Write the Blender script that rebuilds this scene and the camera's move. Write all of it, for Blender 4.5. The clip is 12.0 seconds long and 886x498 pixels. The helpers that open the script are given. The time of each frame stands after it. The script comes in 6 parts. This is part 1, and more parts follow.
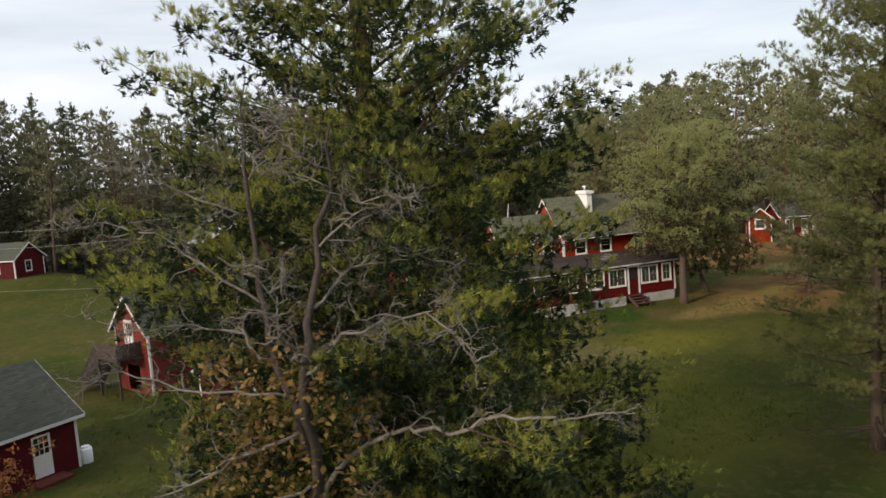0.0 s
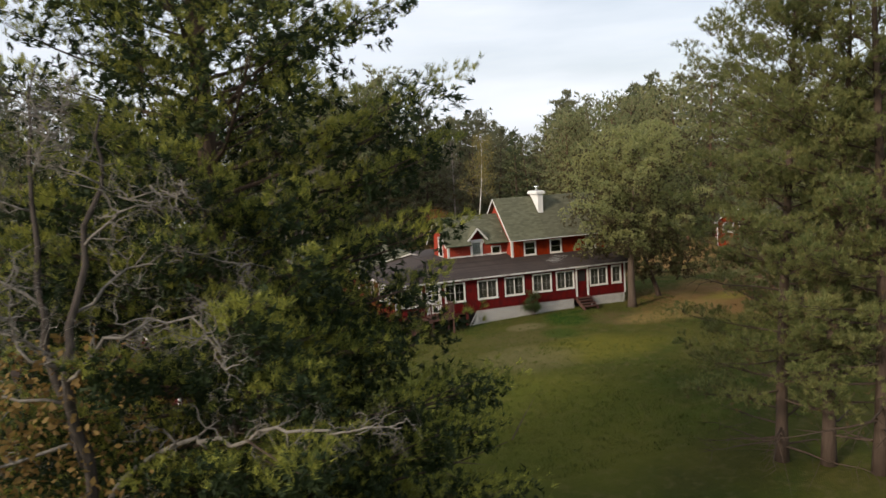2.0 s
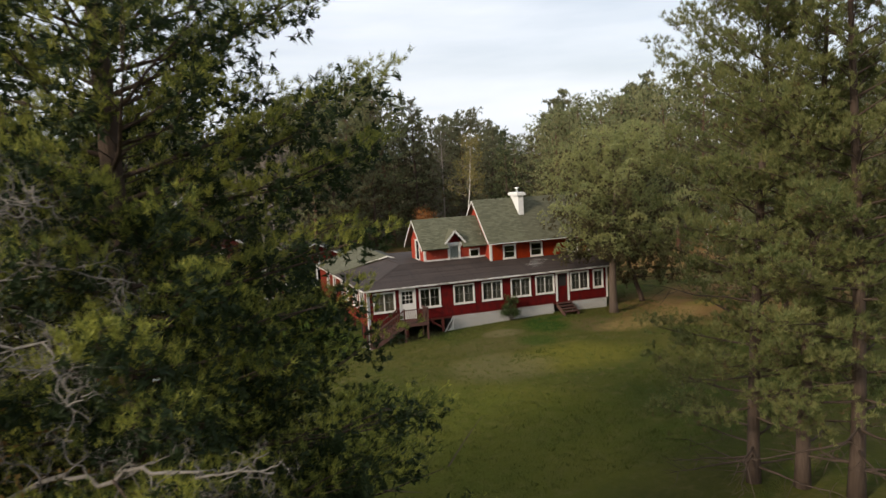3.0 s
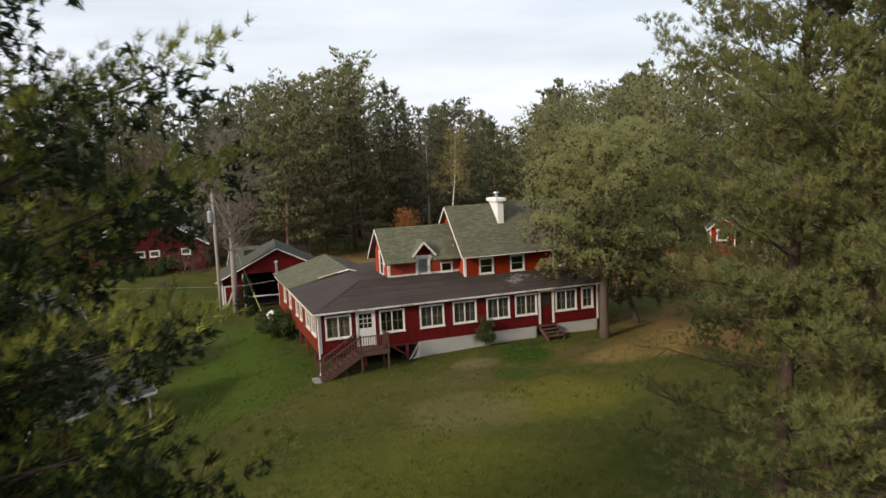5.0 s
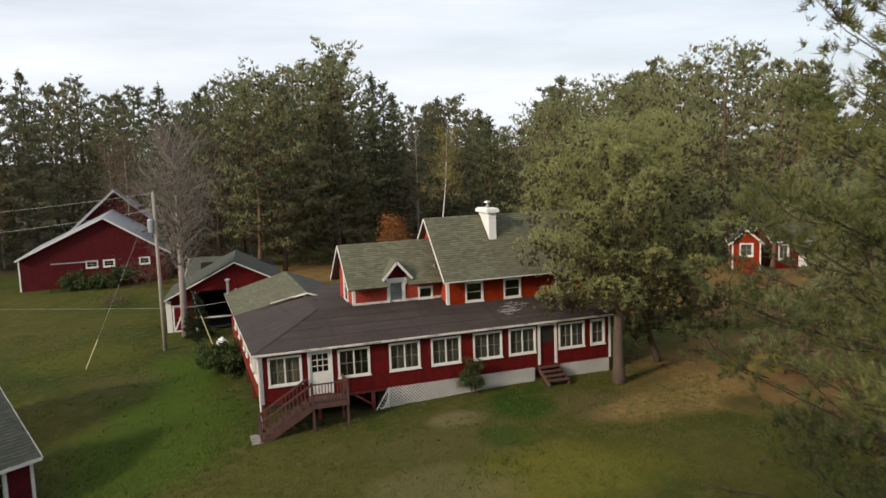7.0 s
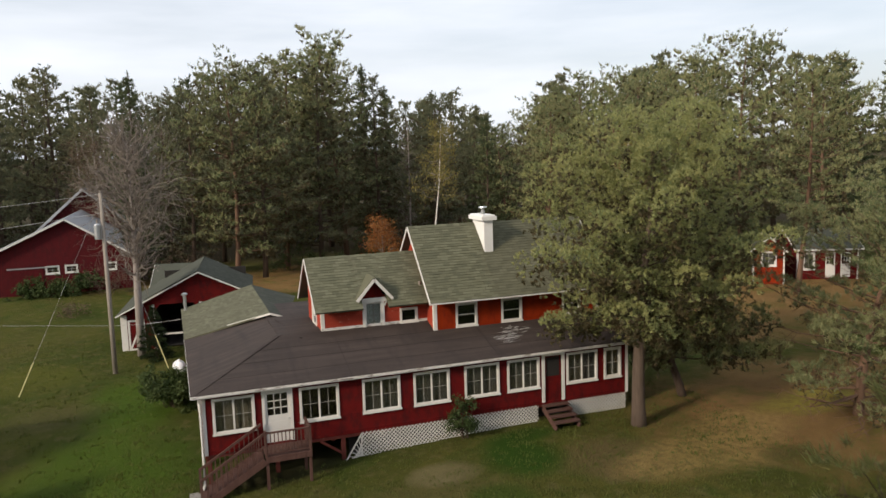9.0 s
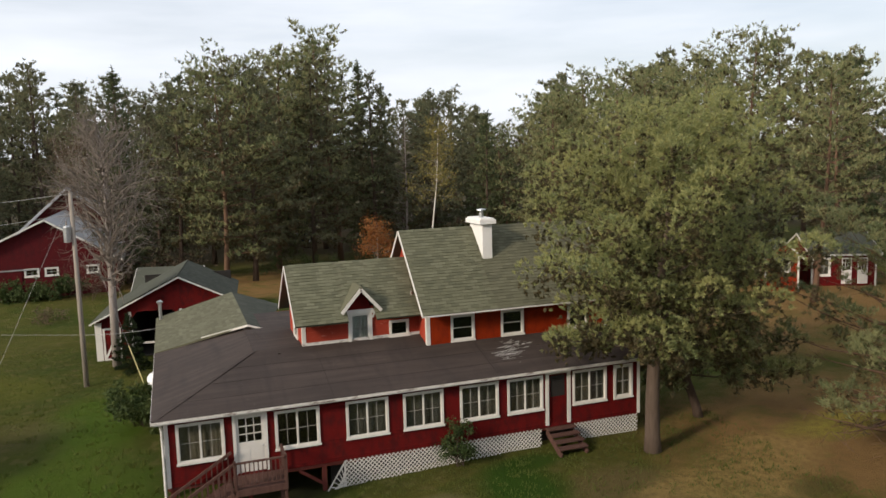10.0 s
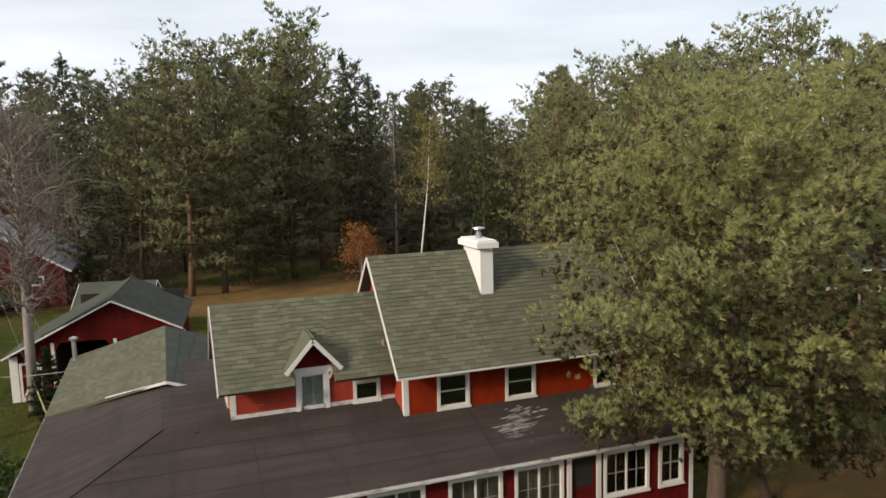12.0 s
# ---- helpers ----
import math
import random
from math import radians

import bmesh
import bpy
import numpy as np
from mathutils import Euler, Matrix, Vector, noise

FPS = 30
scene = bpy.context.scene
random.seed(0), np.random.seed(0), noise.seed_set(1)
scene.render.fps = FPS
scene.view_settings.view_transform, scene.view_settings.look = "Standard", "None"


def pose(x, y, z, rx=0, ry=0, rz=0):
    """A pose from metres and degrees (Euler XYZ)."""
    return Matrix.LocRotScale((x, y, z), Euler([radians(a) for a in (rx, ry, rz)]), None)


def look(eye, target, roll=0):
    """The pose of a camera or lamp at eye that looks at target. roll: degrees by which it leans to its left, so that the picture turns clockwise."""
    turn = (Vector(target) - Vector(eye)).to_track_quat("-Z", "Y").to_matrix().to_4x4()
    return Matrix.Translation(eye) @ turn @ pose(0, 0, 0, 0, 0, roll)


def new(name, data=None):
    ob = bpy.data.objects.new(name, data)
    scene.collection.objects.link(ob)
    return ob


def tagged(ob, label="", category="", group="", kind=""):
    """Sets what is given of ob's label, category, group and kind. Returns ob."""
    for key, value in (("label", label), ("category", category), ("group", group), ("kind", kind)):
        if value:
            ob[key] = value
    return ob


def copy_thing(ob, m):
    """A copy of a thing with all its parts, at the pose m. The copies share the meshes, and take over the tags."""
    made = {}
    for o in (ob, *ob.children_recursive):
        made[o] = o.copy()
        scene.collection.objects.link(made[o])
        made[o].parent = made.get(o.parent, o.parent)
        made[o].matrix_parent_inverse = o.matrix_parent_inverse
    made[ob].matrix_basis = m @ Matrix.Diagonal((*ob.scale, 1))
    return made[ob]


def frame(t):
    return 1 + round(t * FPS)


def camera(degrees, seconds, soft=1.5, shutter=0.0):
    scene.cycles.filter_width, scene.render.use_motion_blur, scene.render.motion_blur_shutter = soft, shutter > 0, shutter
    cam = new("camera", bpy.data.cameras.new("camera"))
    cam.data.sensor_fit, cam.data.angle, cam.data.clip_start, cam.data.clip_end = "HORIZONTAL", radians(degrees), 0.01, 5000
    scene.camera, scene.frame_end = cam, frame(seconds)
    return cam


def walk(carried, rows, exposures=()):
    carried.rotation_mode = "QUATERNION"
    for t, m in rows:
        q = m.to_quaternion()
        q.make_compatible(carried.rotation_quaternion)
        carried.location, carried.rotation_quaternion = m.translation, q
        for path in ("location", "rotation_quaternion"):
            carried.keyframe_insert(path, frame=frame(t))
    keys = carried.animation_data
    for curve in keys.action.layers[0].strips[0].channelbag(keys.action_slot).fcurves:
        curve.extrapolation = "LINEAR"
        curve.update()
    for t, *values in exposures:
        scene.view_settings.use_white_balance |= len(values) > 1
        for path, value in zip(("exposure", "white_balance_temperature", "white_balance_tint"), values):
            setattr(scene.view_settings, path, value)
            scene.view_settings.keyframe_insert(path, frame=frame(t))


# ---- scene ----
cam = camera(60.3, 12.0, soft=1.5, shutter=0.5)
PATH = [
    (0, (-18.364, -49.517, 11.933), (-17.705, -47.64, 11.727), -4.4),
    (0.5, (-17.517, -49.931, 11.897), (-16.86, -48.053, 11.691), -4.2),
    (1, (-16.467, -50.205, 11.84), (-15.812, -48.327, 11.63), -3.8),
    (1.5, (-15.339, -50.239, 11.731), (-14.684, -48.361, 11.521), -3.7),
    (2, (-14.202, -50.107, 11.647), (-13.546, -48.23, 11.436), -3.5),
    (2.5, (-13.073, -49.82, 11.661), (-12.419, -47.943, 11.447), -3.4),
    (3, (-11.957, -49.111, 11.659), (-11.303, -47.233, 11.445), -3.2),
    (5, (-7.654, -42.956, 12.427), (-6.997, -41.083, 12.182), -2.7),
    (5.5, (-6.525, -40.904, 12.318), (-5.868, -39.031, 12.076), -2.4),
    (6, (-5.33, -38.686, 12.298), (-4.675, -36.812, 12.057), -2.3),
    (6.5, (-4.344, -36.479, 12.248), (-3.686, -34.606, 12.009), -2.2),
    (7, (-3.56, -34.641, 12.298), (-2.899, -32.769, 12.058), -2.1),
    (9, (-0.953, -28.777, 12.222), (-0.286, -26.907, 11.978), -1.8),
    (9.5, (-0.303, -27.4, 12.198), (0.364, -25.531, 11.951), -1.7),
    (10, (0.306, -25.928, 12.072), (0.974, -24.059, 11.83), -1.6),
    (10.5, (0.963, -24.285, 12.052), (1.633, -22.416, 11.811), -1.4),
    (11, (1.763, -22.41, 12.088), (2.433, -20.542, 11.842), -1.5),
    (11.5, (2.535, -20.387, 12.113), (3.213, -18.521, 11.866), -1.4),
    (12, (3.481, -18.231, 12.19), (4.158, -16.367, 11.938), -1.5),
]
walk(cam, [(t, look(eye, target, roll)) for t, eye, target, roll in PATH])

# ---------------------------------------------------------------- light
SUN_EL, SUN_AZ = 26.0, 248.0        # degrees; azimuth clockwise from +y
world = bpy.data.worlds.new("sky")
scene.world = world
world.use_nodes = True
wn, wl = world.node_tree.nodes, world.node_tree.links
wn.clear()
w_out = wn.new("ShaderNodeOutputWorld")
w_bg = wn.new("ShaderNodeBackground")
w_sky = wn.new("ShaderNodeTexSky")
w_sky.sky_type = "NISHITA"
w_sky.sun_disc = False
w_sky.sun_elevation = radians(SUN_EL)
w_sky.sun_rotation = radians(SUN_AZ)
w_sky.air_density, w_sky.dust_density = 1.0, 3.0
w_co = wn.new("ShaderNodeTexCoord")
w_map = wn.new("ShaderNodeMapping")
w_map.inputs["Scale"].default_value = (1.2, 1.2, 7.0)
w_noise = wn.new("ShaderNodeTexNoise")
w_noise.inputs["Scale"].default_value = 1.6
w_noise.inputs["Detail"].default_value = 6.0
w_ramp = wn.new("ShaderNodeValToRGB")
w_ramp.color_ramp.elements[0].position, w_ramp.color_ramp.elements[0].color = 0.36, (0.55, 0.55, 0.55, 1)
w_ramp.color_ramp.elements[1].position, w_ramp.color_ramp.elements[1].color = 0.66, (0.97, 0.97, 0.97, 1)
w_mix = wn.new("ShaderNodeMix")
w_mix.data_type = "RGBA"
wl.new(w_co.outputs["Generated"], w_map.inputs["Vector"])
wl.new(w_map.outputs["Vector"], w_noise.inputs["Vector"])
wl.new(w_noise.outputs["Fac"], w_ramp.inputs["Fac"])
wl.new(w_ramp.outputs["Color"], w_mix.inputs["Factor"])
wl.new(w_sky.outputs["Color"], w_mix.inputs["A"])
w_mix.inputs["B"].default_value = (8.2, 8.5, 9.1, 1)     # thin high cloud
wl.new(w_mix.outputs["Result"], w_bg.inputs["Color"])
w_bg.inputs["Strength"].default_value = 0.139
wl.new(w_bg.outputs["Background"], w_out.inputs["Surface"])

sun_data = bpy.data.lights.new("sun", "SUN")
sun_data.energy, sun_data.angle, sun_data.color = 4.1, radians(8.0), (1.0, 0.86, 0.70)
sun = new("sun", sun_data)
_a, _e = radians(SUN_AZ), radians(SUN_EL)
sun_from = Vector((math.sin(_a) * math.cos(_e), math.cos(_a) * math.cos(_e), math.sin(_e)))
sun.matrix_world = look(sun_from * 100, (0, 0, 0))
scene.view_settings.exposure = -0.12

# ---------------------------------------------------------------- materials


class Nodes:
    """A small helper round one material's node tree."""

    def __init__(self, name):
        self.m = bpy.data.materials.new(name)
        self.m.use_nodes = True
        self.n, self.l = self.m.node_tree.nodes, self.m.node_tree.links
        self.b = self.n["Principled BSDF"]
        self.co = self.n.new("ShaderNodeTexCoord").outputs["Object"]

    def noise(self, scale, detail=4.0, stretch=None, rough=0.55, vec=None):
        v = vec or self.co
        if stretch:
            mp = self.n.new("ShaderNodeMapping")
            mp.inputs["Scale"].default_value = stretch
            self.l.new(v, mp.inputs["Vector"])
            v = mp.outputs["Vector"]
        t = self.n.new("ShaderNodeTexNoise")
        t.inputs["Scale"].default_value, t.inputs["Detail"].default_value, t.inputs["Roughness"].default_value = scale, detail, rough
        self.l.new(v, t.inputs["Vector"])
        return t.outputs["Fac"]

    def ramp(self, fac, *stops):
        r = self.n.new("ShaderNodeValToRGB")
        e = r.color_ramp.elements
        while len(e) < len(stops):
            e.new(0.5)
        for s, (p, c) in zip(e, stops):
            s.position = p
            s.color = (*c, 1) if len(c) == 3 else c
        self.l.new(fac, r.inputs["Fac"])
        return r.outputs["Color"]

    def mix(self, fac, a, b, mode="MIX"):
        x = self.n.new("ShaderNodeMix")
        x.data_type, x.blend_type = "RGBA", mode
        for sock, v in ((x.inputs["Factor"], fac), (x.inputs["A"], a), (x.inputs["B"], b)):
            if isinstance(v, (int, float)):
                sock.default_value = v
            elif isinstance(v, tuple):
                sock.default_value = (*v, 1)
            else:
                self.l.new(v, sock)
        return x.outputs["Result"]

    def math(self, op, a, b=0.0):
        x = self.n.new("ShaderNodeMath")
        x.operation = op
        for sock, v in ((x.inputs[0], a), (x.inputs[1], b)):
            if isinstance(v, (int, float)):
                sock.default_value = v
            else:
                self.l.new(v, sock)
        return x.outputs[0]

    def island(self):
        return self.n.new("ShaderNodeNewGeometry").outputs["Random Per Island"]

    def random(self):
        return self.n.new("ShaderNodeObjectInfo").outputs["Random"]

    def done(self, color, rough=0.7, bump=None, strength=0.3, dist=0.02, spec=0.3, metal=0.0):
        if isinstance(color, tuple):
            self.b.inputs["Base Color"].default_value = (*color, 1)
        else:
            self.l.new(color, self.b.inputs["Base Color"])
        if isinstance(rough, (int, float)):
            self.b.inputs["Roughness"].default_value = rough
        else:
            self.l.new(rough, self.b.inputs["Roughness"])
        self.b.inputs["Specular IOR Level"].default_value = spec
        self.b.inputs["Metallic"].default_value = metal
        if bump is not None:
            bp = self.n.new("ShaderNodeBump")
            bp.inputs["Strength"].default_value, bp.inputs["Distance"].default_value = strength, dist
            self.l.new(bump, bp.inputs["Height"])
            self.l.new(bp.outputs["Normal"], self.b.inputs["Normal"])
        return self.m


def paint(name, dark, light, rough=0.6, wear=(0.3, 0.2, 0.15), worn=0.0, grime=0.0):
    k = Nodes(name)
    c = k.mix(k.noise(1.3, 5), dark, light)
    c = k.mix(k.math("MULTIPLY", k.noise(9.0, 6, (1, 1, 6)), 0.35), c, tuple(v * 0.6 for v in dark))
    if worn:
        spots = k.ramp(k.noise(5.0, 8, (1, 1, 3)), (0.62, (0, 0, 0)), (0.72, (worn, worn, worn)))
        c = k.mix(spots, c, wear)
    if grime:
        c = k.mix(k.ramp(k.noise(2.6, 7, (1, 1, 0.5), 0.65), (0.46, (0, 0, 0)), (0.64, (grime, grime, grime))), c, tuple(v * 0.42 + 0.004 for v in dark))
    return k.done(c, rough, k.noise(40, 4, (0.3, 0.3, 4)), 0.12, 0.01, 0.12)


# reds differ in paint; porch also carries shade, wing also sunlight, in the colour
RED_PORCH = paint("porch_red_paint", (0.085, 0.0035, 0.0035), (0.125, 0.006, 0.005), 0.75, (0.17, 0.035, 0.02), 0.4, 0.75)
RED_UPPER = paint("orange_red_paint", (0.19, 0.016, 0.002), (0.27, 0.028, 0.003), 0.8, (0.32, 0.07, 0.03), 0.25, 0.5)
RED_SIDE = paint("brownish_red_paint", (0.115, 0.015, 0.007), (0.165, 0.026, 0.012), 0.75, (0.22, 0.08, 0.05), 0.3)
RED_WING = paint("faded_sunlit_red_paint", (0.25, 0.030, 0.016), (0.34, 0.055, 0.030), 0.7, (0.48, 0.26, 0.19), 0.55)
RED_CABIN = paint("weathered_cabin_red", (0.13, 0.020, 0.014), (0.19, 0.036, 0.024), 0.7, (0.28, 0.12, 0.09), 0.4)
BROWN_WOOD_A, BROWN_WOOD_B = (0.035, 0.026, 0.022), (0.085, 0.064, 0.054)
RED_BARN = paint("barn_red_paint", (0.058, 0.0040, 0.0060), (0.090, 0.0068, 0.0085), 0.7, (0.2, 0.06, 0.05), 0.3, 0.5)
RED_DARK = paint("red_brown_stain", (0.09, 0.022, 0.018), (0.16, 0.045, 0.035), 0.7, (0.25, 0.16, 0.12), 0.4)
WHITE = paint("white_paint", (0.56, 0.54, 0.50), (0.72, 0.70, 0.66), 0.5, (0.45, 0.40, 0.34), 0.25)


def worn_mat():
    k = Nodes("weathered_white_paint")
    c = k.mix(k.noise(1.6, 5), (0.44, 0.42, 0.39), (0.70, 0.68, 0.64))
    c = k.mix(k.ramp(k.noise(2.4, 7, (0.8, 1, 3), 0.7), (0.52, (0, 0, 0)), (0.62, (0.85, 0.85, 0.85))), c, (0.13, 0.095, 0.075))
    return k.done(c, 0.7, k.noise(30, 4), 0.2, 0.01, 0.15)


WHITE_WORN = worn_mat()
WHITE_CLEAN = paint("white_masonry_paint", (0.72, 0.71, 0.69), (0.80, 0.79, 0.77), 0.7)


def shingle_mat(name, a, b, c):
    k = Nodes(name)
    col = k.ramp(k.island(), (0.0, a), (0.5, b), (1.0, c))
    col = k.mix(k.ramp(k.noise(0.7, 6, (1, 1, 0.4)), (0.35, (0, 0, 0)), (0.75, (0.55, 0.55, 0.55))), col, tuple(v * 0.72 for v in a))
    col = k.mix(k.math("MULTIPLY", k.noise(90, 3), 0.35), col, tuple(min(1, v * 1.7) for v in c))
    return k.done(col, 0.9, k.noise(160, 3), 0.25, 0.008, 0.15)


SHINGLE = shingle_mat("green_asphalt_shingle", (0.066, 0.066, 0.044), (0.090, 0.090, 0.058), (0.120, 0.118, 0.080))
SHINGLE_GREY = shingle_mat("grey_green_shingle", (0.040, 0.044, 0.035), (0.054, 0.059, 0.046), (0.072, 0.075, 0.060))


def rolled_mat():
    k = Nodes("rolled_roofing")
    c = k.mix(k.noise(0.55, 6), (0.020, 0.015, 0.013), (0.050, 0.036, 0.030))
    c = k.mix(k.ramp(k.noise(1.0, 5, (0.3, 3.0, 1)), (0.45, (0, 0, 0)), (0.75, (0.5, 0.5, 0.5))), c, (0.078, 0.058, 0.049))
    c = k.mix(k.ramp(k.noise(0.8, 6, (2.6, 0.35, 1)), (0.52, (0, 0, 0)), (0.70, (0.45, 0.45, 0.45))), c, (0.016, 0.013, 0.012))
    c = k.mix(k.ramp(k.noise(3.2, 7, None, 0.7), (0.60, (0, 0, 0)), (0.74, (0.35, 0.35, 0.35))), c, (0.090, 0.074, 0.064))
    return k.done(c, 0.8, k.noise(2.2, 6), 0.5, 0.03, 0.3)


ROLLED = rolled_mat()


def streak_mat():
    k = Nodes("chalky_deposit")
    c = k.mix(k.noise(3.0, 6), (0.10, 0.095, 0.09), (0.46, 0.45, 0.43))
    return k.done(c, 0.9)


CHALK = streak_mat()


def metal_roof_mat():
    k = Nodes("galvanised_roof")
    c = k.mix(k.noise(0.8, 5, (1, 3, 1)), (0.30, 0.31, 0.33), (0.50, 0.51, 0.54))
    c = k.mix(k.ramp(k.noise(2.0, 6), (0.6, (0, 0, 0)), (0.8, (0.5, 0.5, 0.5))), c, (0.25, 0.17, 0.11))
    return k.done(c, 0.45, None, metal=0.5)


TIN = metal_roof_mat()


def wood_mat(name, a, b, scale=6.0):
    k = Nodes(name)
    c = k.mix(k.noise(scale, 6, (1, 1, 0.12)), a, b)
    return k.done(c, 0.85, k.noise(scale * 2, 6, (1, 1, 0.12)), 0.9, 0.05, 0.2)


POLE_WOOD = wood_mat("weathered_pole_wood", (0.17, 0.145, 0.12), (0.34, 0.30, 0.26))
STAIR_WOOD = wood_mat("dark_brown_weathered_wood", BROWN_WOOD_A, BROWN_WOOD_B)
DECK_WOOD = wood_mat("worn_red_deck_wood", (0.050, 0.024, 0.019), (0.115, 0.062, 0.050))
BARK = wood_mat("pine_bark", (0.040, 0.027, 0.020), (0.110, 0.078, 0.058), 9.0)
BARK_STOUT = wood_mat("grey_brown_pine_bark", (0.048, 0.034, 0.026), (0.135, 0.100, 0.076), 9.0)
BARK_RED = wood_mat("upper_pine_bark", (0.085, 0.050, 0.033), (0.185, 0.110, 0.072), 7.0)
BARK_GREY = wood_mat("lichen_grey_bark", (0.062, 0.052, 0.043), (0.29, 0.265, 0.230), 9.0)
BARK_OAK = wood_mat("dark_oak_bark", (0.020, 0.016, 0.013), (0.085, 0.070, 0.058), 6.0)
BARK_DEAD = wood_mat("bare_grey_twigs", (0.17, 0.145, 0.13), (0.36, 0.32, 0.29), 8.0)
BARK_LARCH = wood_mat("grey_brown_larch_bark", (0.11, 0.090, 0.075), (0.27, 0.23, 0.195), 8.0)
BARK_BIRCH = wood_mat("white_birch_bark", (0.34, 0.32, 0.29), (0.72, 0.69, 0.64), 4.0)


def leaf_mat(name, a, b, c, patch=0.5):
    k = Nodes(name)
    col = k.ramp(k.island(), (0.0, a), (0.55, b), (1.0, c))
    col = k.mix(k.ramp(k.noise(patch, 3), (0.38, (0, 0, 0)), (0.68, (0.65, 0.65, 0.65))), col, c)
    col = k.mix(k.math("MULTIPLY", k.random(), 0.35), col, a)
    k.done(col, 0.65, None, spec=0.25)
    tr = k.n.new("ShaderNodeBsdfTranslucent")
    k.l.new(col, tr.inputs["Color"])
    ms = k.n.new("ShaderNodeMixShader")
    ms.inputs[0].default_value = 0.36
    k.l.new(k.b.outputs[0], ms.inputs[1])
    k.l.new(tr.outputs[0], ms.inputs[2])
    k.l.new(ms.outputs[0], k.n["Material Output"].inputs["Surface"])
    return k.m


# near-black needles: the crown's inner shade in the colour; also the small spruce
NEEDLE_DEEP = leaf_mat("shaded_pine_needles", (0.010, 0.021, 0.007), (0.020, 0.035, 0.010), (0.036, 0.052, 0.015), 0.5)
GRASS = leaf_mat("lawn_grass", (0.052, 0.078, 0.011), (0.082, 0.104, 0.018), (0.125, 0.128, 0.032), 0.5)
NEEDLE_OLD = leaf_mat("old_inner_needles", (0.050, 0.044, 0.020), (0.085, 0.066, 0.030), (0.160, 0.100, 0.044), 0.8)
# brown inner needles, darkened further to paint the shade between lobes
NEEDLE_INNER = leaf_mat("shade_dulled_needles", (0.040, 0.044, 0.020), (0.066, 0.062, 0.029), (0.120, 0.086, 0.040), 0.8)
NEEDLE_FOREST = leaf_mat("grey_green_needles", (0.064, 0.082, 0.051), (0.117, 0.131, 0.072), (0.195, 0.182, 0.096), 0.4)
# bright patch tone paints sunlit plumes, the dark tones the shaded boughs
NEEDLE_WHITE = leaf_mat("white_pine_needles", (0.020, 0.037, 0.010), (0.058, 0.092, 0.021), (0.52, 0.51, 0.095), 0.5)
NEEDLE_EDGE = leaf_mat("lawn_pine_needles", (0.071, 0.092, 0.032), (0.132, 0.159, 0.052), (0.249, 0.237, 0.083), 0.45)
NEEDLE_RED = leaf_mat("red_pine_needles", (0.094, 0.124, 0.058), (0.188, 0.220, 0.096), (0.335, 0.308, 0.145), 0.5)
NEEDLE_HOUSE = leaf_mat("bluish_pine_needles", (0.130, 0.168, 0.076), (0.255, 0.290, 0.118), (0.440, 0.405, 0.155), 0.6)
NEEDLE_DARK = leaf_mat("dark_spruce_needles", (0.040, 0.060, 0.029), (0.076, 0.097, 0.044), (0.128, 0.135, 0.060), 0.4)
NEEDLE_FAR = leaf_mat("forest_needles", (0.076, 0.094, 0.053), (0.138, 0.147, 0.079), (0.222, 0.200, 0.103), 0.3)
LEAF_BROWN = leaf_mat("brown_oak_leaves", (0.105, 0.060, 0.020), (0.190, 0.118, 0.036), (0.270, 0.180, 0.055), 1.0)
LEAF_ORANGE = leaf_mat("orange_autumn_leaves", (0.17, 0.055, 0.018), (0.27, 0.10, 0.030), (0.34, 0.17, 0.05), 1.0)
LEAF_YELLOW = leaf_mat("yellow_birch_leaves", (0.16, 0.14, 0.045), (0.22, 0.19, 0.06), (0.30, 0.24, 0.08), 1.0)
LEAF_DULL = leaf_mat("dull_brown_leaves", (0.070, 0.050, 0.034), (0.120, 0.088, 0.058), (0.180, 0.130, 0.085), 1.0)
LEAF_GREEN = leaf_mat("shrub_leaves", (0.027, 0.049, 0.014), (0.050, 0.080, 0.022), (0.092, 0.118, 0.038), 1.0)


def glass_mat():
    k = Nodes("window_glass")
    tr = k.n.new("ShaderNodeBsdfTransparent")
    tr.inputs["Color"].default_value = (0.80, 0.84, 0.84, 1)
    gl = k.n.new("ShaderNodeBsdfGlossy")
    gl.inputs["Roughness"].default_value = 0.03
    fr = k.n.new("ShaderNodeFresnel")
    fr.inputs["IOR"].default_value = 1.6
    ms = k.n.new("ShaderNodeMixShader")
    k.l.new(fr.outputs[0], ms.inputs[0])
    k.l.new(tr.outputs[0], ms.inputs[1])
    k.l.new(gl.outputs[0], ms.inputs[2])
    k.l.new(ms.outputs[0], k.n["Material Output"].inputs["Surface"])
    return k.m


GLASS = glass_mat()


def plain(name, a, b, scale=3.0, rough=0.8, metal=0.0, spec=0.3):
    k = Nodes(name)
    return k.done(k.mix(k.noise(scale, 5), a, b), rough, None, metal=metal, spec=spec)


CURTAIN = plain("grey_curtain", (0.090, 0.080, 0.068), (0.150, 0.136, 0.118), 6)
# tan blind whose colour also holds the leftmost porch window's reflection
CURTAIN_TAN = plain("tan_reflection_blind", (0.19, 0.155, 0.115), (0.27, 0.225, 0.17), 6)
# near-black: room and recess shade in the colour; also screen mesh and hidden slabs
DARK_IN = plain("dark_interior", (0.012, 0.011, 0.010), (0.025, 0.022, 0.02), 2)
MUNTIN = plain("grey_muntin_paint", (0.20, 0.19, 0.18), (0.34, 0.33, 0.31), 8)
CURTAIN_LIGHT = plain("pale_curtain", (0.62, 0.60, 0.56), (0.76, 0.74, 0.70), 6)
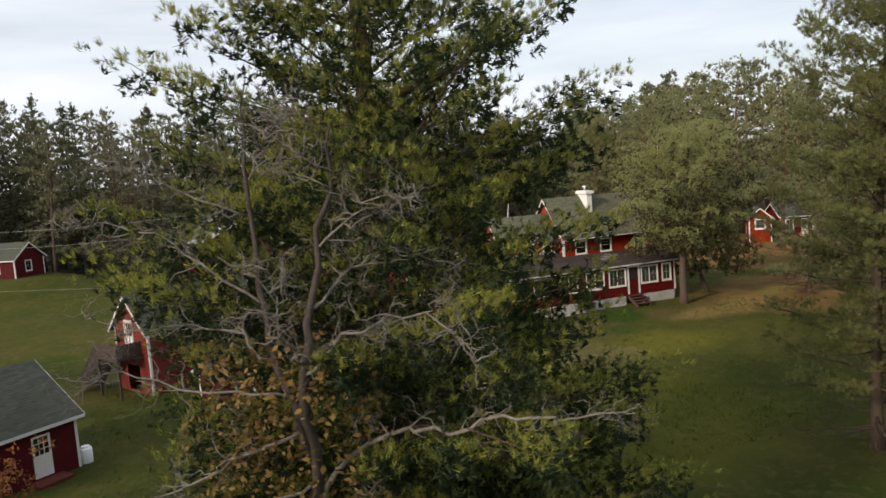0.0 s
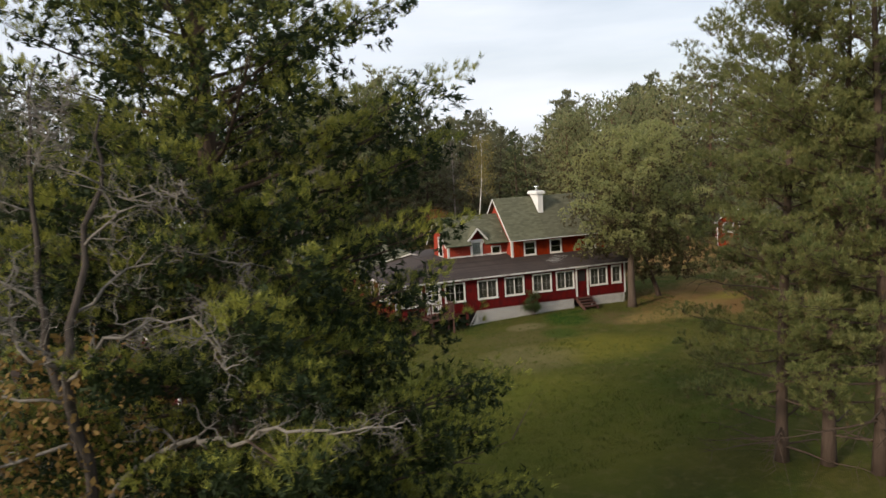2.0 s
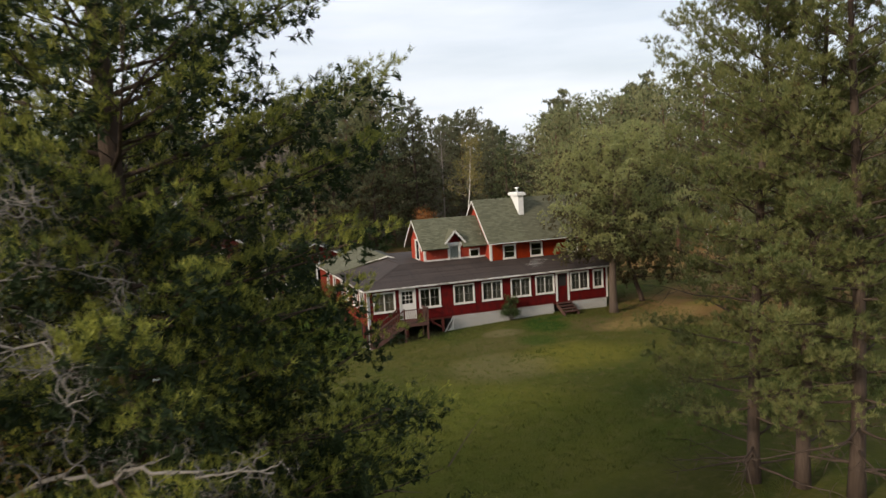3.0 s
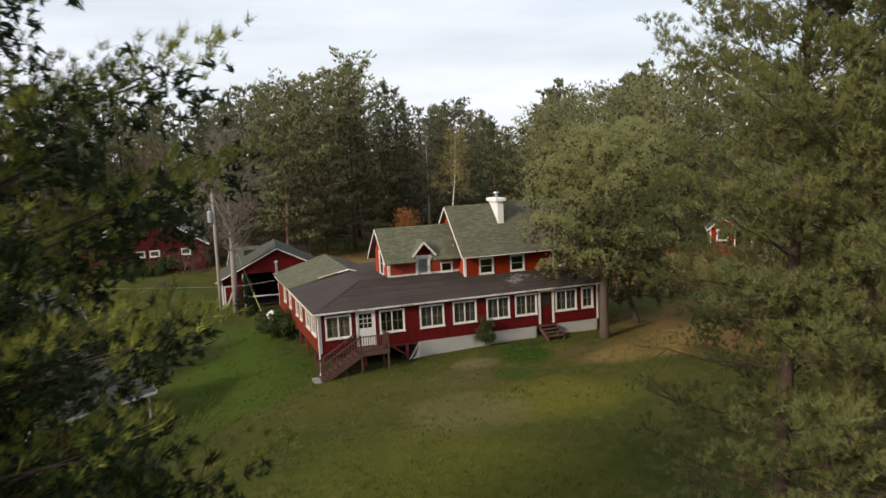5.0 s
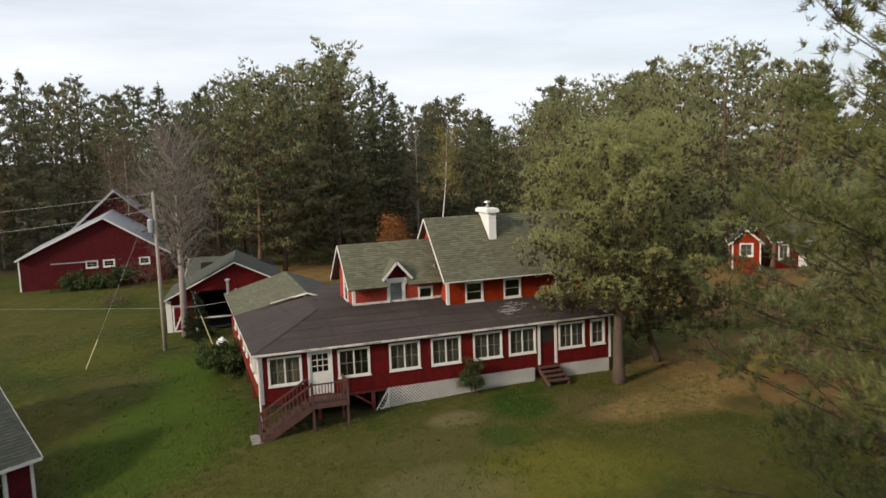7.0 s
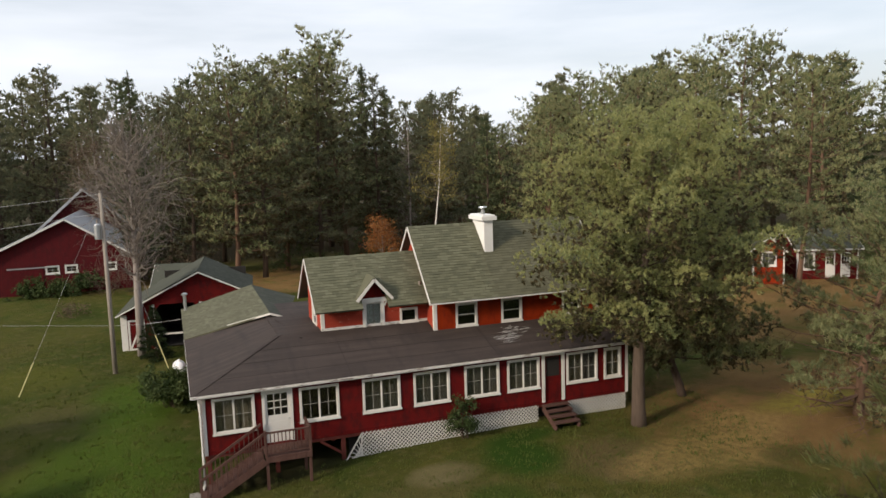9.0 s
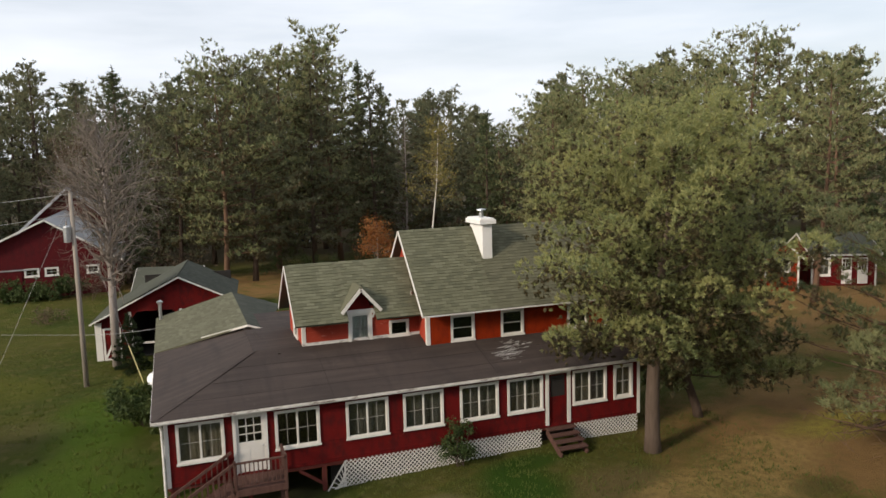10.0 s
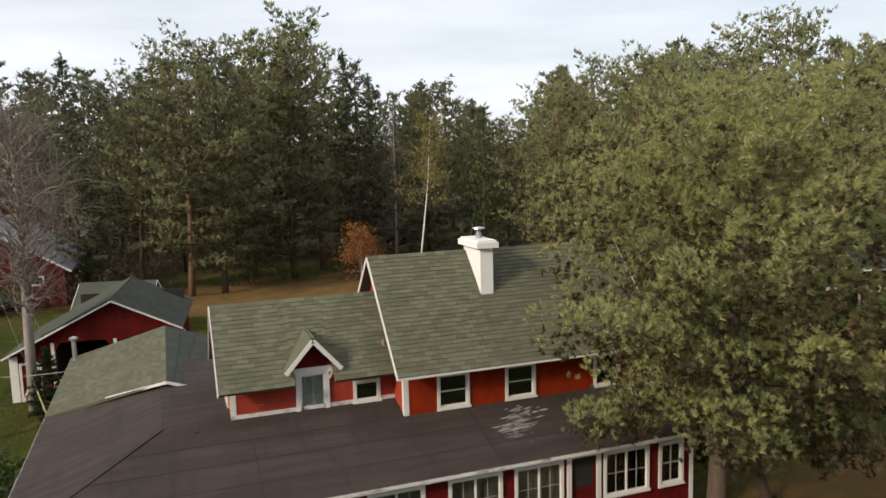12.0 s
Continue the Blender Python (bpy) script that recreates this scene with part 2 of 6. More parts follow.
STEEL = plain("galvanised_steel", (0.42, 0.43, 0.44), (0.58, 0.59, 0.60), 4, 0.35, 0.8)
WIRE = plain("wire", (0.25, 0.25, 0.25), (0.40, 0.40, 0.40), 4, 0.5, 0.3)
YELLOW = plain("yellow_guy_guard", (0.52, 0.46, 0.20), (0.62, 0.56, 0.28), 5, 0.5)
TANK = plain("white_enamel", (0.74, 0.75, 0.77), (0.82, 0.83, 0.85), 3, 0.35)
DARK_CAR = plain("dark_car_paint", (0.012, 0.014, 0.018), (0.022, 0.024, 0.03), 2, 0.25)
RUBBER = plain("black_rubber", (0.015, 0.015, 0.015), (0.03, 0.03, 0.03), 5)
STONE = plain("grey_field_stone", (0.16, 0.15, 0.135), (0.30, 0.28, 0.25), 5)


def ground_mat():
    k = Nodes("autumn_lawn")
    big = k.noise(0.085, 5)
    mid = k.noise(0.45, 6, None, 0.65)
    fine = k.noise(9.0, 5, None, 0.7)
    c = k.ramp(big, (0.40, (0.044, 0.074, 0.008)), (0.5, (0.088, 0.096, 0.014)), (0.60, (0.135, 0.116, 0.028)))
    c = k.mix(k.ramp(mid, (0.36, (0, 0, 0)), (0.72, (0.75, 0.75, 0.75))), c, (0.070, 0.062, 0.017))
    c = k.mix(k.ramp(k.noise(1.7, 6), (0.52, (0, 0, 0)), (0.66, (0.7, 0.7, 0.7))), c, (0.170, 0.138, 0.062))
    c = k.mix(k.ramp(k.noise(0.30, 7, None, 0.7), (0.55, (0, 0, 0)), (0.66, (0.8, 0.8, 0.8))), c, (0.036, 0.068, 0.007))
    c = k.mix(k.ramp(k.noise(0.62, 8, None, 0.72), (0.58, (0, 0, 0)), (0.72, (0.75, 0.75, 0.75))), c, (0.150, 0.122, 0.058))
    c = k.mix(k.ramp(k.noise(4.2, 6, None, 0.75), (0.48, (0, 0, 0)), (0.66, (0.45, 0.45, 0.45))), c, (0.024, 0.034, 0.006))
    c = k.mix(k.math("MULTIPLY", fine, 0.5), c, (0.032, 0.050, 0.008))
    c = k.mix(k.ramp(k.noise(22.0, 3, None, 0.7), (0.55, (0, 0, 0)), (0.70, (0.3, 0.3, 0.3))), c, (0.13, 0.12, 0.045))
    # fallen needles under the pines, in soft-edged patches
    sep = k.n.new("ShaderNodeSeparateXYZ")
    k.l.new(k.co, sep.inputs[0])
    X, Y = sep.outputs[0], sep.outputs[1]
    wob = k.math("MULTIPLY", k.math("SUBTRACT", k.noise(0.22, 6, None, 0.6), 0.5), 2.2)

    def patch(cx, cy, rx, ry, rough=1.0):
        dx = k.math("DIVIDE", k.math("SUBTRACT", X, cx), rx)
        dy = k.math("DIVIDE", k.math("SUBTRACT", Y, cy), ry)
        d = k.math("ADD", k.math("MULTIPLY", dx, dx), k.math("MULTIPLY", dy, dy))
        return k.math("ADD", d, k.math("MULTIPLY", wob, rough))

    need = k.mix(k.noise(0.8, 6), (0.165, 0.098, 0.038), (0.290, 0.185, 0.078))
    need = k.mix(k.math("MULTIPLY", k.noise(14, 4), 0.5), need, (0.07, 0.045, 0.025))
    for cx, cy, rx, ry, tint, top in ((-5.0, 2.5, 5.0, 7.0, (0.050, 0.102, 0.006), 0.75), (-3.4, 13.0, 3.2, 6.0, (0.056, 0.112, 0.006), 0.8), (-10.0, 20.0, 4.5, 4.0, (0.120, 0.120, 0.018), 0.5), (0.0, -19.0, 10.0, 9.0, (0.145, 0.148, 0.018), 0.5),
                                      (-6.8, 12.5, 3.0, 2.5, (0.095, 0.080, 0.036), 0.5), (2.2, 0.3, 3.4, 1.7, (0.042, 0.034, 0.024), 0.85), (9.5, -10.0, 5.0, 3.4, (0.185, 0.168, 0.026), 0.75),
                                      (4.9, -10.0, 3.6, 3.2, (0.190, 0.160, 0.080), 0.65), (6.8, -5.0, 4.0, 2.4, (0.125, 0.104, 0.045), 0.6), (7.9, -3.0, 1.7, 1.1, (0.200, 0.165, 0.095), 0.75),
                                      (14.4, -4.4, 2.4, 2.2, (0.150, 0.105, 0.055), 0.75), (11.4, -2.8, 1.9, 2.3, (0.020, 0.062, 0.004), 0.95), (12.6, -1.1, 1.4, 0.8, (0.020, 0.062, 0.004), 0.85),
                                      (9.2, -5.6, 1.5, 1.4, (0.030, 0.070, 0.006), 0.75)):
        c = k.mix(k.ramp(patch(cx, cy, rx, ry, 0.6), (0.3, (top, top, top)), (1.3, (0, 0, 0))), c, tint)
    c = k.mix(k.math("MULTIPLY", k.noise(5.0, 6, None, 0.75), 0.55), c, (0.034, 0.048, 0.009))
    need = k.mix(k.ramp(k.noise(0.55, 6, None, 0.65), (0.50, (0, 0, 0)), (0.66, (0.7, 0.7, 0.7))), need, (0.095, 0.100, 0.022))
    for cx, cy, rx, ry in ((27, -3, 10.5, 8), (18, 50, 26, 11), (38, 20, 22, 16)):
        f = k.ramp(patch(cx, cy, rx, ry), (0.35, (1, 1, 1)), (1.25, (0, 0, 0)))
        c = k.mix(f, c, need)
    # sunlit straw and tree shadow painted in, plus green tufts past the house pine
    for cx, cy, rx, ry, tint, top in ((17.8, -5.6, 4.2, 2.0, (0.330, 0.235, 0.095), 0.62), (21.0, -3.8, 3.4, 1.9, (0.330, 0.235, 0.095), 0.62), (26.0, -2.8, 3.2, 1.6, (0.230, 0.215, 0.040), 0.8), (20.8, -6.6, 1.4, 0.8, (0.060, 0.060, 0.018), 0.7)):
        straw = k.mix(k.ramp(k.noise(3.5, 6, None, 0.75), (0.4, (0, 0, 0)), (0.65, (0.7, 0.7, 0.7))), tint, (0.110, 0.080, 0.030))
        c = k.mix(k.ramp(patch(cx, cy, rx, ry, 1.0), (0.2, (top, top, top)), (1.3, (0, 0, 0))), c, straw)
    # forest floor far out
    far = k.ramp(k.math("DIVIDE", k.math("ADD", Y, k.math("MULTIPLY", wob, 6.0)), 120.0), (0.50, (0, 0, 0)), (0.60, (1, 1, 1)))
    c = k.mix(far, c, (0.055, 0.045, 0.025))
    c = k.mix(1.0, c, (0.93, 0.90, 0.82), "MULTIPLY")
    return k.done(c, 0.95, k.noise(9, 8, None, 0.8), 0.9, 0.12, 0.1)


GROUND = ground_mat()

# ---------------------------------------------------------------- mesh helpers


class MB:
    """Collects the faces of one mesh."""

    def __init__(self):
        self.v, self.f = [], []

    def add(self, vs, fs):
        o = len(self.v)
        self.v += [tuple(p) for p in vs]
        self.f += [tuple(i + o for i in f) for f in fs]
        return self

    def hexa(self, p):
        """Eight corners: four below (counter-clockwise), four above."""
        return self.add(p, [(3, 2, 1, 0), (4, 5, 6, 7), (0, 1, 5, 4), (1, 2, 6, 5), (2, 3, 7, 6), (3, 0, 4, 7)])

    def box(self, x0, x1, y0, y1, z0, z1):
        return self.hexa([(x0, y0, z0), (x1, y0, z0), (x1, y1, z0), (x0, y1, z0), (x0, y0, z1), (x1, y0, z1), (x1, y1, z1), (x0, y1, z1)])

    def beam(self, a, b, w, h, up=(0, 0, 1)):
        """A square-cut bar from a to b, w wide and h high."""
        a, b = Vector(a), Vector(b)
        d = (b - a).normalized()
        s = d.cross(Vector(up))
        if s.length < 1e-4:
            s = d.cross(Vector((0, 1, 0)))
        s.normalize()
        u = s.cross(d)
        s, u = s * w / 2, u * h / 2
        return self.hexa([a - s - u, a + s - u, b + s - u, b - s - u, a - s + u, a + s + u, b + s + u, b - s + u])

    def slab(self, corners, t):
        """A plate on four corners, t thick along its normal (downwards)."""
        c = [Vector(p) for p in corners]
        n = (c[1] - c[0]).cross(c[3] - c[0]).normalized() * t
        return self.hexa([p - n for p in c] + c)

    def tube(self, pts, rad, sides=6, cap=True):
        pts = [Vector(p) for p in pts]
        o, n = len(self.v), len(pts)
        d0 = (pts[-1] - pts[0]).normalized() if n > 1 else Vector((0, 0, 1))
        ref = Vector((0, 0, 1)) if abs(d0.z) < 0.8 else Vector((1, 0, 0))
        for i, p in enumerate(pts):
            d = pts[min(i + 1, n - 1)] - pts[max(i - 1, 0)]
            s = d.cross(ref)
            s = s.normalized() if s.length > 1e-6 else Vector((1, 0, 0))
            u = s.cross(d).normalized()
            for k in range(sides):
                a = 2 * math.pi * k / sides
                self.v.append(tuple(p + (s * math.cos(a) + u * math.sin(a)) * rad[i]))
        for i in range(n - 1):
            for k in range(sides):
                a, b = o + i * sides + k, o + i * sides + (k + 1) % sides
                self.f.append((a, b, b + sides, a + sides))
        if cap:
            self.f.append(tuple(o + k for k in reversed(range(sides))))
            self.f.append(tuple(o + (n - 1) * sides + k for k in range(sides)))
        return self

    def lathe(self, prof, sides=16, at=(0, 0, 0)):
        o = len(self.v)
        for r, z in prof:
            for k in range(sides):
                a = 2 * math.pi * k / sides
                self.v.append((at[0] + r * math.cos(a), at[1] + r * math.sin(a), at[2] + z))
        for i in range(len(prof) - 1):
            for k in range(sides):
                a, b = o + i * sides + k, o + i * sides + (k + 1) % sides
                self.f.append((a, b, b + sides, a + sides))
        self.f.append(tuple(o + k for k in reversed(range(sides))))
        self.f.append(tuple(o + (len(prof) - 1) * sides + k for k in range(sides)))
        return self

    def weld(self):
        """Joins corners that meet."""
        seen, index, vs = {}, [], []
        for p in self.v:
            k = (round(p[0], 3), round(p[1], 3), round(p[2], 3))
            if k not in seen:
                seen[k] = len(vs)
                vs.append(p)
            index.append(seen[k])
        fs = [tuple(dict.fromkeys(index[i] for i in f)) for f in self.f]
        self.v, self.f = vs, [f for f in fs if len(f) > 2]

    def mesh(self, name, mat, smooth=False):
        if name.endswith("wall"):
            self.weld()
        me = bpy.data.meshes.new(name)
        me.from_pydata(self.v, [], self.f)
        me.materials.append(mat)
        if smooth:
            me.shade_smooth()
        return me


def part(name, mb, mat, parent, label="", smooth=False):
    ob = new(name, mb.mesh(name, mat, smooth) if isinstance(mb, MB) else mb)
    ob.parent = parent
    if label:
        ob["label"] = label
    return ob


def thing(name, m, label, category, group="", kind=""):
    ob = new(name)
    ob.matrix_world = m
    return tagged(ob, label, category, group, kind)


def soup(name, verts, mat, per=3):
    """Loose triangles (or quads) straight from an array of corners."""
    n = len(verts) // per
    me = bpy.data.meshes.new(name)
    me.vertices.add(n * per)
    me.vertices.foreach_set("co", np.ascontiguousarray(verts, dtype=np.float32).ravel())
    me.loops.add(n * per)
    me.loops.foreach_set("vertex_index", np.arange(n * per, dtype=np.int32))
    me.polygons.add(n)
    me.polygons.foreach_set("loop_start", np.arange(0, n * per, per, dtype=np.int32))
    me.update(calc_edges=True)
    me.validate()
    me.materials.append(mat)
    return me


# ---------------------------------------------------------------- ground
KNOTS = ((-0.5, -1.5, 0.0), (4.5, 0, 0.22), (7.3, 0, 0.48), (9.6, 0, 0.60), (13.5, -0.5, 0.82), (17.5, 0, 0.86), (17.3, -2.4, 0.22), (8, -6, 0.1), (30, 0, 0.8), (-9.4, -1.2, -1.35), (-25, -8, -0.9), (-22, 4, -0.95),
         (-4.7, 20, -0.2), (-5, 27, 0.0), (-15, 51, 0.4), (-4, 51, 0.4), (48, 22, 1.0), (40, 12, 0.9), (-40, 62, 2.4), (0, -28, -0.9), (7.3, -28, -0.55), (14, -26, -0.4),
         (-15, -33, -1.8), (25, -30, -1.0), (10, 60, 0.0), (4, 10, 0.25))


def ground_z(x, y):
    sw, sz = 0.02, 0.0
    for kx, ky, kz in KNOTS:
        d2 = (x - kx) ** 2 + (y - ky) ** 2
        w = math.exp(-d2 / 26.0) + 0.02 * math.exp(-d2 / 120.0) + 0.003 * math.exp(-d2 / 900.0)
        sw += w * 1.0
        sz += w * kz
    z = sz / (sw if sw > 0.0201 else 0.0201)
    r = math.hypot(x, y - 10)
    if r > 170:
        t = min(1.0, (r - 170) / 200)
        z += 16 * t * t * (3 - 2 * t)
    return z


def build_ground():
    def axis(c0, c1):
        fine = list(np.arange(c0, c1, 1.2))
        lo, hi, step = [], [], 1.2
        while not hi or hi[-1] < 1500:
            step *= 1.22
            hi.append((hi[-1] if hi else c1) + step)
        step = 1.2
        while not lo or lo[-1] > -1500:
            step *= 1.22
            lo.append((lo[-1] if lo else c0) - step)
        return lo[::-1] + fine + hi

    xs, ys = axis(-40, 50), axis(-55, 75)
    mb = MB()
    for y in ys:
        for x in xs:
            b = 0.05 * noise.noise(Vector((x * 0.35, y * 0.35, 0))) + 0.02 * noise.noise(Vector((x * 1.3, y * 1.3, 3)))
            mb.v.append((x, y, ground_z(x, y) + b))
    n = len(xs)
    for j in range(len(ys) - 1):
        for i in range(n - 1):
            a = j * n + i
            mb.f.append((a, a + 1, a + n + 1, a + n))
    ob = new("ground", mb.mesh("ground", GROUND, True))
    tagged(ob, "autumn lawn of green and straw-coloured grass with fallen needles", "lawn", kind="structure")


build_ground()

# ---------------------------------------------------------------- buildings


def siding(mb, o, u, nrm, width, z0, z1, holes=(), course=0.115, thick=0.14, limit=None):
    """Lapped boards on a wall: o the outer corner at z 0, u along the wall, nrm outwards. holes: (u0, u1, z0, z1). limit(z) gives the wall's ends."""
    o, u, nrm = Vector(o), Vector(u).normalized(), Vector(nrm).normalized()
    edges = {z0, z1}
    k = z0 + course
    while k < z1 - 0.01:
        edges.add(round(k, 4))
        k += course
    for h in holes:
        for z in h[2:]:
            if z0 < z < z1:
                edges.add(z)
    edges = sorted(edges)
    up = Vector((0, 0, 1))
    for a, b in zip(edges, edges[1:]):
        if b - a < 1e-3:
            continue
        m = (a + b) / 2
        lo0, hi0 = limit(a) if limit else (0, width)
        lo1, hi1 = limit(b) if limit else (0, width)
        cuts = sorted((h[0], h[1]) for h in holes if h[2] < m < h[3])
        spans, at = [], None
        at = (lo0, lo1)
        for c0, c1 in cuts:
            if c0 > at[0]:
                spans.append((at[0], c0, at[1], c0))
            at = (c1, c1)
        if hi0 > at[0]:
            spans.append((at[0], hi0, at[1], hi1))
        for p0, p1, q0, q1 in spans:
            out0, out1 = nrm * 0.022, nrm * 0.004
            mb.hexa([o + u * p0 + up * a + out0, o + u * p1 + up * a + out0, o + u * p1 + up * a - nrm * thick, o + u * p0 + up * a - nrm * thick,
                     o + u * q0 + up * b + out1, o + u * q1 + up * b + out1, o + u * q1 + up * b - nrm * thick, o + u * q0 + up * b - nrm * thick])


def frame_bars(mb, x0, x1, z0, z1, w, y0, y1, sill=True):
    mb.box(x0, x0 + w, y0, y1, z0, z1)
    mb.box(x1 - w, x1, y0, y1, z0, z1)
    mb.box(x0 + w, x1 - w, y0, y1, z1 - w, z1)
    mb.box(x0 + w, x1 - w, y0, y1, z0, z0 + w)
    if sill:
        mb.box(x0 - 0.03, x1 + 0.03, y0 - 0.035, y0 - 0.002, z0 - 0.02, z0 + 0.045)


WINDOW_SETS = {}


def window(parent, m, w, h, kind="double", trim=0.09, curtain=True, drawn=0.5, cloth=None):
    """A window w by h (outside its trim) whose lower left outer corner lies at m; its plane is local xz, outwards is -y."""
    key = (round(w, 2), round(h, 2), kind, curtain, drawn, cloth)
    if key not in WINDOW_SETS:
        fr = MB()
        frame_bars(fr, 0, w, 0, h, trim, -0.03, 0.05)
        sash, mun, panes = MB(), MB(), []
        i0, i1, j0, j1 = trim, w - trim, trim, h - trim
        if kind == "double":      # two casements side by side, two by two lights each
            mid = (i0 + i1) / 2
            frame_bars(sash, i0, mid - 0.014, j0, j1, 0.022, 0.012, 0.045, False)
            frame_bars(sash, mid + 0.014, i1, j0, j1, 0.022, 0.012, 0.045, False)
            sash.box(mid - 0.014, mid + 0.014, -0.005, 0.05, j0, j1)
            for a, b in ((i0 + 0.034, mid - 0.048), (mid + 0.048, i1 - 0.034)):
                c, e = (a + b) / 2, (j0 + j1) / 2
                mun.box(c - 0.008, c + 0.008, 0.015, 0.04, j0 + 0.034, j1 - 0.034)
                mun.box(a, c - 0.011, 0.017, 0.038, e - 0.008, e + 0.008)
                mun.box(c + 0.011, b, 0.017, 0.038, e - 0.008, e + 0.008)
                panes.append((a, b, j0 + 0.034, j1 - 0.034))
        elif kind == "hung":      # upper and lower sash
            e = (j0 + j1) / 2
            frame_bars(sash, i0, i1, e - 0.014, j1, 0.024, 0.005, 0.035, False)
            frame_bars(sash, i0, i1, j0, e + 0.014, 0.024, 0.037, 0.065, False)
            panes += [(i0 + 0.045, i1 - 0.045, e + 0.025, j1 - 0.045), (i0 + 0.045, i1 - 0.045, j0 + 0.045, e - 0.025)]
        elif kind == "plain":
            frame_bars(sash, i0, i1, j0, j1, 0.025, 0.01, 0.045, False)
            panes.append((i0 + 0.025, i1 - 0.025, j0 + 0.025, j1 - 0.025))
        else:                     # two by two lights
            frame_bars(sash, i0, i1, j0, j1, 0.05, 0.01, 0.045, False)
            c, e = (i0 + i1) / 2, (j0 + j1) / 2
            mun.box(c - 0.018, c + 0.018, 0.012, 0.04, j0 + 0.05, j1 - 0.05)
            mun.box(i0 + 0.05, c - 0.018, 0.014, 0.038, e - 0.018, e + 0.018)
            mun.box(c + 0.018, i1 - 0.05, 0.014, 0.038, e - 0.018, e + 0.018)
            panes.append((i0 + 0.05, i1 - 0.05, j0 + 0.05, j1 - 0.05))
        cur = MB()
        if curtain:
            nfold = max(6, int(w / 0.11))
            for side in ((i0, i0 + drawn * (i1 - i0)), (i1 - drawn * (i1 - i0), i1)):
                for q in range(nfold // 2):
                    a = side[0] + (side[1] - side[0]) * q / (nfold // 2)
                    b = side[0] + (side[1] - side[0]) * (q + 1) / (nfold // 2)
                    y = 0.108 + 0.012 * (q % 2)
                    cur.hexa([(a, y, j0), (b, 0.228 - y, j0), (b, 0.238 - y, j0), (a, y + 0.01, j0), (a, y, j1), (b, 0.228 - y, j1), (b, 0.238 - y, j1), (a, y + 0.01, j1)])
        pm = []
        for a, b, c, d in panes:
            p = MB()
            p.box(a - 0.01, b + 0.01, 0.024, 0.028, c - 0.01, d + 0.01)
            pm.append(p.mesh("pane", GLASS))
        WINDOW_SETS[key] = (fr.mesh("window", WHITE), sash.mesh("sash", WHITE), mun.mesh("muntins", MUNTIN) if mun.v else None, pm, cur.mesh("curtain", cloth or CURTAIN) if cur.v else None)
    fr, sash, mun, pm, cur = WINDOW_SETS[key]
    ob = part("window", fr, None, parent)
    ob.matrix_local = m
    part("sash", sash, None, ob)
    if mun:
        part("muntin", mun, None, ob)
    for p in pm:
        g = part("pane", p, None, ob)
        g.visible_shadow = False
    if cur:
        part("curtain", cur, None, ob, "grey drawn curtain")
    return ob


def panel_door(parent, m, w, h, mat, lights=True, label="white panelled door with nine lights"):
    d, bars = MB(), []
    d.box(0, w, 0.0, 0.045, 0, h * 0.48)
    if lights:
        frame_bars(d, 0, w, h * 0.48, h, 0.10, 0.0, 0.045, False)
        for i in (1, 2):
            x = 0.10 + (w - 0.20) * i / 3
            z = h * 0.48 + 0.10 + (h * 0.52 - 0.20) * i / 3
            for box in ((x - 0.016, x + 0.016, 0.004, 0.04, h * 0.48 + 0.10, h - 0.10), (0.10, w - 0.10, 0.006, 0.038, z - 0.016, z + 0.016)):
                bars.append(MB().box(*box))
    else:
        d.box(0, w, 0.0, 0.045, h * 0.48, h)
        d.box(0.09, w - 0.09, -0.012, 0.0, h * 0.55, h * 0.93)
    ob = part("door", d, mat, parent, label)
    ob.matrix_local = m
    for bar in bars:
        part("muntin", bar, mat, ob)
    for a, b in ((0.09, w / 2 - 0.05), (w / 2 + 0.05, w - 0.09)):
        part("door_panel", MB().box(a, b, -0.012, -0.001, 0.12, h * 0.40), mat, ob)
    if lights:
        g = MB()
        g.box(0.09, w - 0.09, 0.02, 0.024, h * 0.48 + 0.09, h - 0.09)
        part("pane", g, GLASS, ob).visible_shadow = False
    k = MB()
    k.lathe([(0.028, 0), (0.032, 0.02), (0.02, 0.05)], 8)
    kn = part("door_handle", k, STEEL, ob)
    kn.matrix_local = pose(w - 0.07, -0.01, h * 0.44, 90, 0, 0)
    return ob


def tabs(mb, a, b, c, d, pw=0.30, course=0.14, t=0.012, seed=1):
    """Shingle tabs over the roof face a-b (eave, left to right), c-d (ridge, right to left)."""
    rng = random.Random(seed)
    a, b, c, d = (Vector(p) for p in (a, b, c, d))
    n = (b - a).cross(d - a).normalized()
    rows = max(1, int(((d - a).length) / course))
    for r in range(rows):
        s0, s1 = r / rows, (r + 1.12) / rows
        s1 = min(s1, 1.0)
        la, ra = a.lerp(d, s0), b.lerp(c, s0)
        lb, rb = a.lerp(d, s1), b.lerp(c, s1)
        cols = max(1, int((ra - la).length / pw))
        off = (r % 2) * 0.5 + rng.uniform(-0.06, 0.06)
        for q in range(-1, cols + 1):
            u0, u1 = (q + off) / cols, (q + off + 0.975) / cols
            u0, u1 = max(0.0, u0), min(1.0, u1)
            if u1 - u0 < 0.01:
                continue
            lift = n * (t + rng.uniform(0, 0.006))
            p = [la.lerp(ra, u0), la.lerp(ra, u1), lb.lerp(rb, u1), lb.lerp(rb, u0)]
            mb.add([p[0] + lift, p[1] + lift, p[2] + n * 0.003, p[3] + n * 0.003, p[0], p[1]], [(0, 1, 2, 3), (4, 5, 1, 0)])


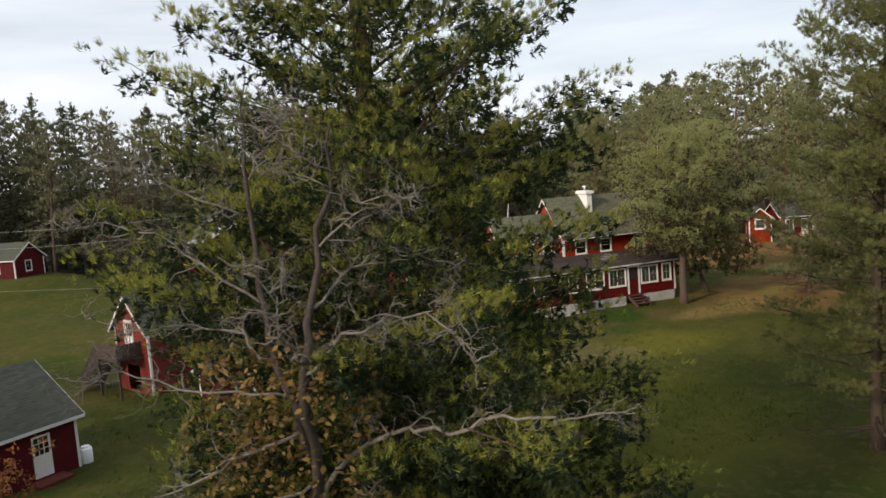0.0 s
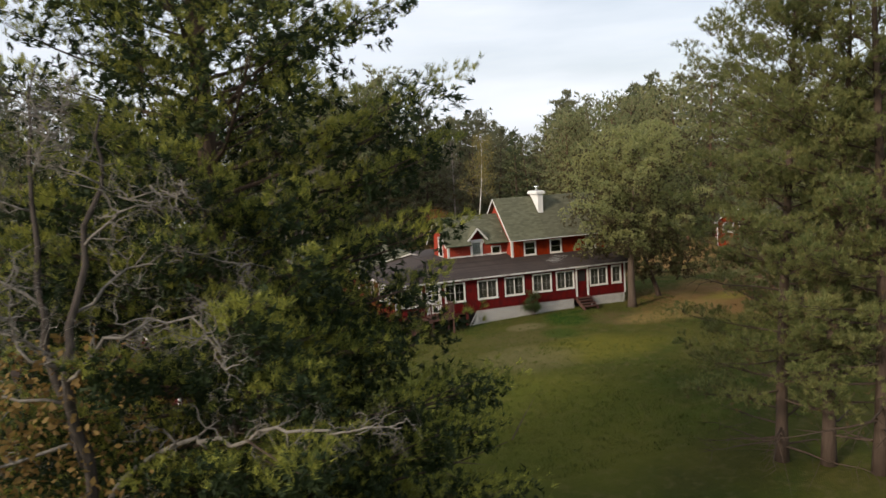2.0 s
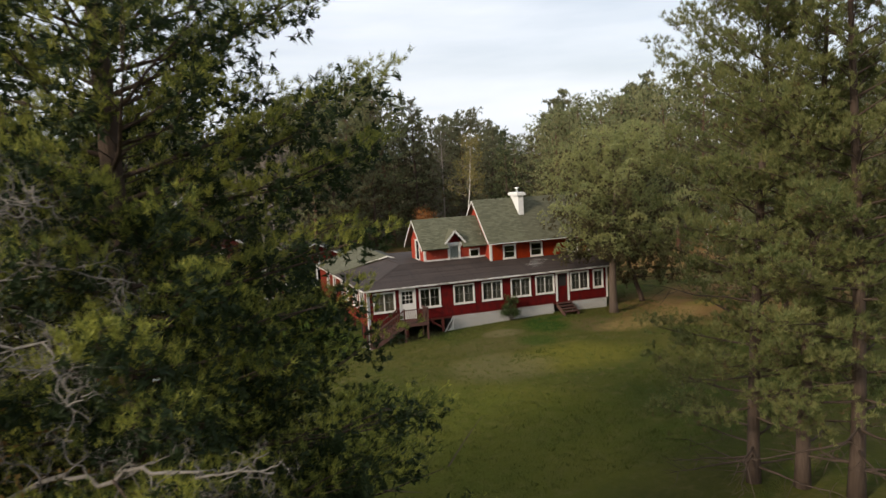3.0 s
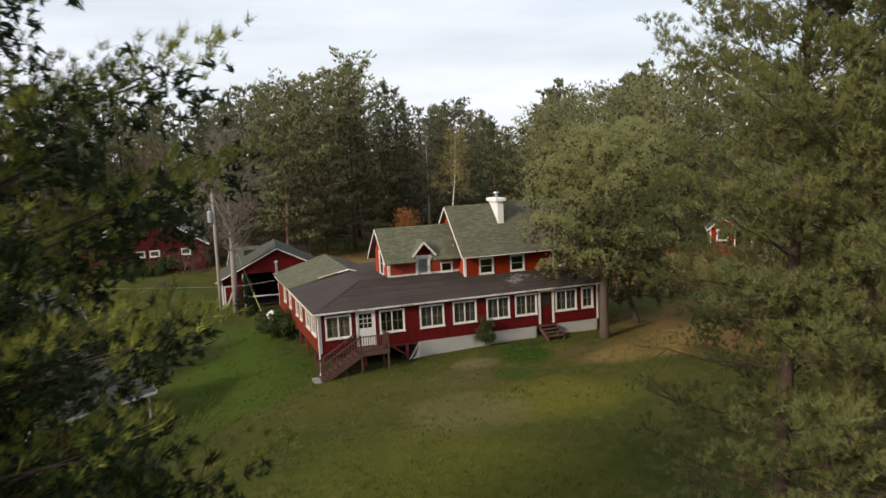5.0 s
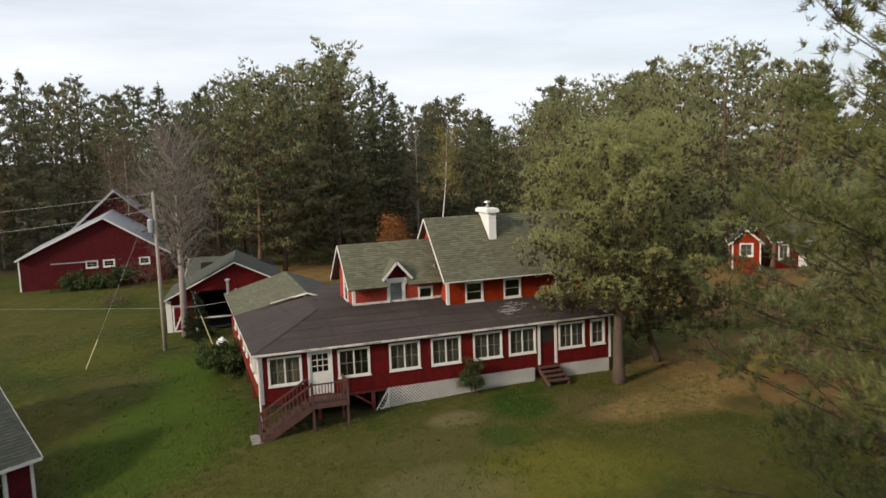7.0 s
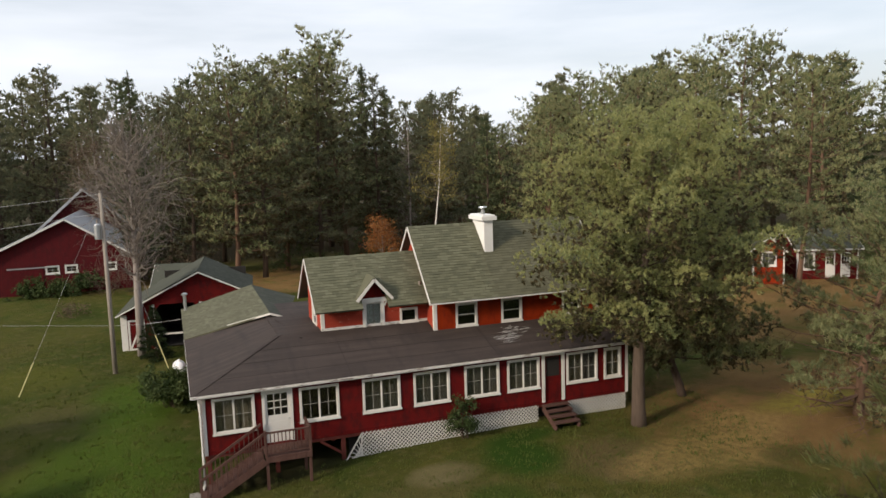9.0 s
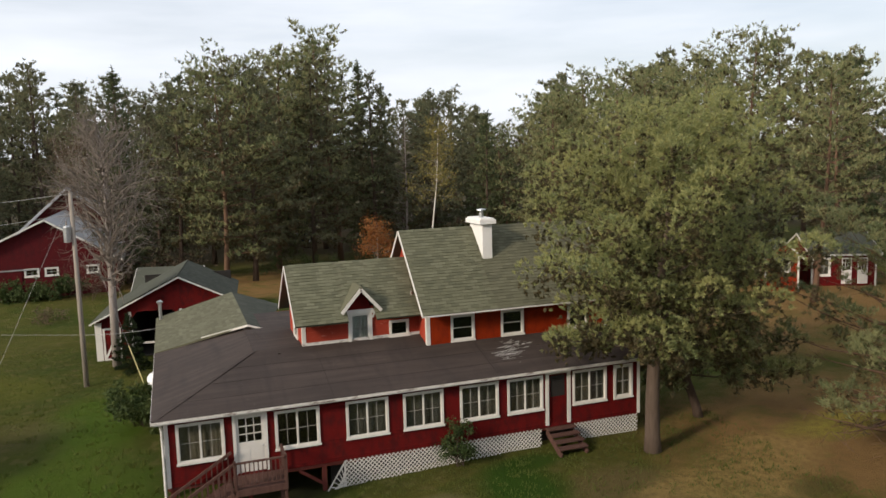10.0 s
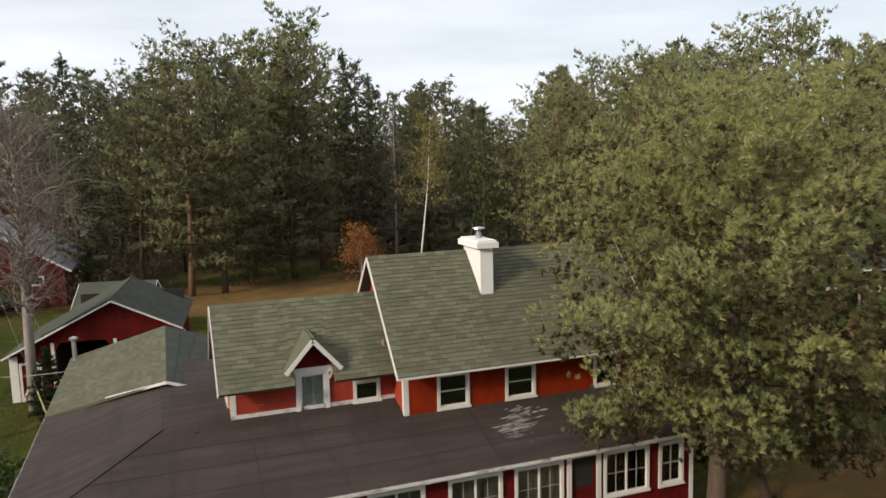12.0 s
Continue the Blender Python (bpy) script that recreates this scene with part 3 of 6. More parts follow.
def gable_house(name, m, L, W, wall_h, rise, label, category, wall=RED_BARN, roof=SHINGLE_GREY, over=0.3, side=0.3, trim=True, front=(), back=(), left=(), right=(), lean=0.5, z0=0.0, shingles=True, thick=0.10, course=0.13):
    """A gabled building: ridge along local x, L long, W deep, front wall at y 0. Openings: (u0, u1, z0, z1). lean: where the ridge stands across the depth."""
    h = thing(name, m, label, category)
    yr = W * lean
    zr = wall_h + rise
    for nm, o, u, nr, wd, holes in (("wall", (0, 0, 0), (1, 0, 0), (0, -1, 0), L, front), ("wall", (L, W, 0), (-1, 0, 0), (0, 1, 0), L, back)):
        mb = MB()
        siding(mb, o, u, nr, wd, z0, wall_h, holes, course)
        part(nm, mb, wall, h)

    def lim_right(z):
        if z <= wall_h:
            return (0.14, W - 0.14)
        t = (z - wall_h) / rise
        return (0.14 + (yr - 0.14) * t, W - 0.14 - (W - 0.14 - yr) * t)

    def lim_left(z):
        a, b = lim_right(z)
        return (W - b, W - a)

    mb = MB()
    siding(mb, (L, 0, 0), (0, 1, 0), (1, 0, 0), W, z0, zr - 0.02, right, course, limit=lim_right)
    part("gable_wall", mb, wall, h)
    mb = MB()
    siding(mb, (0, W, 0), (0, -1, 0), (-1, 0, 0), W, z0, zr - 0.02, left, course, limit=lim_left)
    part("gable_wall", mb, wall, h)
    sf, sb = rise / yr, rise / (W - yr)
    e0, e1 = (-over, wall_h - over * sf), (W + over, wall_h - over * sb)
    up = 0.06
    rf = [(-side, e0[0], e0[1] + up), (L + side, e0[0], e0[1] + up), (L + side, yr, zr + up), (-side, yr, zr + up)]
    rb = [(L + side, e1[0], e1[1] + up), (-side, e1[0], e1[1] + up), (-side, yr, zr + up), (L + side, yr, zr + up)]
    for k, face in enumerate((rf, rb)):
        mb = MB()
        mb.slab(face, thick)
        if shingles:
            tabs(mb, *face, seed=k + len(name), pw=0.33, course=0.15)
        part("roof", mb, roof, h)
    if trim:
        for x in (-side - 0.015, L + side + 0.015):
            for ey, ez in (e0, e1):
                part("rake_trim", MB().beam((x, ey, ez - 0.02), (x, yr, zr - 0.02), 0.03, 0.14), WHITE, h)
        part("eave_trim", MB().box(-side, L + side, e0[0] - 0.03, e0[0] - 0.002, e0[1] - 0.10, e0[1] + 0.05), WHITE, h)
        part("eave_trim", MB().box(-side, L + side, e1[0] + 0.002, e1[0] + 0.03, e1[1] - 0.10, e1[1] + 0.05), WHITE, h)
        for x, y in ((0, 0), (L, 0), (0, W), (L, W)):
            mb = MB()
            sx, sy = (-1 if x == 0 else 1), (-1 if y == 0 else 1)
            mb.box(min(x + sx * 0.028, x - sx * 0.11), max(x + sx * 0.028, x - sx * 0.11), min(y + sy * 0.028, y + sy * 0.001), max(y + sy * 0.028, y + sy * 0.001), z0, wall_h - 0.02)
            mb.box(min(x + sx * 0.028, x + sx * 0.001), max(x + sx * 0.028, x + sx * 0.001), min(y, y - sy * 0.11), max(y, y - sy * 0.11), z0, wall_h - 0.02)
            part("corner_board", mb, WHITE, h)
    mb = MB()
    mb.box(0.02, L - 0.02, 0.02, W - 0.02, z0 - 0.6, z0)
    part("foundation", mb, STONE, h)
    return h


def front_at(x, z, y=0.0):
    return pose(x, y, z)

# ---------------------------------------------------------------- the farmhouse
farm = thing("farmhouse", pose(0, 0, 0), "long red clapboard farmhouse with green shingle roofs and white trim", "house")
PX0, PX1, PB = -0.33, 17.95, 9.3          # porch: left and right ends, back end of its left side
SIDE_Z, TOP_Z = 1.36, 3.62                # bottom of the boards, top of the wall
EAVE = 3.74
WINS = ((0.0, 1.55), (3.23, 4.79), (5.73, 7.30), (7.86, 9.42), (10.08, 11.66), (12.03, 13.55), (14.86, 16.40))
DOOR_W, DOOR_R = (1.92, 2.88, 1.50, 3.50), (13.80, 14.62, 1.46, 3.48)

holes = [(a - PX0 + 0.05, b - PX0 - 0.05, 2.16, 3.45) for a, b in WINS] + [(16.74 - PX0 + 0.05, 17.62 - PX0 - 0.05, 2.16, 3.45)]
holes += [(d[0] - PX0, d[1] - PX0, d[2], d[3]) for d in (DOOR_W, DOOR_R)]
mb = MB()
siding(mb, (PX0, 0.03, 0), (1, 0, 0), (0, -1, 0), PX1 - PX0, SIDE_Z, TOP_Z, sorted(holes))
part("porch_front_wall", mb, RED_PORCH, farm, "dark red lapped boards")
for a, b in WINS:
    if a == 0.0:
        window(farm, pose(a, 0.0, 2.11), b - a, 1.39, cloth=CURTAIN_TAN)
    else:
        window(farm, pose(a, 0.0, 2.11), b - a, 1.39, curtain=a != 3.23)
window(farm, pose(16.74, 0.0, 2.11), 0.88, 1.39, "light")

lw = ((1.0, 2.5), (3.0, 4.5), (6.0, 6.9), (7.6, 8.5))
mb = MB()
siding(mb, (PX0, 17.4, 0), (0, -1, 0), (-1, 0, 0), 17.4 - 0.17, 1.2, TOP_Z, sorted((17.4 - b + 0.05, 17.4 - a - 0.05, 2.16, 3.45) for a, b in lw + ((10.6, 11.6), (13.2, 14.2))))
part("porch_side_wall", mb, RED_SIDE, farm, "brownish red lapped boards")
for a, b in lw + ((10.6, 11.6), (13.2, 14.2)):
    window(farm, pose(PX0 - 0.03, b, 2.11, 0, 0, -90), b - a, 1.39, "double" if b - a > 1.2 else "hung")
mb = MB()
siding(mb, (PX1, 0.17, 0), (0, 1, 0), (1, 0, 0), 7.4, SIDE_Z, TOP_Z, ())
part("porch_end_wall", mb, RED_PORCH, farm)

# white door and red door with their casings
for d, cw in ((DOOR_W, 0.10), (DOOR_R, 0.14)):
    mb = MB()
    mb.box(d[0] - cw, d[0], -0.03, 0.06, d[2] - 0.02, d[3] + cw)
    mb.box(d[1], d[1] + cw, -0.03, 0.06, d[2] - 0.02, d[3] + cw)
    mb.box(d[0], d[1], -0.03, 0.06, d[3], d[3] + cw)
    part("door_casing", mb, WHITE, farm)
panel_door(farm, pose(DOOR_W[0], 0.02, DOOR_W[2]), 0.96, 2.0, WHITE)
rd = MB()
rd.box(0, 0.82, 0, 0.045, 0, 2.02)
rd.box(0.0, 0.82, -0.02, -0.002, 0.98, 1.06)
screen = part("screen_door", rd, RED_PORCH, farm, "dark red screen door")
screen.matrix_local = pose(DOOR_R[0], 0.05, DOOR_R[2])
sm = MB()
sm.box(0.1, 0.72, -0.012, -0.002, 1.1, 1.94)
part("screen", sm, DARK_IN, screen, "dark mesh screen")

# corner boards, fascia and gutter
mb = MB()
mb.box(PX0 - 0.03, PX0 + 0.10, -0.01, 0.02, SIDE_Z, TOP_Z)
mb.box(PX0 - 0.03, PX0 - 0.002, 0.02, 0.14, SIDE_Z, TOP_Z)
part("corner_board", mb, WHITE, farm)
mb = MB()
mb.box(PX1 - 0.10, PX1 + 0.03, -0.01, 0.02, SIDE_Z, TOP_Z)
part("corner_board", mb, WHITE, farm)
mb = MB()
mb.box(-0.71, 18.3, -0.33, -0.30, EAVE - 0.06, EAVE + 0.03)
part("porch_fascia", mb, WHITE_WORN, farm, "white fascia board, paint wearing off")
mb = MB()
mb.box(-0.74, -0.712, -0.33, PB, EAVE - 0.08, EAVE + 0.04)
part("porch_fascia", mb, WHITE, farm)
mb = MB()
mb.box(-0.70, 18.28, -0.298, 0.0, EAVE - 0.10, EAVE - 0.07)
mb.box(-0.70, PX0, 0.0, 17.0, EAVE - 0.10, EAVE - 0.07)
part("porch_soffit", mb, WHITE, farm)
mb = MB()
mb.tube([(-0.46, -0.22, EAVE - 0.1), (-0.42, -0.06, EAVE - 0.35), (-0.42, -0.06, 1.4), (-0.42, -0.08, 0.35), (-0.50, -0.30, 0.18)], [0.045] * 5, 8)
part("downspout", mb, WHITE, farm, "white downspout pipe")

# porch roof: front slope, left slope with its hip, flat tongue behind
def edge_mat():
    k = Nodes("roofing_seam")
    return k.done(k.mix(k.noise(4.0, 6), (0.016, 0.013, 0.012), (0.040, 0.032, 0.028)), 0.95)


ROLLED_EDGE = edge_mat()
SL = (4.56 - EAVE - 0.03) / (2.42 + 0.3)


def pz(y):
    return EAVE + 0.04 + SL * (y + 0.3)


hipk = 3.7
HX, HY, HZ = -0.71 + hipk, -0.3 + hipk, pz(-0.3 + hipk)
mb = MB()
mb.slab([(-0.71, -0.32, EAVE + 0.04), (18.3, -0.32, EAVE + 0.04), (18.3, HY, HZ), (HX, HY, HZ)], 0.07)
part("porch_roof", mb, ROLLED, farm, "dark rolled roofing with a chalky patch")
mb = MB()
mb.slab([(-0.73, PB + 0.2, EAVE + 0.04), (-0.73, -0.32, EAVE + 0.04), (HX, HY, HZ), (HX, PB + 0.2, HZ)], 0.07)
part("porch_roof", mb, ROLLED, farm)
mb = MB()
mb.slab([(HX - 0.02, HY, HZ + 0.001), (10.0, HY, HZ + 0.001), (10.0, PB + 1, HZ + 0.10), (HX - 0.02, PB + 1, HZ + 0.10)], 0.08)
part("porch_roof", mb, ROLLED, farm)
# roofing laps and a loose seam
for y, x0, x1 in ((0.62, 0.25, 18.25), (1.52, 1.2, 18.25), (2.38, 2.1, 9.5)):
    mb = MB()
    mb.beam((x0, y, pz(y) + 0.004), (x1, y, pz(y) + 0.004), 0.03, 0.010)
    part("roofing_lap", mb, ROLLED_EDGE, farm)
for x in (5.3, 11.6, 15.1):
    mb = MB()
    mb.beam((x, -0.28, pz(-0.28) + 0.003), (x, 2.3, pz(2.3) + 0.003), 0.025, 0.008)
    part("roofing_lap", mb, ROLLED_EDGE, farm)
mb = MB()
mb.beam((-0.65, -0.25, EAVE + 0.055), (HX, HY, HZ + 0.012), 0.16, 0.014)
part("roofing_lap", mb, ROLLED, farm)
mb = MB()
mb.beam((3.9, 3.0, pz(3.0) + 0.01), (3.3, 6.4, HZ + 0.06), 0.10, 0.05)
part("roofing_lap", mb, ROLLED, farm)
rng = random.Random(5)
mb = MB()
for x, y, ln, w, dr, n in ((13.1, 1.75, 0.55, 0.020, 0.2, 30), (12.7, 1.25, 0.8, 0.014, 0.1, 30), (12.5, 0.7, 0.6, 0.012, -0.1, 16), (12.75, 0.05, 0.55, 0.024, -0.9, 34), (13.05, -0.10, 0.40, 0.022, -0.8, 22)):
    for i in range(n):
        cx, cy = x + rng.gauss(0, 0.30), y + rng.gauss(0, 0.16)
        l = ln * rng.uniform(0.15, 0.6)
        pts = []
        for q in np.linspace(0, 2 * math.pi, 13)[:-1]:
            a_, b_ = l * math.cos(q) * rng.uniform(0.6, 1.1), w * math.sin(q) * rng.uniform(0.2, 1.4)
            pts.append((cx + a_ * math.cos(dr) - b_ * math.sin(dr), max(-0.29, cy + a_ * math.sin(dr) + b_ * math.cos(dr))))
        mb.add([(p, q, pz(q) + 0.004 + 0.00002 * i) for p, q in pts], [tuple(range(12))])
part("chalk_patch", mb, CHALK, farm, "whitish chalky deposit on the roofing")

# main block
MX0, MX1, MY0, MY1 = 9.66, 17.90, 2.42, 7.24
MZ0, MZW, MRY, MRZ = 4.50, 5.92, 4.83, 9.00
mh = [(10.67 - MX0, 11.70 - MX0, 4.64, 5.66), (12.88 - MX0, 13.91 - MX0, 4.64, 5.66), (15.98 - MX0, 16.95 - MX0, 4.64, 5.66)]
mb = MB()
siding(mb, (MX0, MY0, 0), (1, 0, 0), (0, -1, 0), MX1 - MX0, MZ0 - 0.1, MZW, [(a + 0.05, b - 0.05, c + 0.04, d - 0.04) for a, b, c, d in mh])
part("upper_wall", mb, RED_UPPER, farm, "orange-red lapped boards")
for a, b, c, d in mh:
    window(farm, pose(a + MX0, MY0 - 0.03, 4.60), b - a, 1.09, "hung", curtain=False)
SLM = (MRZ - MZW) / (MRY - 1.84)


def mlim(z):
    t = max(0.0, (z - (MRZ - SLM * (MRY - MY0))) / (SLM * (MRY - MY0)))
    return (0.14 + (MRY - MY0 - 0.14) * t, MY1 - MY0 - 0.14 - (MY1 - MRY - 0.14) * t)


for x, nr, rev in ((MX0, -1, True), (MX1, 1, False)):
    mb = MB()
    D = MY1 - MY0
    if rev:
        siding(mb, (x, MY1, 0), (0, -1, 0), (-1, 0, 0), D, MZ0 - 0.1, MRZ - 0.12, (), limit=lambda z: (D - mlim(z)[1], D - mlim(z)[0]))
    else:
        siding(mb, (x, MY0, 0), (0, 1, 0), (1, 0, 0), D, MZ0 - 3.1, MRZ - 0.12, (), limit=mlim)
    # the sun-facing left gable has its brightness in the wing red
    part("gable_wall", mb, RED_WING if rev else RED_UPPER, farm)
mb = MB()
siding(mb, (MX1, MY1, 0), (-1, 0, 0), (0, 1, 0), MX1 - MX0, 0.5, MZW, ())
part("upper_wall", mb, RED_UPPER, farm)
mface = [(9.32, 1.82, 5.90), (18.22, 1.82, 5.90), (18.22, MRY, MRZ), (9.32, MRY, MRZ)]
mback = [(18.22, 2 * MRY - 1.82, 5.90), (9.32, 2 * MRY - 1.82, 5.90), (9.32, MRY, MRZ), (18.22, MRY, MRZ)]
mb = MB()
mb.slab(mface, 0.10)
main_roof = part("main_roof", mb, SHINGLE, farm, "olive green asphalt shingles")
mb = MB()
mb.slab(mback, 0.10)
tabs(mb, *mback, pw=0.32, course=0.15, seed=4)
part("main_roof", mb, SHINGLE, farm)
for x in (9.30, 18.24):
    mb = MB()
    mb.beam((x, 1.80, 5.84), (x, MRY, MRZ - 0.06), 0.03, 0.11)
    mb.beam((x, 2 * MRY - 1.80, 5.84), (x, MRY, MRZ - 0.06), 0.03, 0.11)
    part("rake_trim", mb, WHITE, farm)
mb = MB()
mb.box(9.32, 18.22, 1.775, 1.80, 5.83, 5.89)
part("eave_trim", mb, WHITE, farm)
for x in (MX0, MX1):
    s = -1 if x == MX0 else 1
    mb = MB()
    mb.box(min(x - s * 0.13, x + s * 0.028), max(x - s * 0.13, x + s * 0.028), MY0 - 0.03, MY0 - 0.001, MZ0 - 0.1, MZW)
    mb.box(min(x + s * 0.001, x + s * 0.028), max(x + s * 0.001, x + s * 0.028), MY0, MY0 + 0.13, MZ0 - 0.1, MZW + 0.5)
    part("corner_board", mb, WHITE, farm)

# wing
WX0, WY0, WY1 = 4.87, 3.39, 6.62
WZ0, WEY, WEZ, WRY, WRZ = 4.62, 2.80, 5.76, 5.0, 7.85
wh = [(6.70 - WX0, 7.64 - WX0, 4.66, 6.2), (8.37 - WX0, 9.20 - WX0, 4.84, 5.50)]
mb = MB()
siding(mb, (WX0, WY0, 0), (1, 0, 0), (0, -1, 0), MX0 - WX0, WZ0, 6.05, [(wh[1][0] + 0.05, wh[1][1] - 0.05, 4.88, 5.46), (wh[0][0], wh[0][1], 4.66, 6.06)])
part("wing_wall", mb, RED_WING, farm, "faded, sun-brightened red lapped boards with peeling paint")
window(farm, pose(8.37, WY0 - 0.03, 4.84), 0.83, 0.68, "plain", 0.09, curtain=False)
mb = MB()
mb.box(WX0 - 0.03, MX0, WY0 - 0.035, WY0 - 0.004, HZ - 0.02, HZ + 0.10)
part("base_trim", mb, WHITE_WORN, farm)
SLW = (WRZ - WEZ) / (WRY - WEY)
WD = WY1 - WY0


def wlim(z):
    zt = WRZ - SLW * (WRY - WY0)
    t = max(0.0, (z - zt) / (WRZ - zt))
    a, b = 0.14 + (WRY - WY0 - 0.14) * t, WD - 0.14 - (WY1 - WRY - 0.14) * t
    return (WD - b, WD - a)


mb = MB()
siding(mb, (WX0, WY1, 0), (0, -1, 0), (-1, 0, 0), WD, WZ0 - 0.2, WRZ - 0.12, ((WD - 1.98, WD - 1.05, 4.85, 6.35),), limit=wlim)
part("gable_wall", mb, RED_WING, farm)
window(farm, pose(WX0 - 0.03, WY0 + 2.02, 4.8, 0, 0, -90), 1.0, 1.6, "hung")
wface = [(4.51, WEY, WEZ), (MX0, WEY, WEZ), (MX0, WRY, WRZ), (4.51, WRY, WRZ)]
wback = [(MX0, 2 * WRY - WEY, WEZ), (4.51, 2 * WRY - WEY, WEZ), (4.51, WRY, WRZ), (MX0, WRY, WRZ)]
mb = MB()
dl, dr, dy = 6.60, 7.74, 3.52
dz = WRZ - SLW * (WRY - dy)
mb.slab([wface[0], (dl, WEY, WEZ), (dl, WRY, WRZ), wface[3]], 0.09)
mb.slab([(dr, WEY, WEZ), wface[1], wface[2], (dr, WRY, WRZ)], 0.09)
mb.slab([(dl, dy, dz), (dr, dy, dz), (dr, WRY, WRZ), (dl, WRY, WRZ)], 0.09)
wing_roof = part("wing_roof", mb, SHINGLE, farm, "olive green asphalt shingles")
mb = MB()
mb.slab(wback, 0.09)
tabs(mb, *wback, pw=0.32, course=0.15, seed=9)
part("wing_roof", mb, SHINGLE, farm)
mb = MB()
mb.beam((4.49, WEY - 0.02, WEZ - 0.06), (4.49, WRY, WRZ - 0.06), 0.03, 0.11)
mb.beam((4.49, 2 * WRY - WEY + 0.02, WEZ - 0.06), (4.49, WRY, WRZ - 0.06), 0.03, 0.11)
part("rake_trim", mb, WHITE, farm)
mb = MB()
mb.box(WX0 - 0.03, WX0 + 0.12, WY0 - 0.034, WY0 - 0.002, HZ + 0.102, 6.05)
mb.box(WX0 - 0.03, WX0 - 0.002, WY0, WY0 + 0.13, WZ0, 6.1)
part("corner_board", mb, WHITE, farm)

# wall dormer of the wing
DXC, DAP, DEV = 7.17, 7.02, 6.17
mb = MB()
for z0, z1 in ((6.06, 6.5), (6.5, 6.75), (6.75, 6.92)):
    a0, a1 = (DAP - z0) * 0.62, (DAP - z1) * 0.62
    mb.hexa([(DXC - min(a0, 0.5), WY0 - 0.02, z0), (DXC + min(a0, 0.5), WY0 - 0.02, z0), (DXC + min(a0, 0.5), WY0 + 0.12, z0), (DXC - min(a0, 0.5), WY0 + 0.12, z0),
             (DXC - min(a1, 0.5), WY0 - 0.02, z1), (DXC + min(a1, 0.5), WY0 - 0.02, z1), (DXC + min(a1, 0.5), WY0 + 0.12, z1), (DXC - min(a1, 0.5), WY0 + 0.12, z1)])
part("dormer_gable", mb, RED_PORCH, farm, "dark red dormer gable")
mb = MB()
for s in (-1, 1):
    mb = MB()
    mb.box(DXC + s * 0.49 - 0.06, DXC + s * 0.49 + 0.06, WY0, WY0 + 1.4, 5.4, 6.2)
    part("dormer_cheek", mb, RED_WING, farm)
back_y = WRY - (WRZ - DAP) / SLW
eb_y = WRY - (WRZ - DEV) / SLW
for s in (-1, 1):
    mb = MB()
    f = [(DXC + s * 0.78, 2.98, DEV - 0.06), (DXC, 2.98, DAP), (DXC, back_y + 0.1, DAP + 0.02), (DXC + s * 0.78, eb_y + 0.1, DEV - 0.04)]
    if s < 0:
        f = [f[0], f[1], f[2], f[3]]
        mb.slab([f[0], f[1], f[2], f[3]][::-1], 0.06)
    else:
        mb.slab(f, 0.06)
    part("dormer_roof", mb, SHINGLE, farm)
mb = MB()
for s in (-1, 1):
    mb.beam((DXC + s * 0.80, 2.965, DEV - 0.11), (DXC, 2.965, DAP - 0.06), 0.03, 0.13)
    mb.beam((DXC + s * 0.46, WY0 - 0.08, 5.98), (DXC + s * 0.74, WY0 - 0.08, 5.98), 0.12, 0.10)
    mb.beam((DXC + s * 0.62, WY0 - 0.06, 5.96), (DXC + s * 0.50, WY0 - 0.06, 5.72), 0.06, 0.06)
mb.box(DXC - 0.55, DXC + 0.55, WY0 - 0.09, WY0 - 0.03, 5.93, 6.10)
part("dormer_trim", mb, WHITE, farm)
window(farm, pose(6.68, WY0 - 0.045, 4.62), 0.98, 1.40, "light", 0.13, cloth=CURTAIN_LIGHT)
mb = MB()
mb.tube([(9.40, 3.55, 6.30), (9.40, 3.55, 6.62)], [0.05, 0.05], 8)
part("vent_pipe", mb, POLE_WOOD, farm, "short plumbing vent pipe")

# chimney
mb = MB()
mb.box(12.63, 13.06, 3.57, 4.95, 7.4, 9.18)
part("chimney", mb, WHITE_CLEAN, farm, "white painted chimney")
mb = MB()
mb.box(12.48, 13.21, 3.44, 5.08, 9.18, 9.36)
mb.box(12.54, 13.15, 3.50, 5.02, 9.36, 9.42)
part("chimney_cap", mb, WHITE_CLEAN, farm)
mb = MB()
mb.lathe([(0.10, 0), (0.10, 0.16), (0.07, 0.17), (0.07, 0.28)], 12, (12.85, 4.2, 9.42))
mb.lathe([(0.02, 0.28), (0.21, 0.31), (0.20, 0.35), (0.03, 0.38)], 12, (12.85, 4.2, 9.42))
part("flue_pipe", mb, STEEL, farm, "steel flue with a rain cap")

# green-roofed gable behind the porch's left side
GX, GY0, GY1, GZ = 3.15, 7.25, 15.6, 5.10
grf = [(-0.74, GY1 + 1.8, EAVE + 0.06), (-0.74, PB, EAVE + 0.06), (GX, GY0, GZ), (GX, GY1, GZ + 0.1)]
mb = MB()
mb.slab(grf, 0.07)
tabs(mb, *grf, pw=0.34, course=0.18, seed=21)
part("back_roof", mb, SHINGLE, farm, "faded green shingles")
grr = [(3.95, GY0, GZ - 0.28), (5.6, GY1, GZ - 0.8), (GX, GY1, GZ + 0.1), (GX, GY0, GZ)]
mb = MB()
mb.slab(grr, 0.07)
tabs(mb, *grr, pw=0.34, course=0.18, seed=22)
part("back_roof", mb, SHINGLE_GREY, farm)
mb = MB()
mb.beam((1.25, 8.35, 4.47), (GX, GY0 - 0.02, GZ - 0.03), 0.03, 0.09)
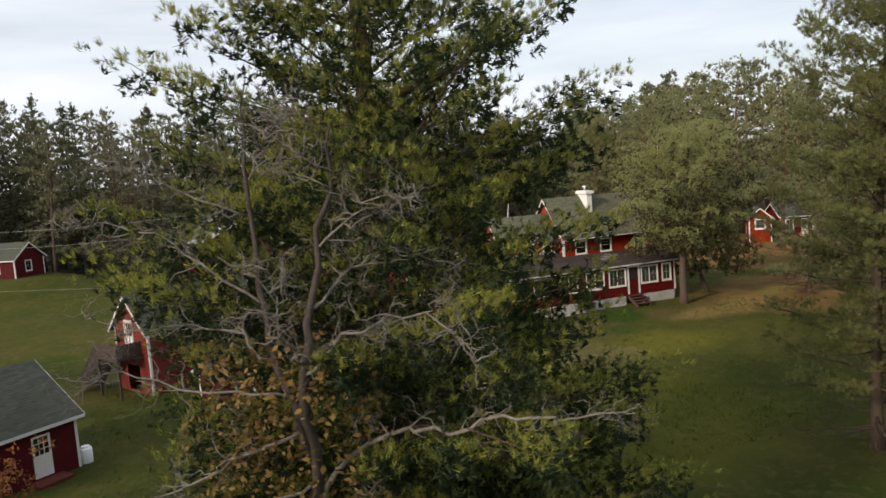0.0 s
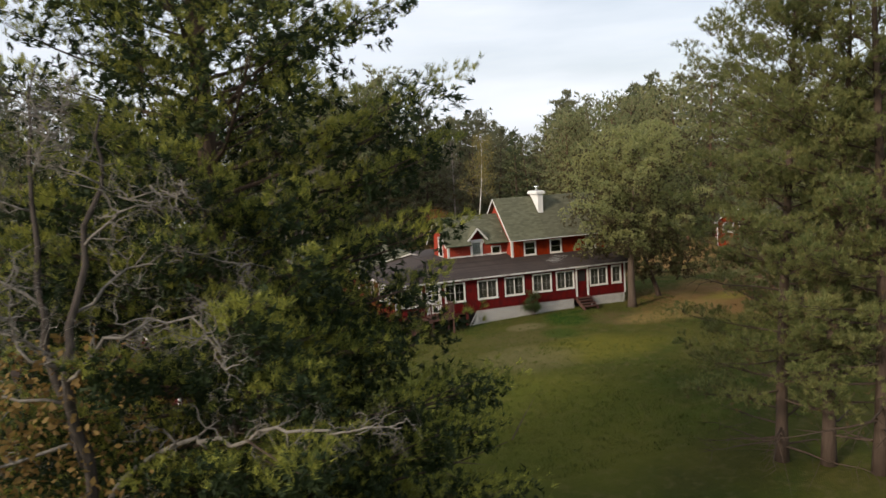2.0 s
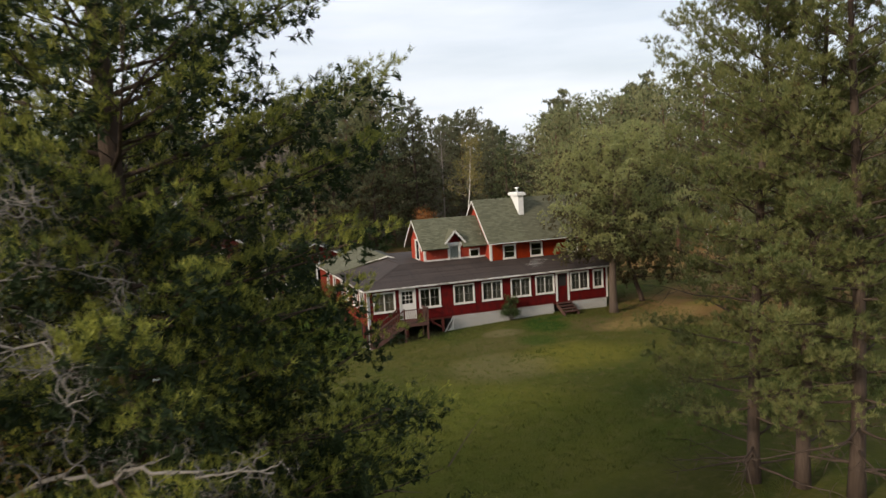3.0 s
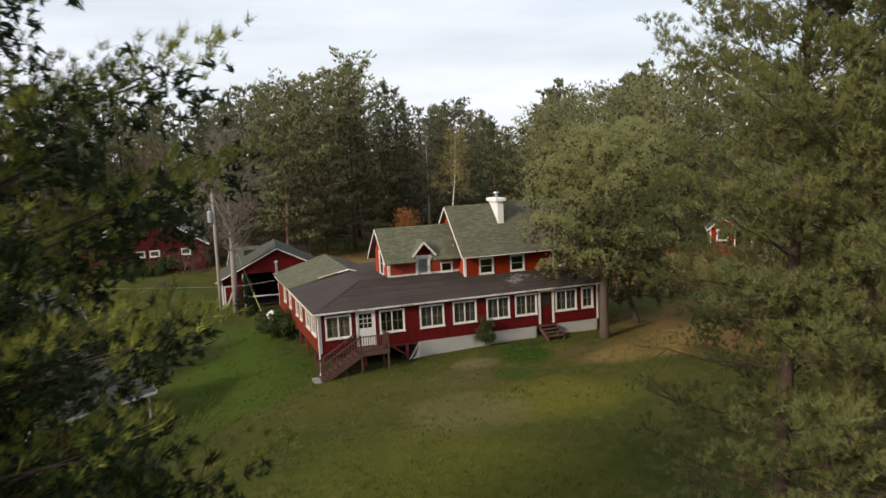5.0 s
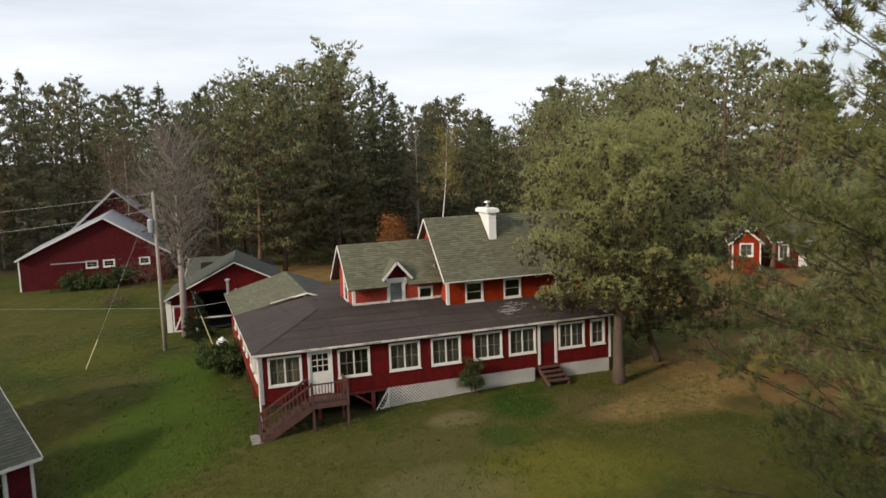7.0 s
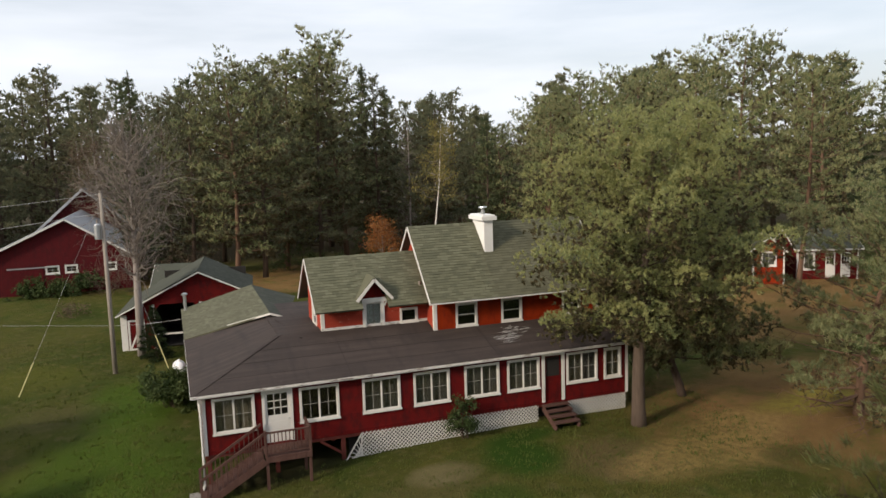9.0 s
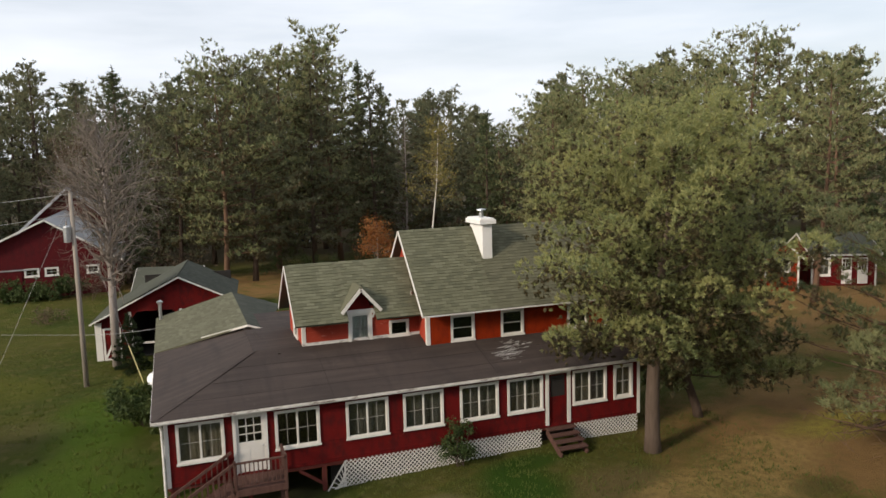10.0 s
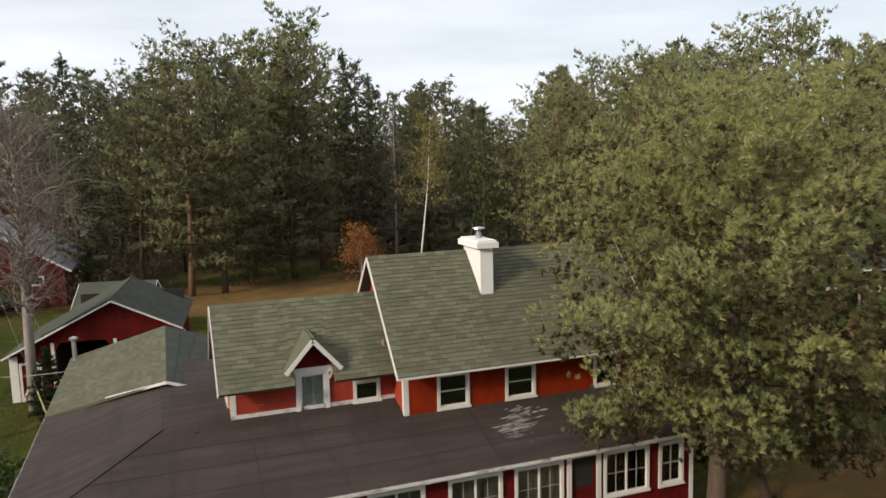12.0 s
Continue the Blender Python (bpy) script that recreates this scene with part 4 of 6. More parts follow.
part("rake_trim", mb, WHITE, farm)
mb = MB()
mb.beam((3.95, GY0 - 0.02, GZ - 0.31), (GX, GY0 - 0.02, GZ - 0.03), 0.03, 0.09)
part("rake_trim", mb, WHITE, farm)
# near-black plate painting the shadow under the raised roof edge
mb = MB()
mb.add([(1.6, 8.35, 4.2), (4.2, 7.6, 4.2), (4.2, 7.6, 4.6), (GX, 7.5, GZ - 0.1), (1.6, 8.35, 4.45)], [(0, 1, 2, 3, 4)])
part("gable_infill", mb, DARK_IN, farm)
mb = MB()
mb.box(PX0 + 0.1, 8.2, 17.1, 17.24, 0.2, 3.6)
mb.box(8.06, 8.2, 7.2, 17.1, 0.2, 4.3)
part("back_wall", mb, RED_UPPER, farm)
mb = MB()
mb.tube([(-0.5, 16.6, 3.4), (-0.5, 16.6, 4.75)], [0.09, 0.09], 10)
mb.lathe([(0.10, 0), (0.17, 0.03), (0.17, 0.10), (0.05, 0.16)], 10, (-0.5, 16.6, 4.75))
part("stove_pipe", mb, STEEL, farm, "galvanised stove pipe")

# inside: near-black sheets, unlit rooms' shade in the colour, that close the house
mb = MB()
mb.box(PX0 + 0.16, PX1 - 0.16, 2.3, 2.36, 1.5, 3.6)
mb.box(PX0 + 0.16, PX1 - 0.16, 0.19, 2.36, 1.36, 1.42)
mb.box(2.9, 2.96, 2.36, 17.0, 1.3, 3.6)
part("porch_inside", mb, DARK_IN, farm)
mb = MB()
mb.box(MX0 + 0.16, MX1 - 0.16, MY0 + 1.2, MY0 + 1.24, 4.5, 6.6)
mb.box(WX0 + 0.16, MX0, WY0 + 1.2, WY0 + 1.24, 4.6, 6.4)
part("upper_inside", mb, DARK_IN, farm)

# posts and braces under the open corner, lattice skirt on the rest
mb = MB()
for x, y, top in [(x, y, SIDE_Z) for x in (-0.2, 2.3, 4.9) for y in (0.1, 2.2)] + [(PX0 + 0.08, y, 1.2) for y in (5, 8, 11, 14, 17)]:
    mb = MB()
    mb.box(x - 0.08, x + 0.08, y, y + 0.16, -0.7, top)
    part("porch_post", mb, RED_DARK, farm, "dark red porch post")
mb = MB()
mb.beam((4.0, 0.12, SIDE_Z - 0.16), (4.84, 0.12, 0.6), 0.10, 0.10)
part("knee_brace", mb, RED_DARK, farm)
mb = MB()
mb.box(PX0, 17.9, 0.06, 0.099, SIDE_Z - 0.14, SIDE_Z - 0.002)
part("rim_beam", mb, RED_DARK, farm)
# near-black sheets that put the under-porch shade into colour
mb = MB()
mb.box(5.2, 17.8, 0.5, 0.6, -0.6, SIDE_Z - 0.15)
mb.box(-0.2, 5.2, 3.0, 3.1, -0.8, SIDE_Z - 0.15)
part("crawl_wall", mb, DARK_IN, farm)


def lattice(x0, x1, lo, hi):
    """Crossed slats between two heights; lo(x) follows the ground."""
    mb = MB()
    step, w = 0.16, 0.034
    for sgn, y in ((1, 0.025), (-1, 0.037)):
        k = x0 - 2.5
        while k < x1 + 2.5:
            a, b = None, None
            for i in range(41):
                z = -0.6 + (hi + 0.6) * i / 40
                x = k + sgn * (z + 0.6)
                if x0 <= x <= x1 and z >= lo(x):
                    p = (x, y, z)
                    a = a or p
                    b = p
            if a and b and abs(a[2] - b[2]) > 0.06:
                mb.beam(a, b, 0.011, w, (1, 0, -sgn))
            k += step
    return mb


def lat_lo(x):
    if x < 5.6:
        return 1.30 if x < 4.95 else 0.22
    return ground_z(x, 0) - 0.02


part("lattice_skirt", lattice(5.62, 13.5, lat_lo, SIDE_Z - 0.02), WHITE, farm, "white crossed lattice skirting")
part("lattice_skirt", lattice(14.9, 17.9, lat_lo, SIDE_Z - 0.02), WHITE, farm)
lt = MB()
for i in range(7):
    x = 4.95 + i * 0.1
    lt.beam((x, 0.0, 0.25 + i * 0.02), (5.66, 0.02, 0.30 + i * 0.17), 0.011, 0.036, (1, 0, -1))
    lt.beam((4.98 + i * 0.1, 0.012, 0.26 + i * 0.17), (5.66, 0.032, 0.26 + i * 0.02), 0.011, 0.03, (1, 0, 1))
lt.beam((4.93, 0.0, 0.24), (5.64, 0.0, 1.33), 0.02, 0.05)
part("lattice_end", lt, WHITE, farm, "broken end of the lattice leaning outwards")

# wooden stairs and landing at the white door
st = thing("porch_stairs", pose(0, 0, 0), "weathered red wooden stairs and landing with railings", "stairs")
LZ = 1.44
for i in range(10):
    mb = MB()
    y = -0.06 - i * 0.125
    mb.box(1.72, 3.42, y - 0.115, y, LZ - 0.04, LZ)
    part("deck_board", mb, DECK_WOOD, st)
for x, y in ((1.78, -1.20), (3.36, -1.20), (3.36, -0.1)):
    mb = MB()
    mb.box(x - 0.05, x + 0.05, y - 0.05, y + 0.05, -0.3, LZ - 0.042)
    part("landing_post", mb, DECK_WOOD, st)
mb = MB()
mb.box(1.72, 3.42, -1.30, -1.26, LZ - 0.22, LZ - 0.042)
part("landing_joist", mb, DECK_WOOD, st)
nst = 8
for i in range(nst):
    mb = MB()
    x1 = 1.70 - i * 0.285
    z = LZ - (i + 1) * (LZ - 0.0) / (nst + 1)
    mb.box(x1 - 0.31, x1, -1.22, -0.18, z - 0.045, z)
    part("tread", mb, DECK_WOOD, st)
for y in (-1.25, -0.15):
    mb = MB()
    mb.beam((1.72, y, LZ - 0.16), (-0.62, y, -0.06), 0.05, 0.26)
    part("stringer", mb, DECK_WOOD, st)
for y, z in ((-1.25, 0.9), (-0.15, 0.9)):
    mb = MB()
    mb.beam((1.72, y, LZ + z), (-0.60, y, z + 0.02), 0.06, 0.09)
    part("handrail", mb, DECK_WOOD, st)
    for i in range(13):
        x = 1.6 - i * 0.18
        zz = LZ + (x - 1.72) * (LZ / 2.33)
        mb = MB()
        mb.box(x - 0.018, x + 0.018, y - 0.018, y + 0.018, zz - 0.05, zz + z - 0.04)
        part("baluster", mb, DECK_WOOD, st)
    mb = MB()
    mb.box(-0.62, -0.53, y - 0.045, y + 0.045, -0.15, z + 0.08)
    part("newel_post", mb, DECK_WOOD, st)
for a, b in (((1.72, -1.25), (3.40, -1.25)), ((3.38, -1.25), (3.38, -0.08))):
    mb = MB()
    mb.beam((*a, LZ + 0.9), (*b, LZ + 0.9), 0.09, 0.05)
    part("handrail", mb, DECK_WOOD, st)
    mb = MB()
    mb.beam((*a, LZ + 0.12), (*b, LZ + 0.12), 0.05, 0.05)
    part("bottom_rail", mb, DECK_WOOD, st)
    n = 12 if a[1] == b[1] else 8
    for i in range(n):
        t = (i + 0.5) / n
        x, y = a[0] + (b[0] - a[0]) * t, a[1] + (b[1] - a[1]) * t
        mb = MB()
        mb.box(x - 0.018, x + 0.018, y - 0.018, y + 0.018, LZ + 0.14, LZ + 0.88)
        part("baluster", mb, DECK_WOOD, st)
for x, y in ((1.74, -1.25), (3.38, -1.25)):
    mb = MB()
    mb.box(x - 0.045, x + 0.045, y - 0.045, y + 0.045, LZ, LZ + 1.0)
    part("newel_post", mb, DECK_WOOD, st)
mb = MB()
mb.box(-1.0, -0.5, -1.3, -0.1, -0.25, 0.06)
part("foot_slab", mb, STONE, st, "grey stone slab at the foot")

# four steps at the red door
rs = thing("door_steps", pose(0, 0, 0), "four weathered dark red wooden steps", "steps")
for i in range(4):
    mb = MB()
    z = 1.36 - i * 0.155
    mb.box(13.62, 14.84, -0.34 - i * 0.30, -0.03 - i * 0.30, z - 0.05, z)
    part("tread", mb, DECK_WOOD, rs)
    mb = MB()
    mb.box(13.72, 14.74, -0.07 - i * 0.30, -0.045 - i * 0.30, z - 0.155, z - 0.052)
    part("riser", mb, RED_DARK, rs)
for x in (13.68, 14.78):
    mb = MB()
    mb.beam((x, -0.03, 1.20), (x, -1.26, 0.62), 0.05, 0.24)
    part("stringer", mb, DECK_WOOD, rs)

# ---------------------------------------------------------------- barn, garage, cabins


def plank_door(parent, x0, x1, z0, z1, y=-0.05, mat=RED_BARN, brace=False):
    d = part("door", MB().box(x0, x1, y + 0.002, y + 0.02, z0, z1), mat, parent, "dark red plank door")
    n = max(2, int((x1 - x0) / 0.2))
    for i in range(n):
        a = x0 + (x1 - x0) * i / n
        part("plank", MB().box(a + 0.006, a + (x1 - x0) / n - 0.006, y - 0.03, y, z0, z1), mat, d)
    if brace:
        b = MB()
        frame_bars(b, x0, x1, z0, z1, 0.12, y - 0.06, y - 0.032, False)
        b.beam((x0 + 0.1, y - 0.046, z0 + 0.1), (x1 - 0.1, y - 0.046, z1 - 0.1), 0.028, 0.12)
        part("brace", b, WHITE, d, "white Z-brace")
    return d


# the barn's gable end faces the house; its ridge runs away from the camera
bw = 10.6
barn = gable_house("barn", pose(-15.2, 50.6, 0.3, 0, 0, 0) @ pose(0, 0, 0), 0.0 + bw, 15.0, 3.2, 0.01, "large dark red barn with a galvanised metal roof", "barn", trim=False, shingles=False, over=-0.12, side=-0.12,
                   front=((2.9, 4.1, 2.0, 2.7), (4.55, 5.7, 2.0, 2.7), (8.0, 9.1, 2.0, 2.7)), roof=DARK_IN)
BG = MB()
siding(BG, (0, 0, 0), (1, 0, 0), (0, -1, 0), bw, 3.2, 6.95, (), 0.16, limit=lambda z: (-3.12 + (z - 3.2) / 0.464, bw - (bw - 4.9) * (z - 3.2) / 3.85))
part("gable_wall", BG, RED_BARN, barn)
for f in ([(-3.4, -0.5, 3.3), (-3.4, 15, 3.3), (4.9, 15, 7.15), (4.9, -0.5, 7.15)][::-1], [(bw + 0.6, -0.5, 3.1), (4.9, -0.5, 7.15), (4.9, 15, 7.15), (bw + 0.6, 15, 3.1)][::-1]):
    mb = MB()
    mb.slab(f, 0.12)
    a, b, c, d = (Vector(p) for p in f)
    part("metal_roof", mb, TIN, barn, "weathered galvanised roof")
mb = MB()
mb.beam((-3.4, -0.52, 3.2), (4.9, -0.52, 7.05), 0.04, 0.15)
mb.beam((bw + 0.6, -0.52, 3.0), (4.9, -0.52, 7.05), 0.04, 0.15)
part("rake_trim", mb, WHITE, barn)
mb = MB()
siding(mb, (-3.2, 0.02, 0), (1, 0, 0), (0, -1, 0), 3.2, 0, 3.2, (), 0.16)
siding(mb, (-3.2, 15, 0), (0, -1, 0), (-1, 0, 0), 15, 0, 3.2, (), 0.16)
part("lean_to_wall", mb, RED_BARN, barn)
mb = MB()
mb.box(-3.24, -3.1, -0.03, 0.0, 0, 3.3)
part("corner_board", mb, WHITE, barn)
for a, b in ((2.9, 4.1), (4.55, 5.7), (8.0, 9.1)):
    window(barn, pose(a, -0.03, 1.95), b - a, 0.8, "light", 0.12, curtain=False)
plank_door(barn, 0.0, 2.7, 0.0, 2.55)
mb = MB()
mb.box(-0.3, 4.0, -0.12, -0.06, 2.6, 2.72)
part("door_rail", mb, STEEL, barn)
# the taller part behind
tall = MB()
siding(tall, (0.0, 16.6, 0), (1, 0, 0), (0, -1, 0), 10.2, 0, 9.1, (), 0.18, limit=lambda z: (0.0, 10.2) if z < 4.6 else (5.1 * (z - 4.6) / 4.6, 10.2 - 5.1 * (z - 4.6) / 4.6))
siding(tall, (10.2, 16.6, 0), (0, 1, 0), (1, 0, 0), 14, 0, 4.6, (), 0.18)
part("tall_wall", tall, RED_BARN, barn)
for f in ([(-0.5, 16.1, 4.3), (5.1, 16.1, 9.4), (5.1, 31, 9.4), (-0.5, 31, 4.3)][::-1], [(10.7, 16.1, 4.3), (10.7, 31, 4.3), (5.1, 31, 9.4), (5.1, 16.1, 9.4)]):
    mb = MB()
    mb.slab(f if f[0][0] > 5 else f, 0.12)
    part("tall_roof", mb, TIN, barn)
mb = MB()
mb.beam((-0.5, 16.06, 4.2), (5.1, 16.06, 9.3), 0.04, 0.14)
mb.beam((10.7, 16.06, 4.2), (5.1, 16.06, 9.3), 0.04, 0.14)
part("rake_trim", mb, TIN, barn)

# open-fronted garage: gable towards the house
gar = thing("garage", pose(-2.52, 24.8, 0.05, 0, 0, -6), "open-fronted red garage with a green shingle roof", "garage")
GW, GD, GWH, GRZ = 6.2, 7.4, 3.45, 4.95
mb = MB()
siding(mb, (0, 0, 0), (1, 0, 0), (0, -1, 0), GW, 2.90, GRZ - 0.08, (), 0.13, limit=lambda z: (0.0, GW) if z < GWH else (GW / 2 * (z - GWH) / (GRZ - GWH), GW - GW / 2 * (z - GWH) / (GRZ - GWH)))
part("gable_wall", mb, RED_PORCH, gar)
for cx in (0.0, 3.1):
    mb = MB()
    mb.hexa([(cx + 0.15, -0.012, 2.45), (cx + 0.5, -0.012, 2.91), (cx + 0.5, 0.1, 2.91), (cx + 0.15, 0.1, 2.45), (cx + 0.15, -0.012, 2.91), (cx + 0.49, -0.012, 2.92), (cx + 0.49, 0.1, 2.92), (cx + 0.15, 0.1, 2.91)])
    part("opening_corner", mb, RED_PORCH, gar)
    mb = MB()
    mb.hexa([(cx + 2.6, -0.012, 2.91), (cx + 2.95, -0.012, 2.45), (cx + 2.95, 0.1, 2.45), (cx + 2.6, 0.1, 2.91), (cx + 2.61, -0.012, 2.92), (cx + 2.95, -0.012, 2.91), (cx + 2.95, 0.1, 2.91), (cx + 2.61, 0.1, 2.92)])
    part("opening_corner", mb, RED_PORCH, gar)
mb = MB()
siding(mb, (GW, 0.14, 0), (0, 1, 0), (1, 0, 0), GD - 0.14, 0, GWH, (), 0.13)
siding(mb, (0, GD, 0), (0, -1, 0), (-1, 0, 0), GD - 0.14, 0, GWH, (), 0.13)
siding(mb, (GW, GD, 0), (-1, 0, 0), (0, 1, 0), GW, 0, GWH, (), 0.13)
part("wall", mb, RED_PORCH, gar)
for x in (0.0, 3.02, GW - 0.16):
    mb = MB()
    mb.box(x, x + 0.16, -0.03, 0.13, -0.1, 2.91)
    part("post", mb, WHITE, gar)
mb = MB()
mb.box(0.2, 3.0, 0.3, 0.36, 0.75, 0.87)
part("rail", mb, WHITE, gar)
# near-black back, floor and side: the open bay's shade in their colour
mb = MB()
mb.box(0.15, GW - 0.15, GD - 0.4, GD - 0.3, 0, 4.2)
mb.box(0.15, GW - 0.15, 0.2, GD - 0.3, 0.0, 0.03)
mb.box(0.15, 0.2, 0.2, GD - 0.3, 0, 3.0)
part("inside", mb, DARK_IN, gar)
for k, f in enumerate(([(-0.35, -0.35, GWH - 0.15), (GW / 2, -0.35, GRZ + 0.05), (GW / 2, GD + 0.3, GRZ + 0.05), (-0.35, GD + 0.3, GWH - 0.15)][::-1], [(GW + 0.35, -0.35, GWH - 0.15), (GW + 0.35, GD + 0.3, GWH - 0.15), (GW / 2, GD + 0.3, GRZ + 0.05), (GW / 2, -0.35, GRZ + 0.05)])):
    mb = MB()
    mb.slab(f, 0.08)
    tabs(mb, f[1], f[0], f[3], f[2], pw=0.36, course=0.2, seed=31) if k == 0 else tabs(mb, *f, pw=0.36, course=0.2, seed=32)
    part("roof", mb, SHINGLE_GREY, gar)
mb = MB()
mb.beam((-2.25, -0.37, 2.29), (GW / 2, -0.37, GRZ - 0.01), 0.03, 0.09)
mb.beam((GW + 0.35, -0.37, GWH - 0.22), (GW / 2, -0.37, GRZ - 0.01), 0.03, 0.09)
part("rake_trim", mb, WHITE, gar)
# lean-to on its left with the braced door
mb = MB()
siding(mb, (-2.0, 0.2, 0), (1, 0, 0), (0, -1, 0), 2.0, -0.2, 3.3, (), 0.13, limit=lambda z: (0.0 if z < 2.4 else (z - 2.4) * 2.0 / 0.95, 2.0))
siding(mb, (-2.0, 7.1, 0), (0, -1, 0), (-1, 0, 0), 6.9, -0.2, 2.3, (), 0.13)
part("lean_to_wall", mb, RED_PORCH, gar)
mb = MB()
mb.slab([(-2.25, -0.34, 2.36), (-0.3, -0.34, 3.30), (-0.3, 7.6, 3.30), (-2.25, 7.6, 2.36)], 0.07)
part("lean_to_roof", mb, SHINGLE_GREY, gar)
mb = MB()
mb.box(-2.04, -1.65, 0.12, 0.17, -0.2, 2.3)
part("corner_board", mb, WHITE, gar)
plank_door(gar, -1.6, -0.55, -0.1, 1.95, 0.16, RED_PORCH, True)
window(gar, pose(GW + 0.03, 3.0, 1.4, 0, 0, 90), 0.9, 0.9, "light", 0.1, curtain=False)
gable_house("tool_shed", pose(-2.6, 37.5, 0.1, 0, 0, -14), 4.6, 4.0, 2.2, 1.5, "small red shed with a green roof behind the garage", "shed", wall=RED_PORCH, roof=SHINGLE_GREY, shingles=False, front=((1.2, 2.2, 1.0, 1.9),))

# cabins at the lawn's left edge
ca = pose(-9.55, -1.0, -1.42, 0, 0, 36) @ pose(-6.4, 0.25, 0)
cabin_a = gable_house("cabin", ca, 6.4, 5.0, 2.45, 2.3, "small dark red cabin with a grey shingle roof", "cabin", side=0.25, over=0.35, lean=0.55, front=((3.85, 5.3, 0.80, 2.15),))
window(cabin_a, pose(3.80, -0.03, 0.75), 1.55, 1.45, "light", 0.11, curtain=False)
cc = pose(-20.6, 1.4, -1.0, 0, 0, 30)
cabin_c = gable_house("two_storey_cabin", cc, 8.6, 4.2, 4.3, 2.1, "tall narrow red cabin with a grey roof and an upstairs door", "cabin", wall=RED_CABIN, left=((1.5, 2.4, 2.75, 4.75), (1.2, 2.8, 0.2, 1.9)), front=((6.6, 7.6, 3.0, 3.9),))
panel_door(cabin_c, pose(-0.02, 2.7, 2.75, 0, 0, -90), 0.9, 2.0, WHITE)
mb = MB()
frame_bars(mb, -0.1, 1.0, -0.02, 2.1, 0.1, -0.03, 0.03, False)
dc = part("door_casing", mb, WHITE, cabin_c)
dc.matrix_local = pose(-0.03, 2.75, 2.75, 0, 0, -90)
cs = thing("outside_stairs", cc, "weathered brown wooden outside stairs with solid rails", "stairs")
mb = MB()
mb.box(-1.7, -0.04, 0.9, 3.6, 2.6, 2.7)
part("landing", mb, STAIR_WOOD, cs)
for y in (0.9, 3.5):
    mb = MB()
    mb.box(-1.66, -1.54, y, y + 0.1, 0.0, 2.6)
    part("post", mb, STAIR_WOOD, cs)
for i in range(9):
    mb = MB()
    mb.box(-1.65, -0.5, 3.65 + i * 0.27, 3.95 + i * 0.27, 2.35 - i * 0.27, 2.40 - i * 0.27)
    part("tread", mb, STAIR_WOOD, cs)
for x in (-1.68, -0.5):
    mb = MB()
    mb.beam((x, 3.6, 2.9), (x, 6.2, 0.5), 0.05, 1.0)
    part("side_rail", mb, STAIR_WOOD, cs)
mb = MB()
mb.box(-1.7, -1.66, 0.9, 3.6, 2.7, 3.6)
mb.box(-1.66, -0.04, 0.86, 0.9, 2.7, 3.6)
part("landing_rail", mb, STAIR_WOOD, cs)
mb = MB()
siding(mb, (6.1, 0.1, 0), (1, 0, 0), (0, -1, 0), 1.9, 4.3, 5.5, ((0.3, 1.5, 4.4, 5.4),), 0.13)
part("dormer_wall", mb, RED_BARN, cabin_c)
mb = MB()
mb.slab([(5.8, -0.4, 5.45), (8.3, -0.4, 5.45), (8.3, 2.2, 6.4), (5.8, 2.2, 6.4)], 0.08)
part("dormer_roof", mb, SHINGLE_GREY, cabin_c)
window(cabin_c, pose(6.35, 0.05, 4.36), 1.3, 1.06, "light", 0.1, curtain=False)

cb = pose(-23.7, -10.0, -1.0, 0, 0, 40) @ pose(-2.3, 0, 0)
cabin_b = gable_house("guest_cabin", cb @ pose(-4.3, 0, 0), 6.6, 6.5, 2.85, 2.2, "small dark red cabin with a grey-green roof and white door", "cabin", front=((4.35, 5.25, 0.35, 2.3), (1.6, 2.7, 0.9, 2.0)))
panel_door(cabin_b, pose(4.35, -0.02, 0.35), 0.9, 1.95, WHITE)
window(cabin_b, pose(1.55, -0.03, 0.85), 1.2, 1.2, "light", 0.12)
bs = thing("door_steps", cb @ pose(-4.3, 0, 0), "low dark red wooden door steps", "steps")
for i, (d, z) in enumerate(((0.95, 0.28), (1.35, 0.10))):
    mb = MB()
    mb.box(3.95, 5.65, -d, -0.04 if i == 0 else -0.96, z - 0.06, z)
    part("tread", mb, RED_DARK, bs)
    mb = MB()
    mb.box(3.97, 5.63, -d + 0.03, -0.05 if i == 0 else -0.97, -0.15, z - 0.062)
    part("base", mb, RED_DARK, bs)
tk = thing("barrel", cb @ pose(2.75, 0.2, -0.1), "white plastic barrel beside the cabin", "barrel")
mb = MB()
mb.lathe([(0.26, 0), (0.30, 0.05), (0.30, 0.9), (0.27, 0.98)], 16)
part("body", mb, TANK, tk, smooth=True)
mb = MB()
mb.lathe([(0.20, 0.98), (0.20, 1.06), (0.05, 1.08)], 16)
part("lid", mb, TANK, tk)

cd = pose(-44.0, 64.0, ground_z(-42, 64) - 0.1, 0, 0, -34)
cabin_d = gable_house("far_cabin", cd, 7.5, 5.0, 2.6, 1.9, "small dark red cabin with white corner trim", "cabin", front=((4.2, 5.2, 0.8, 2.1),), right=((1.8, 2.8, 0.8, 2.2),), shingles=False)
window(cabin_d, pose(4.15, -0.03, 0.75), 1.1, 1.4, "light")
window(cabin_d, pose(7.53, 1.75, 0.75, 0, 0, 90), 1.1, 1.5, "light")

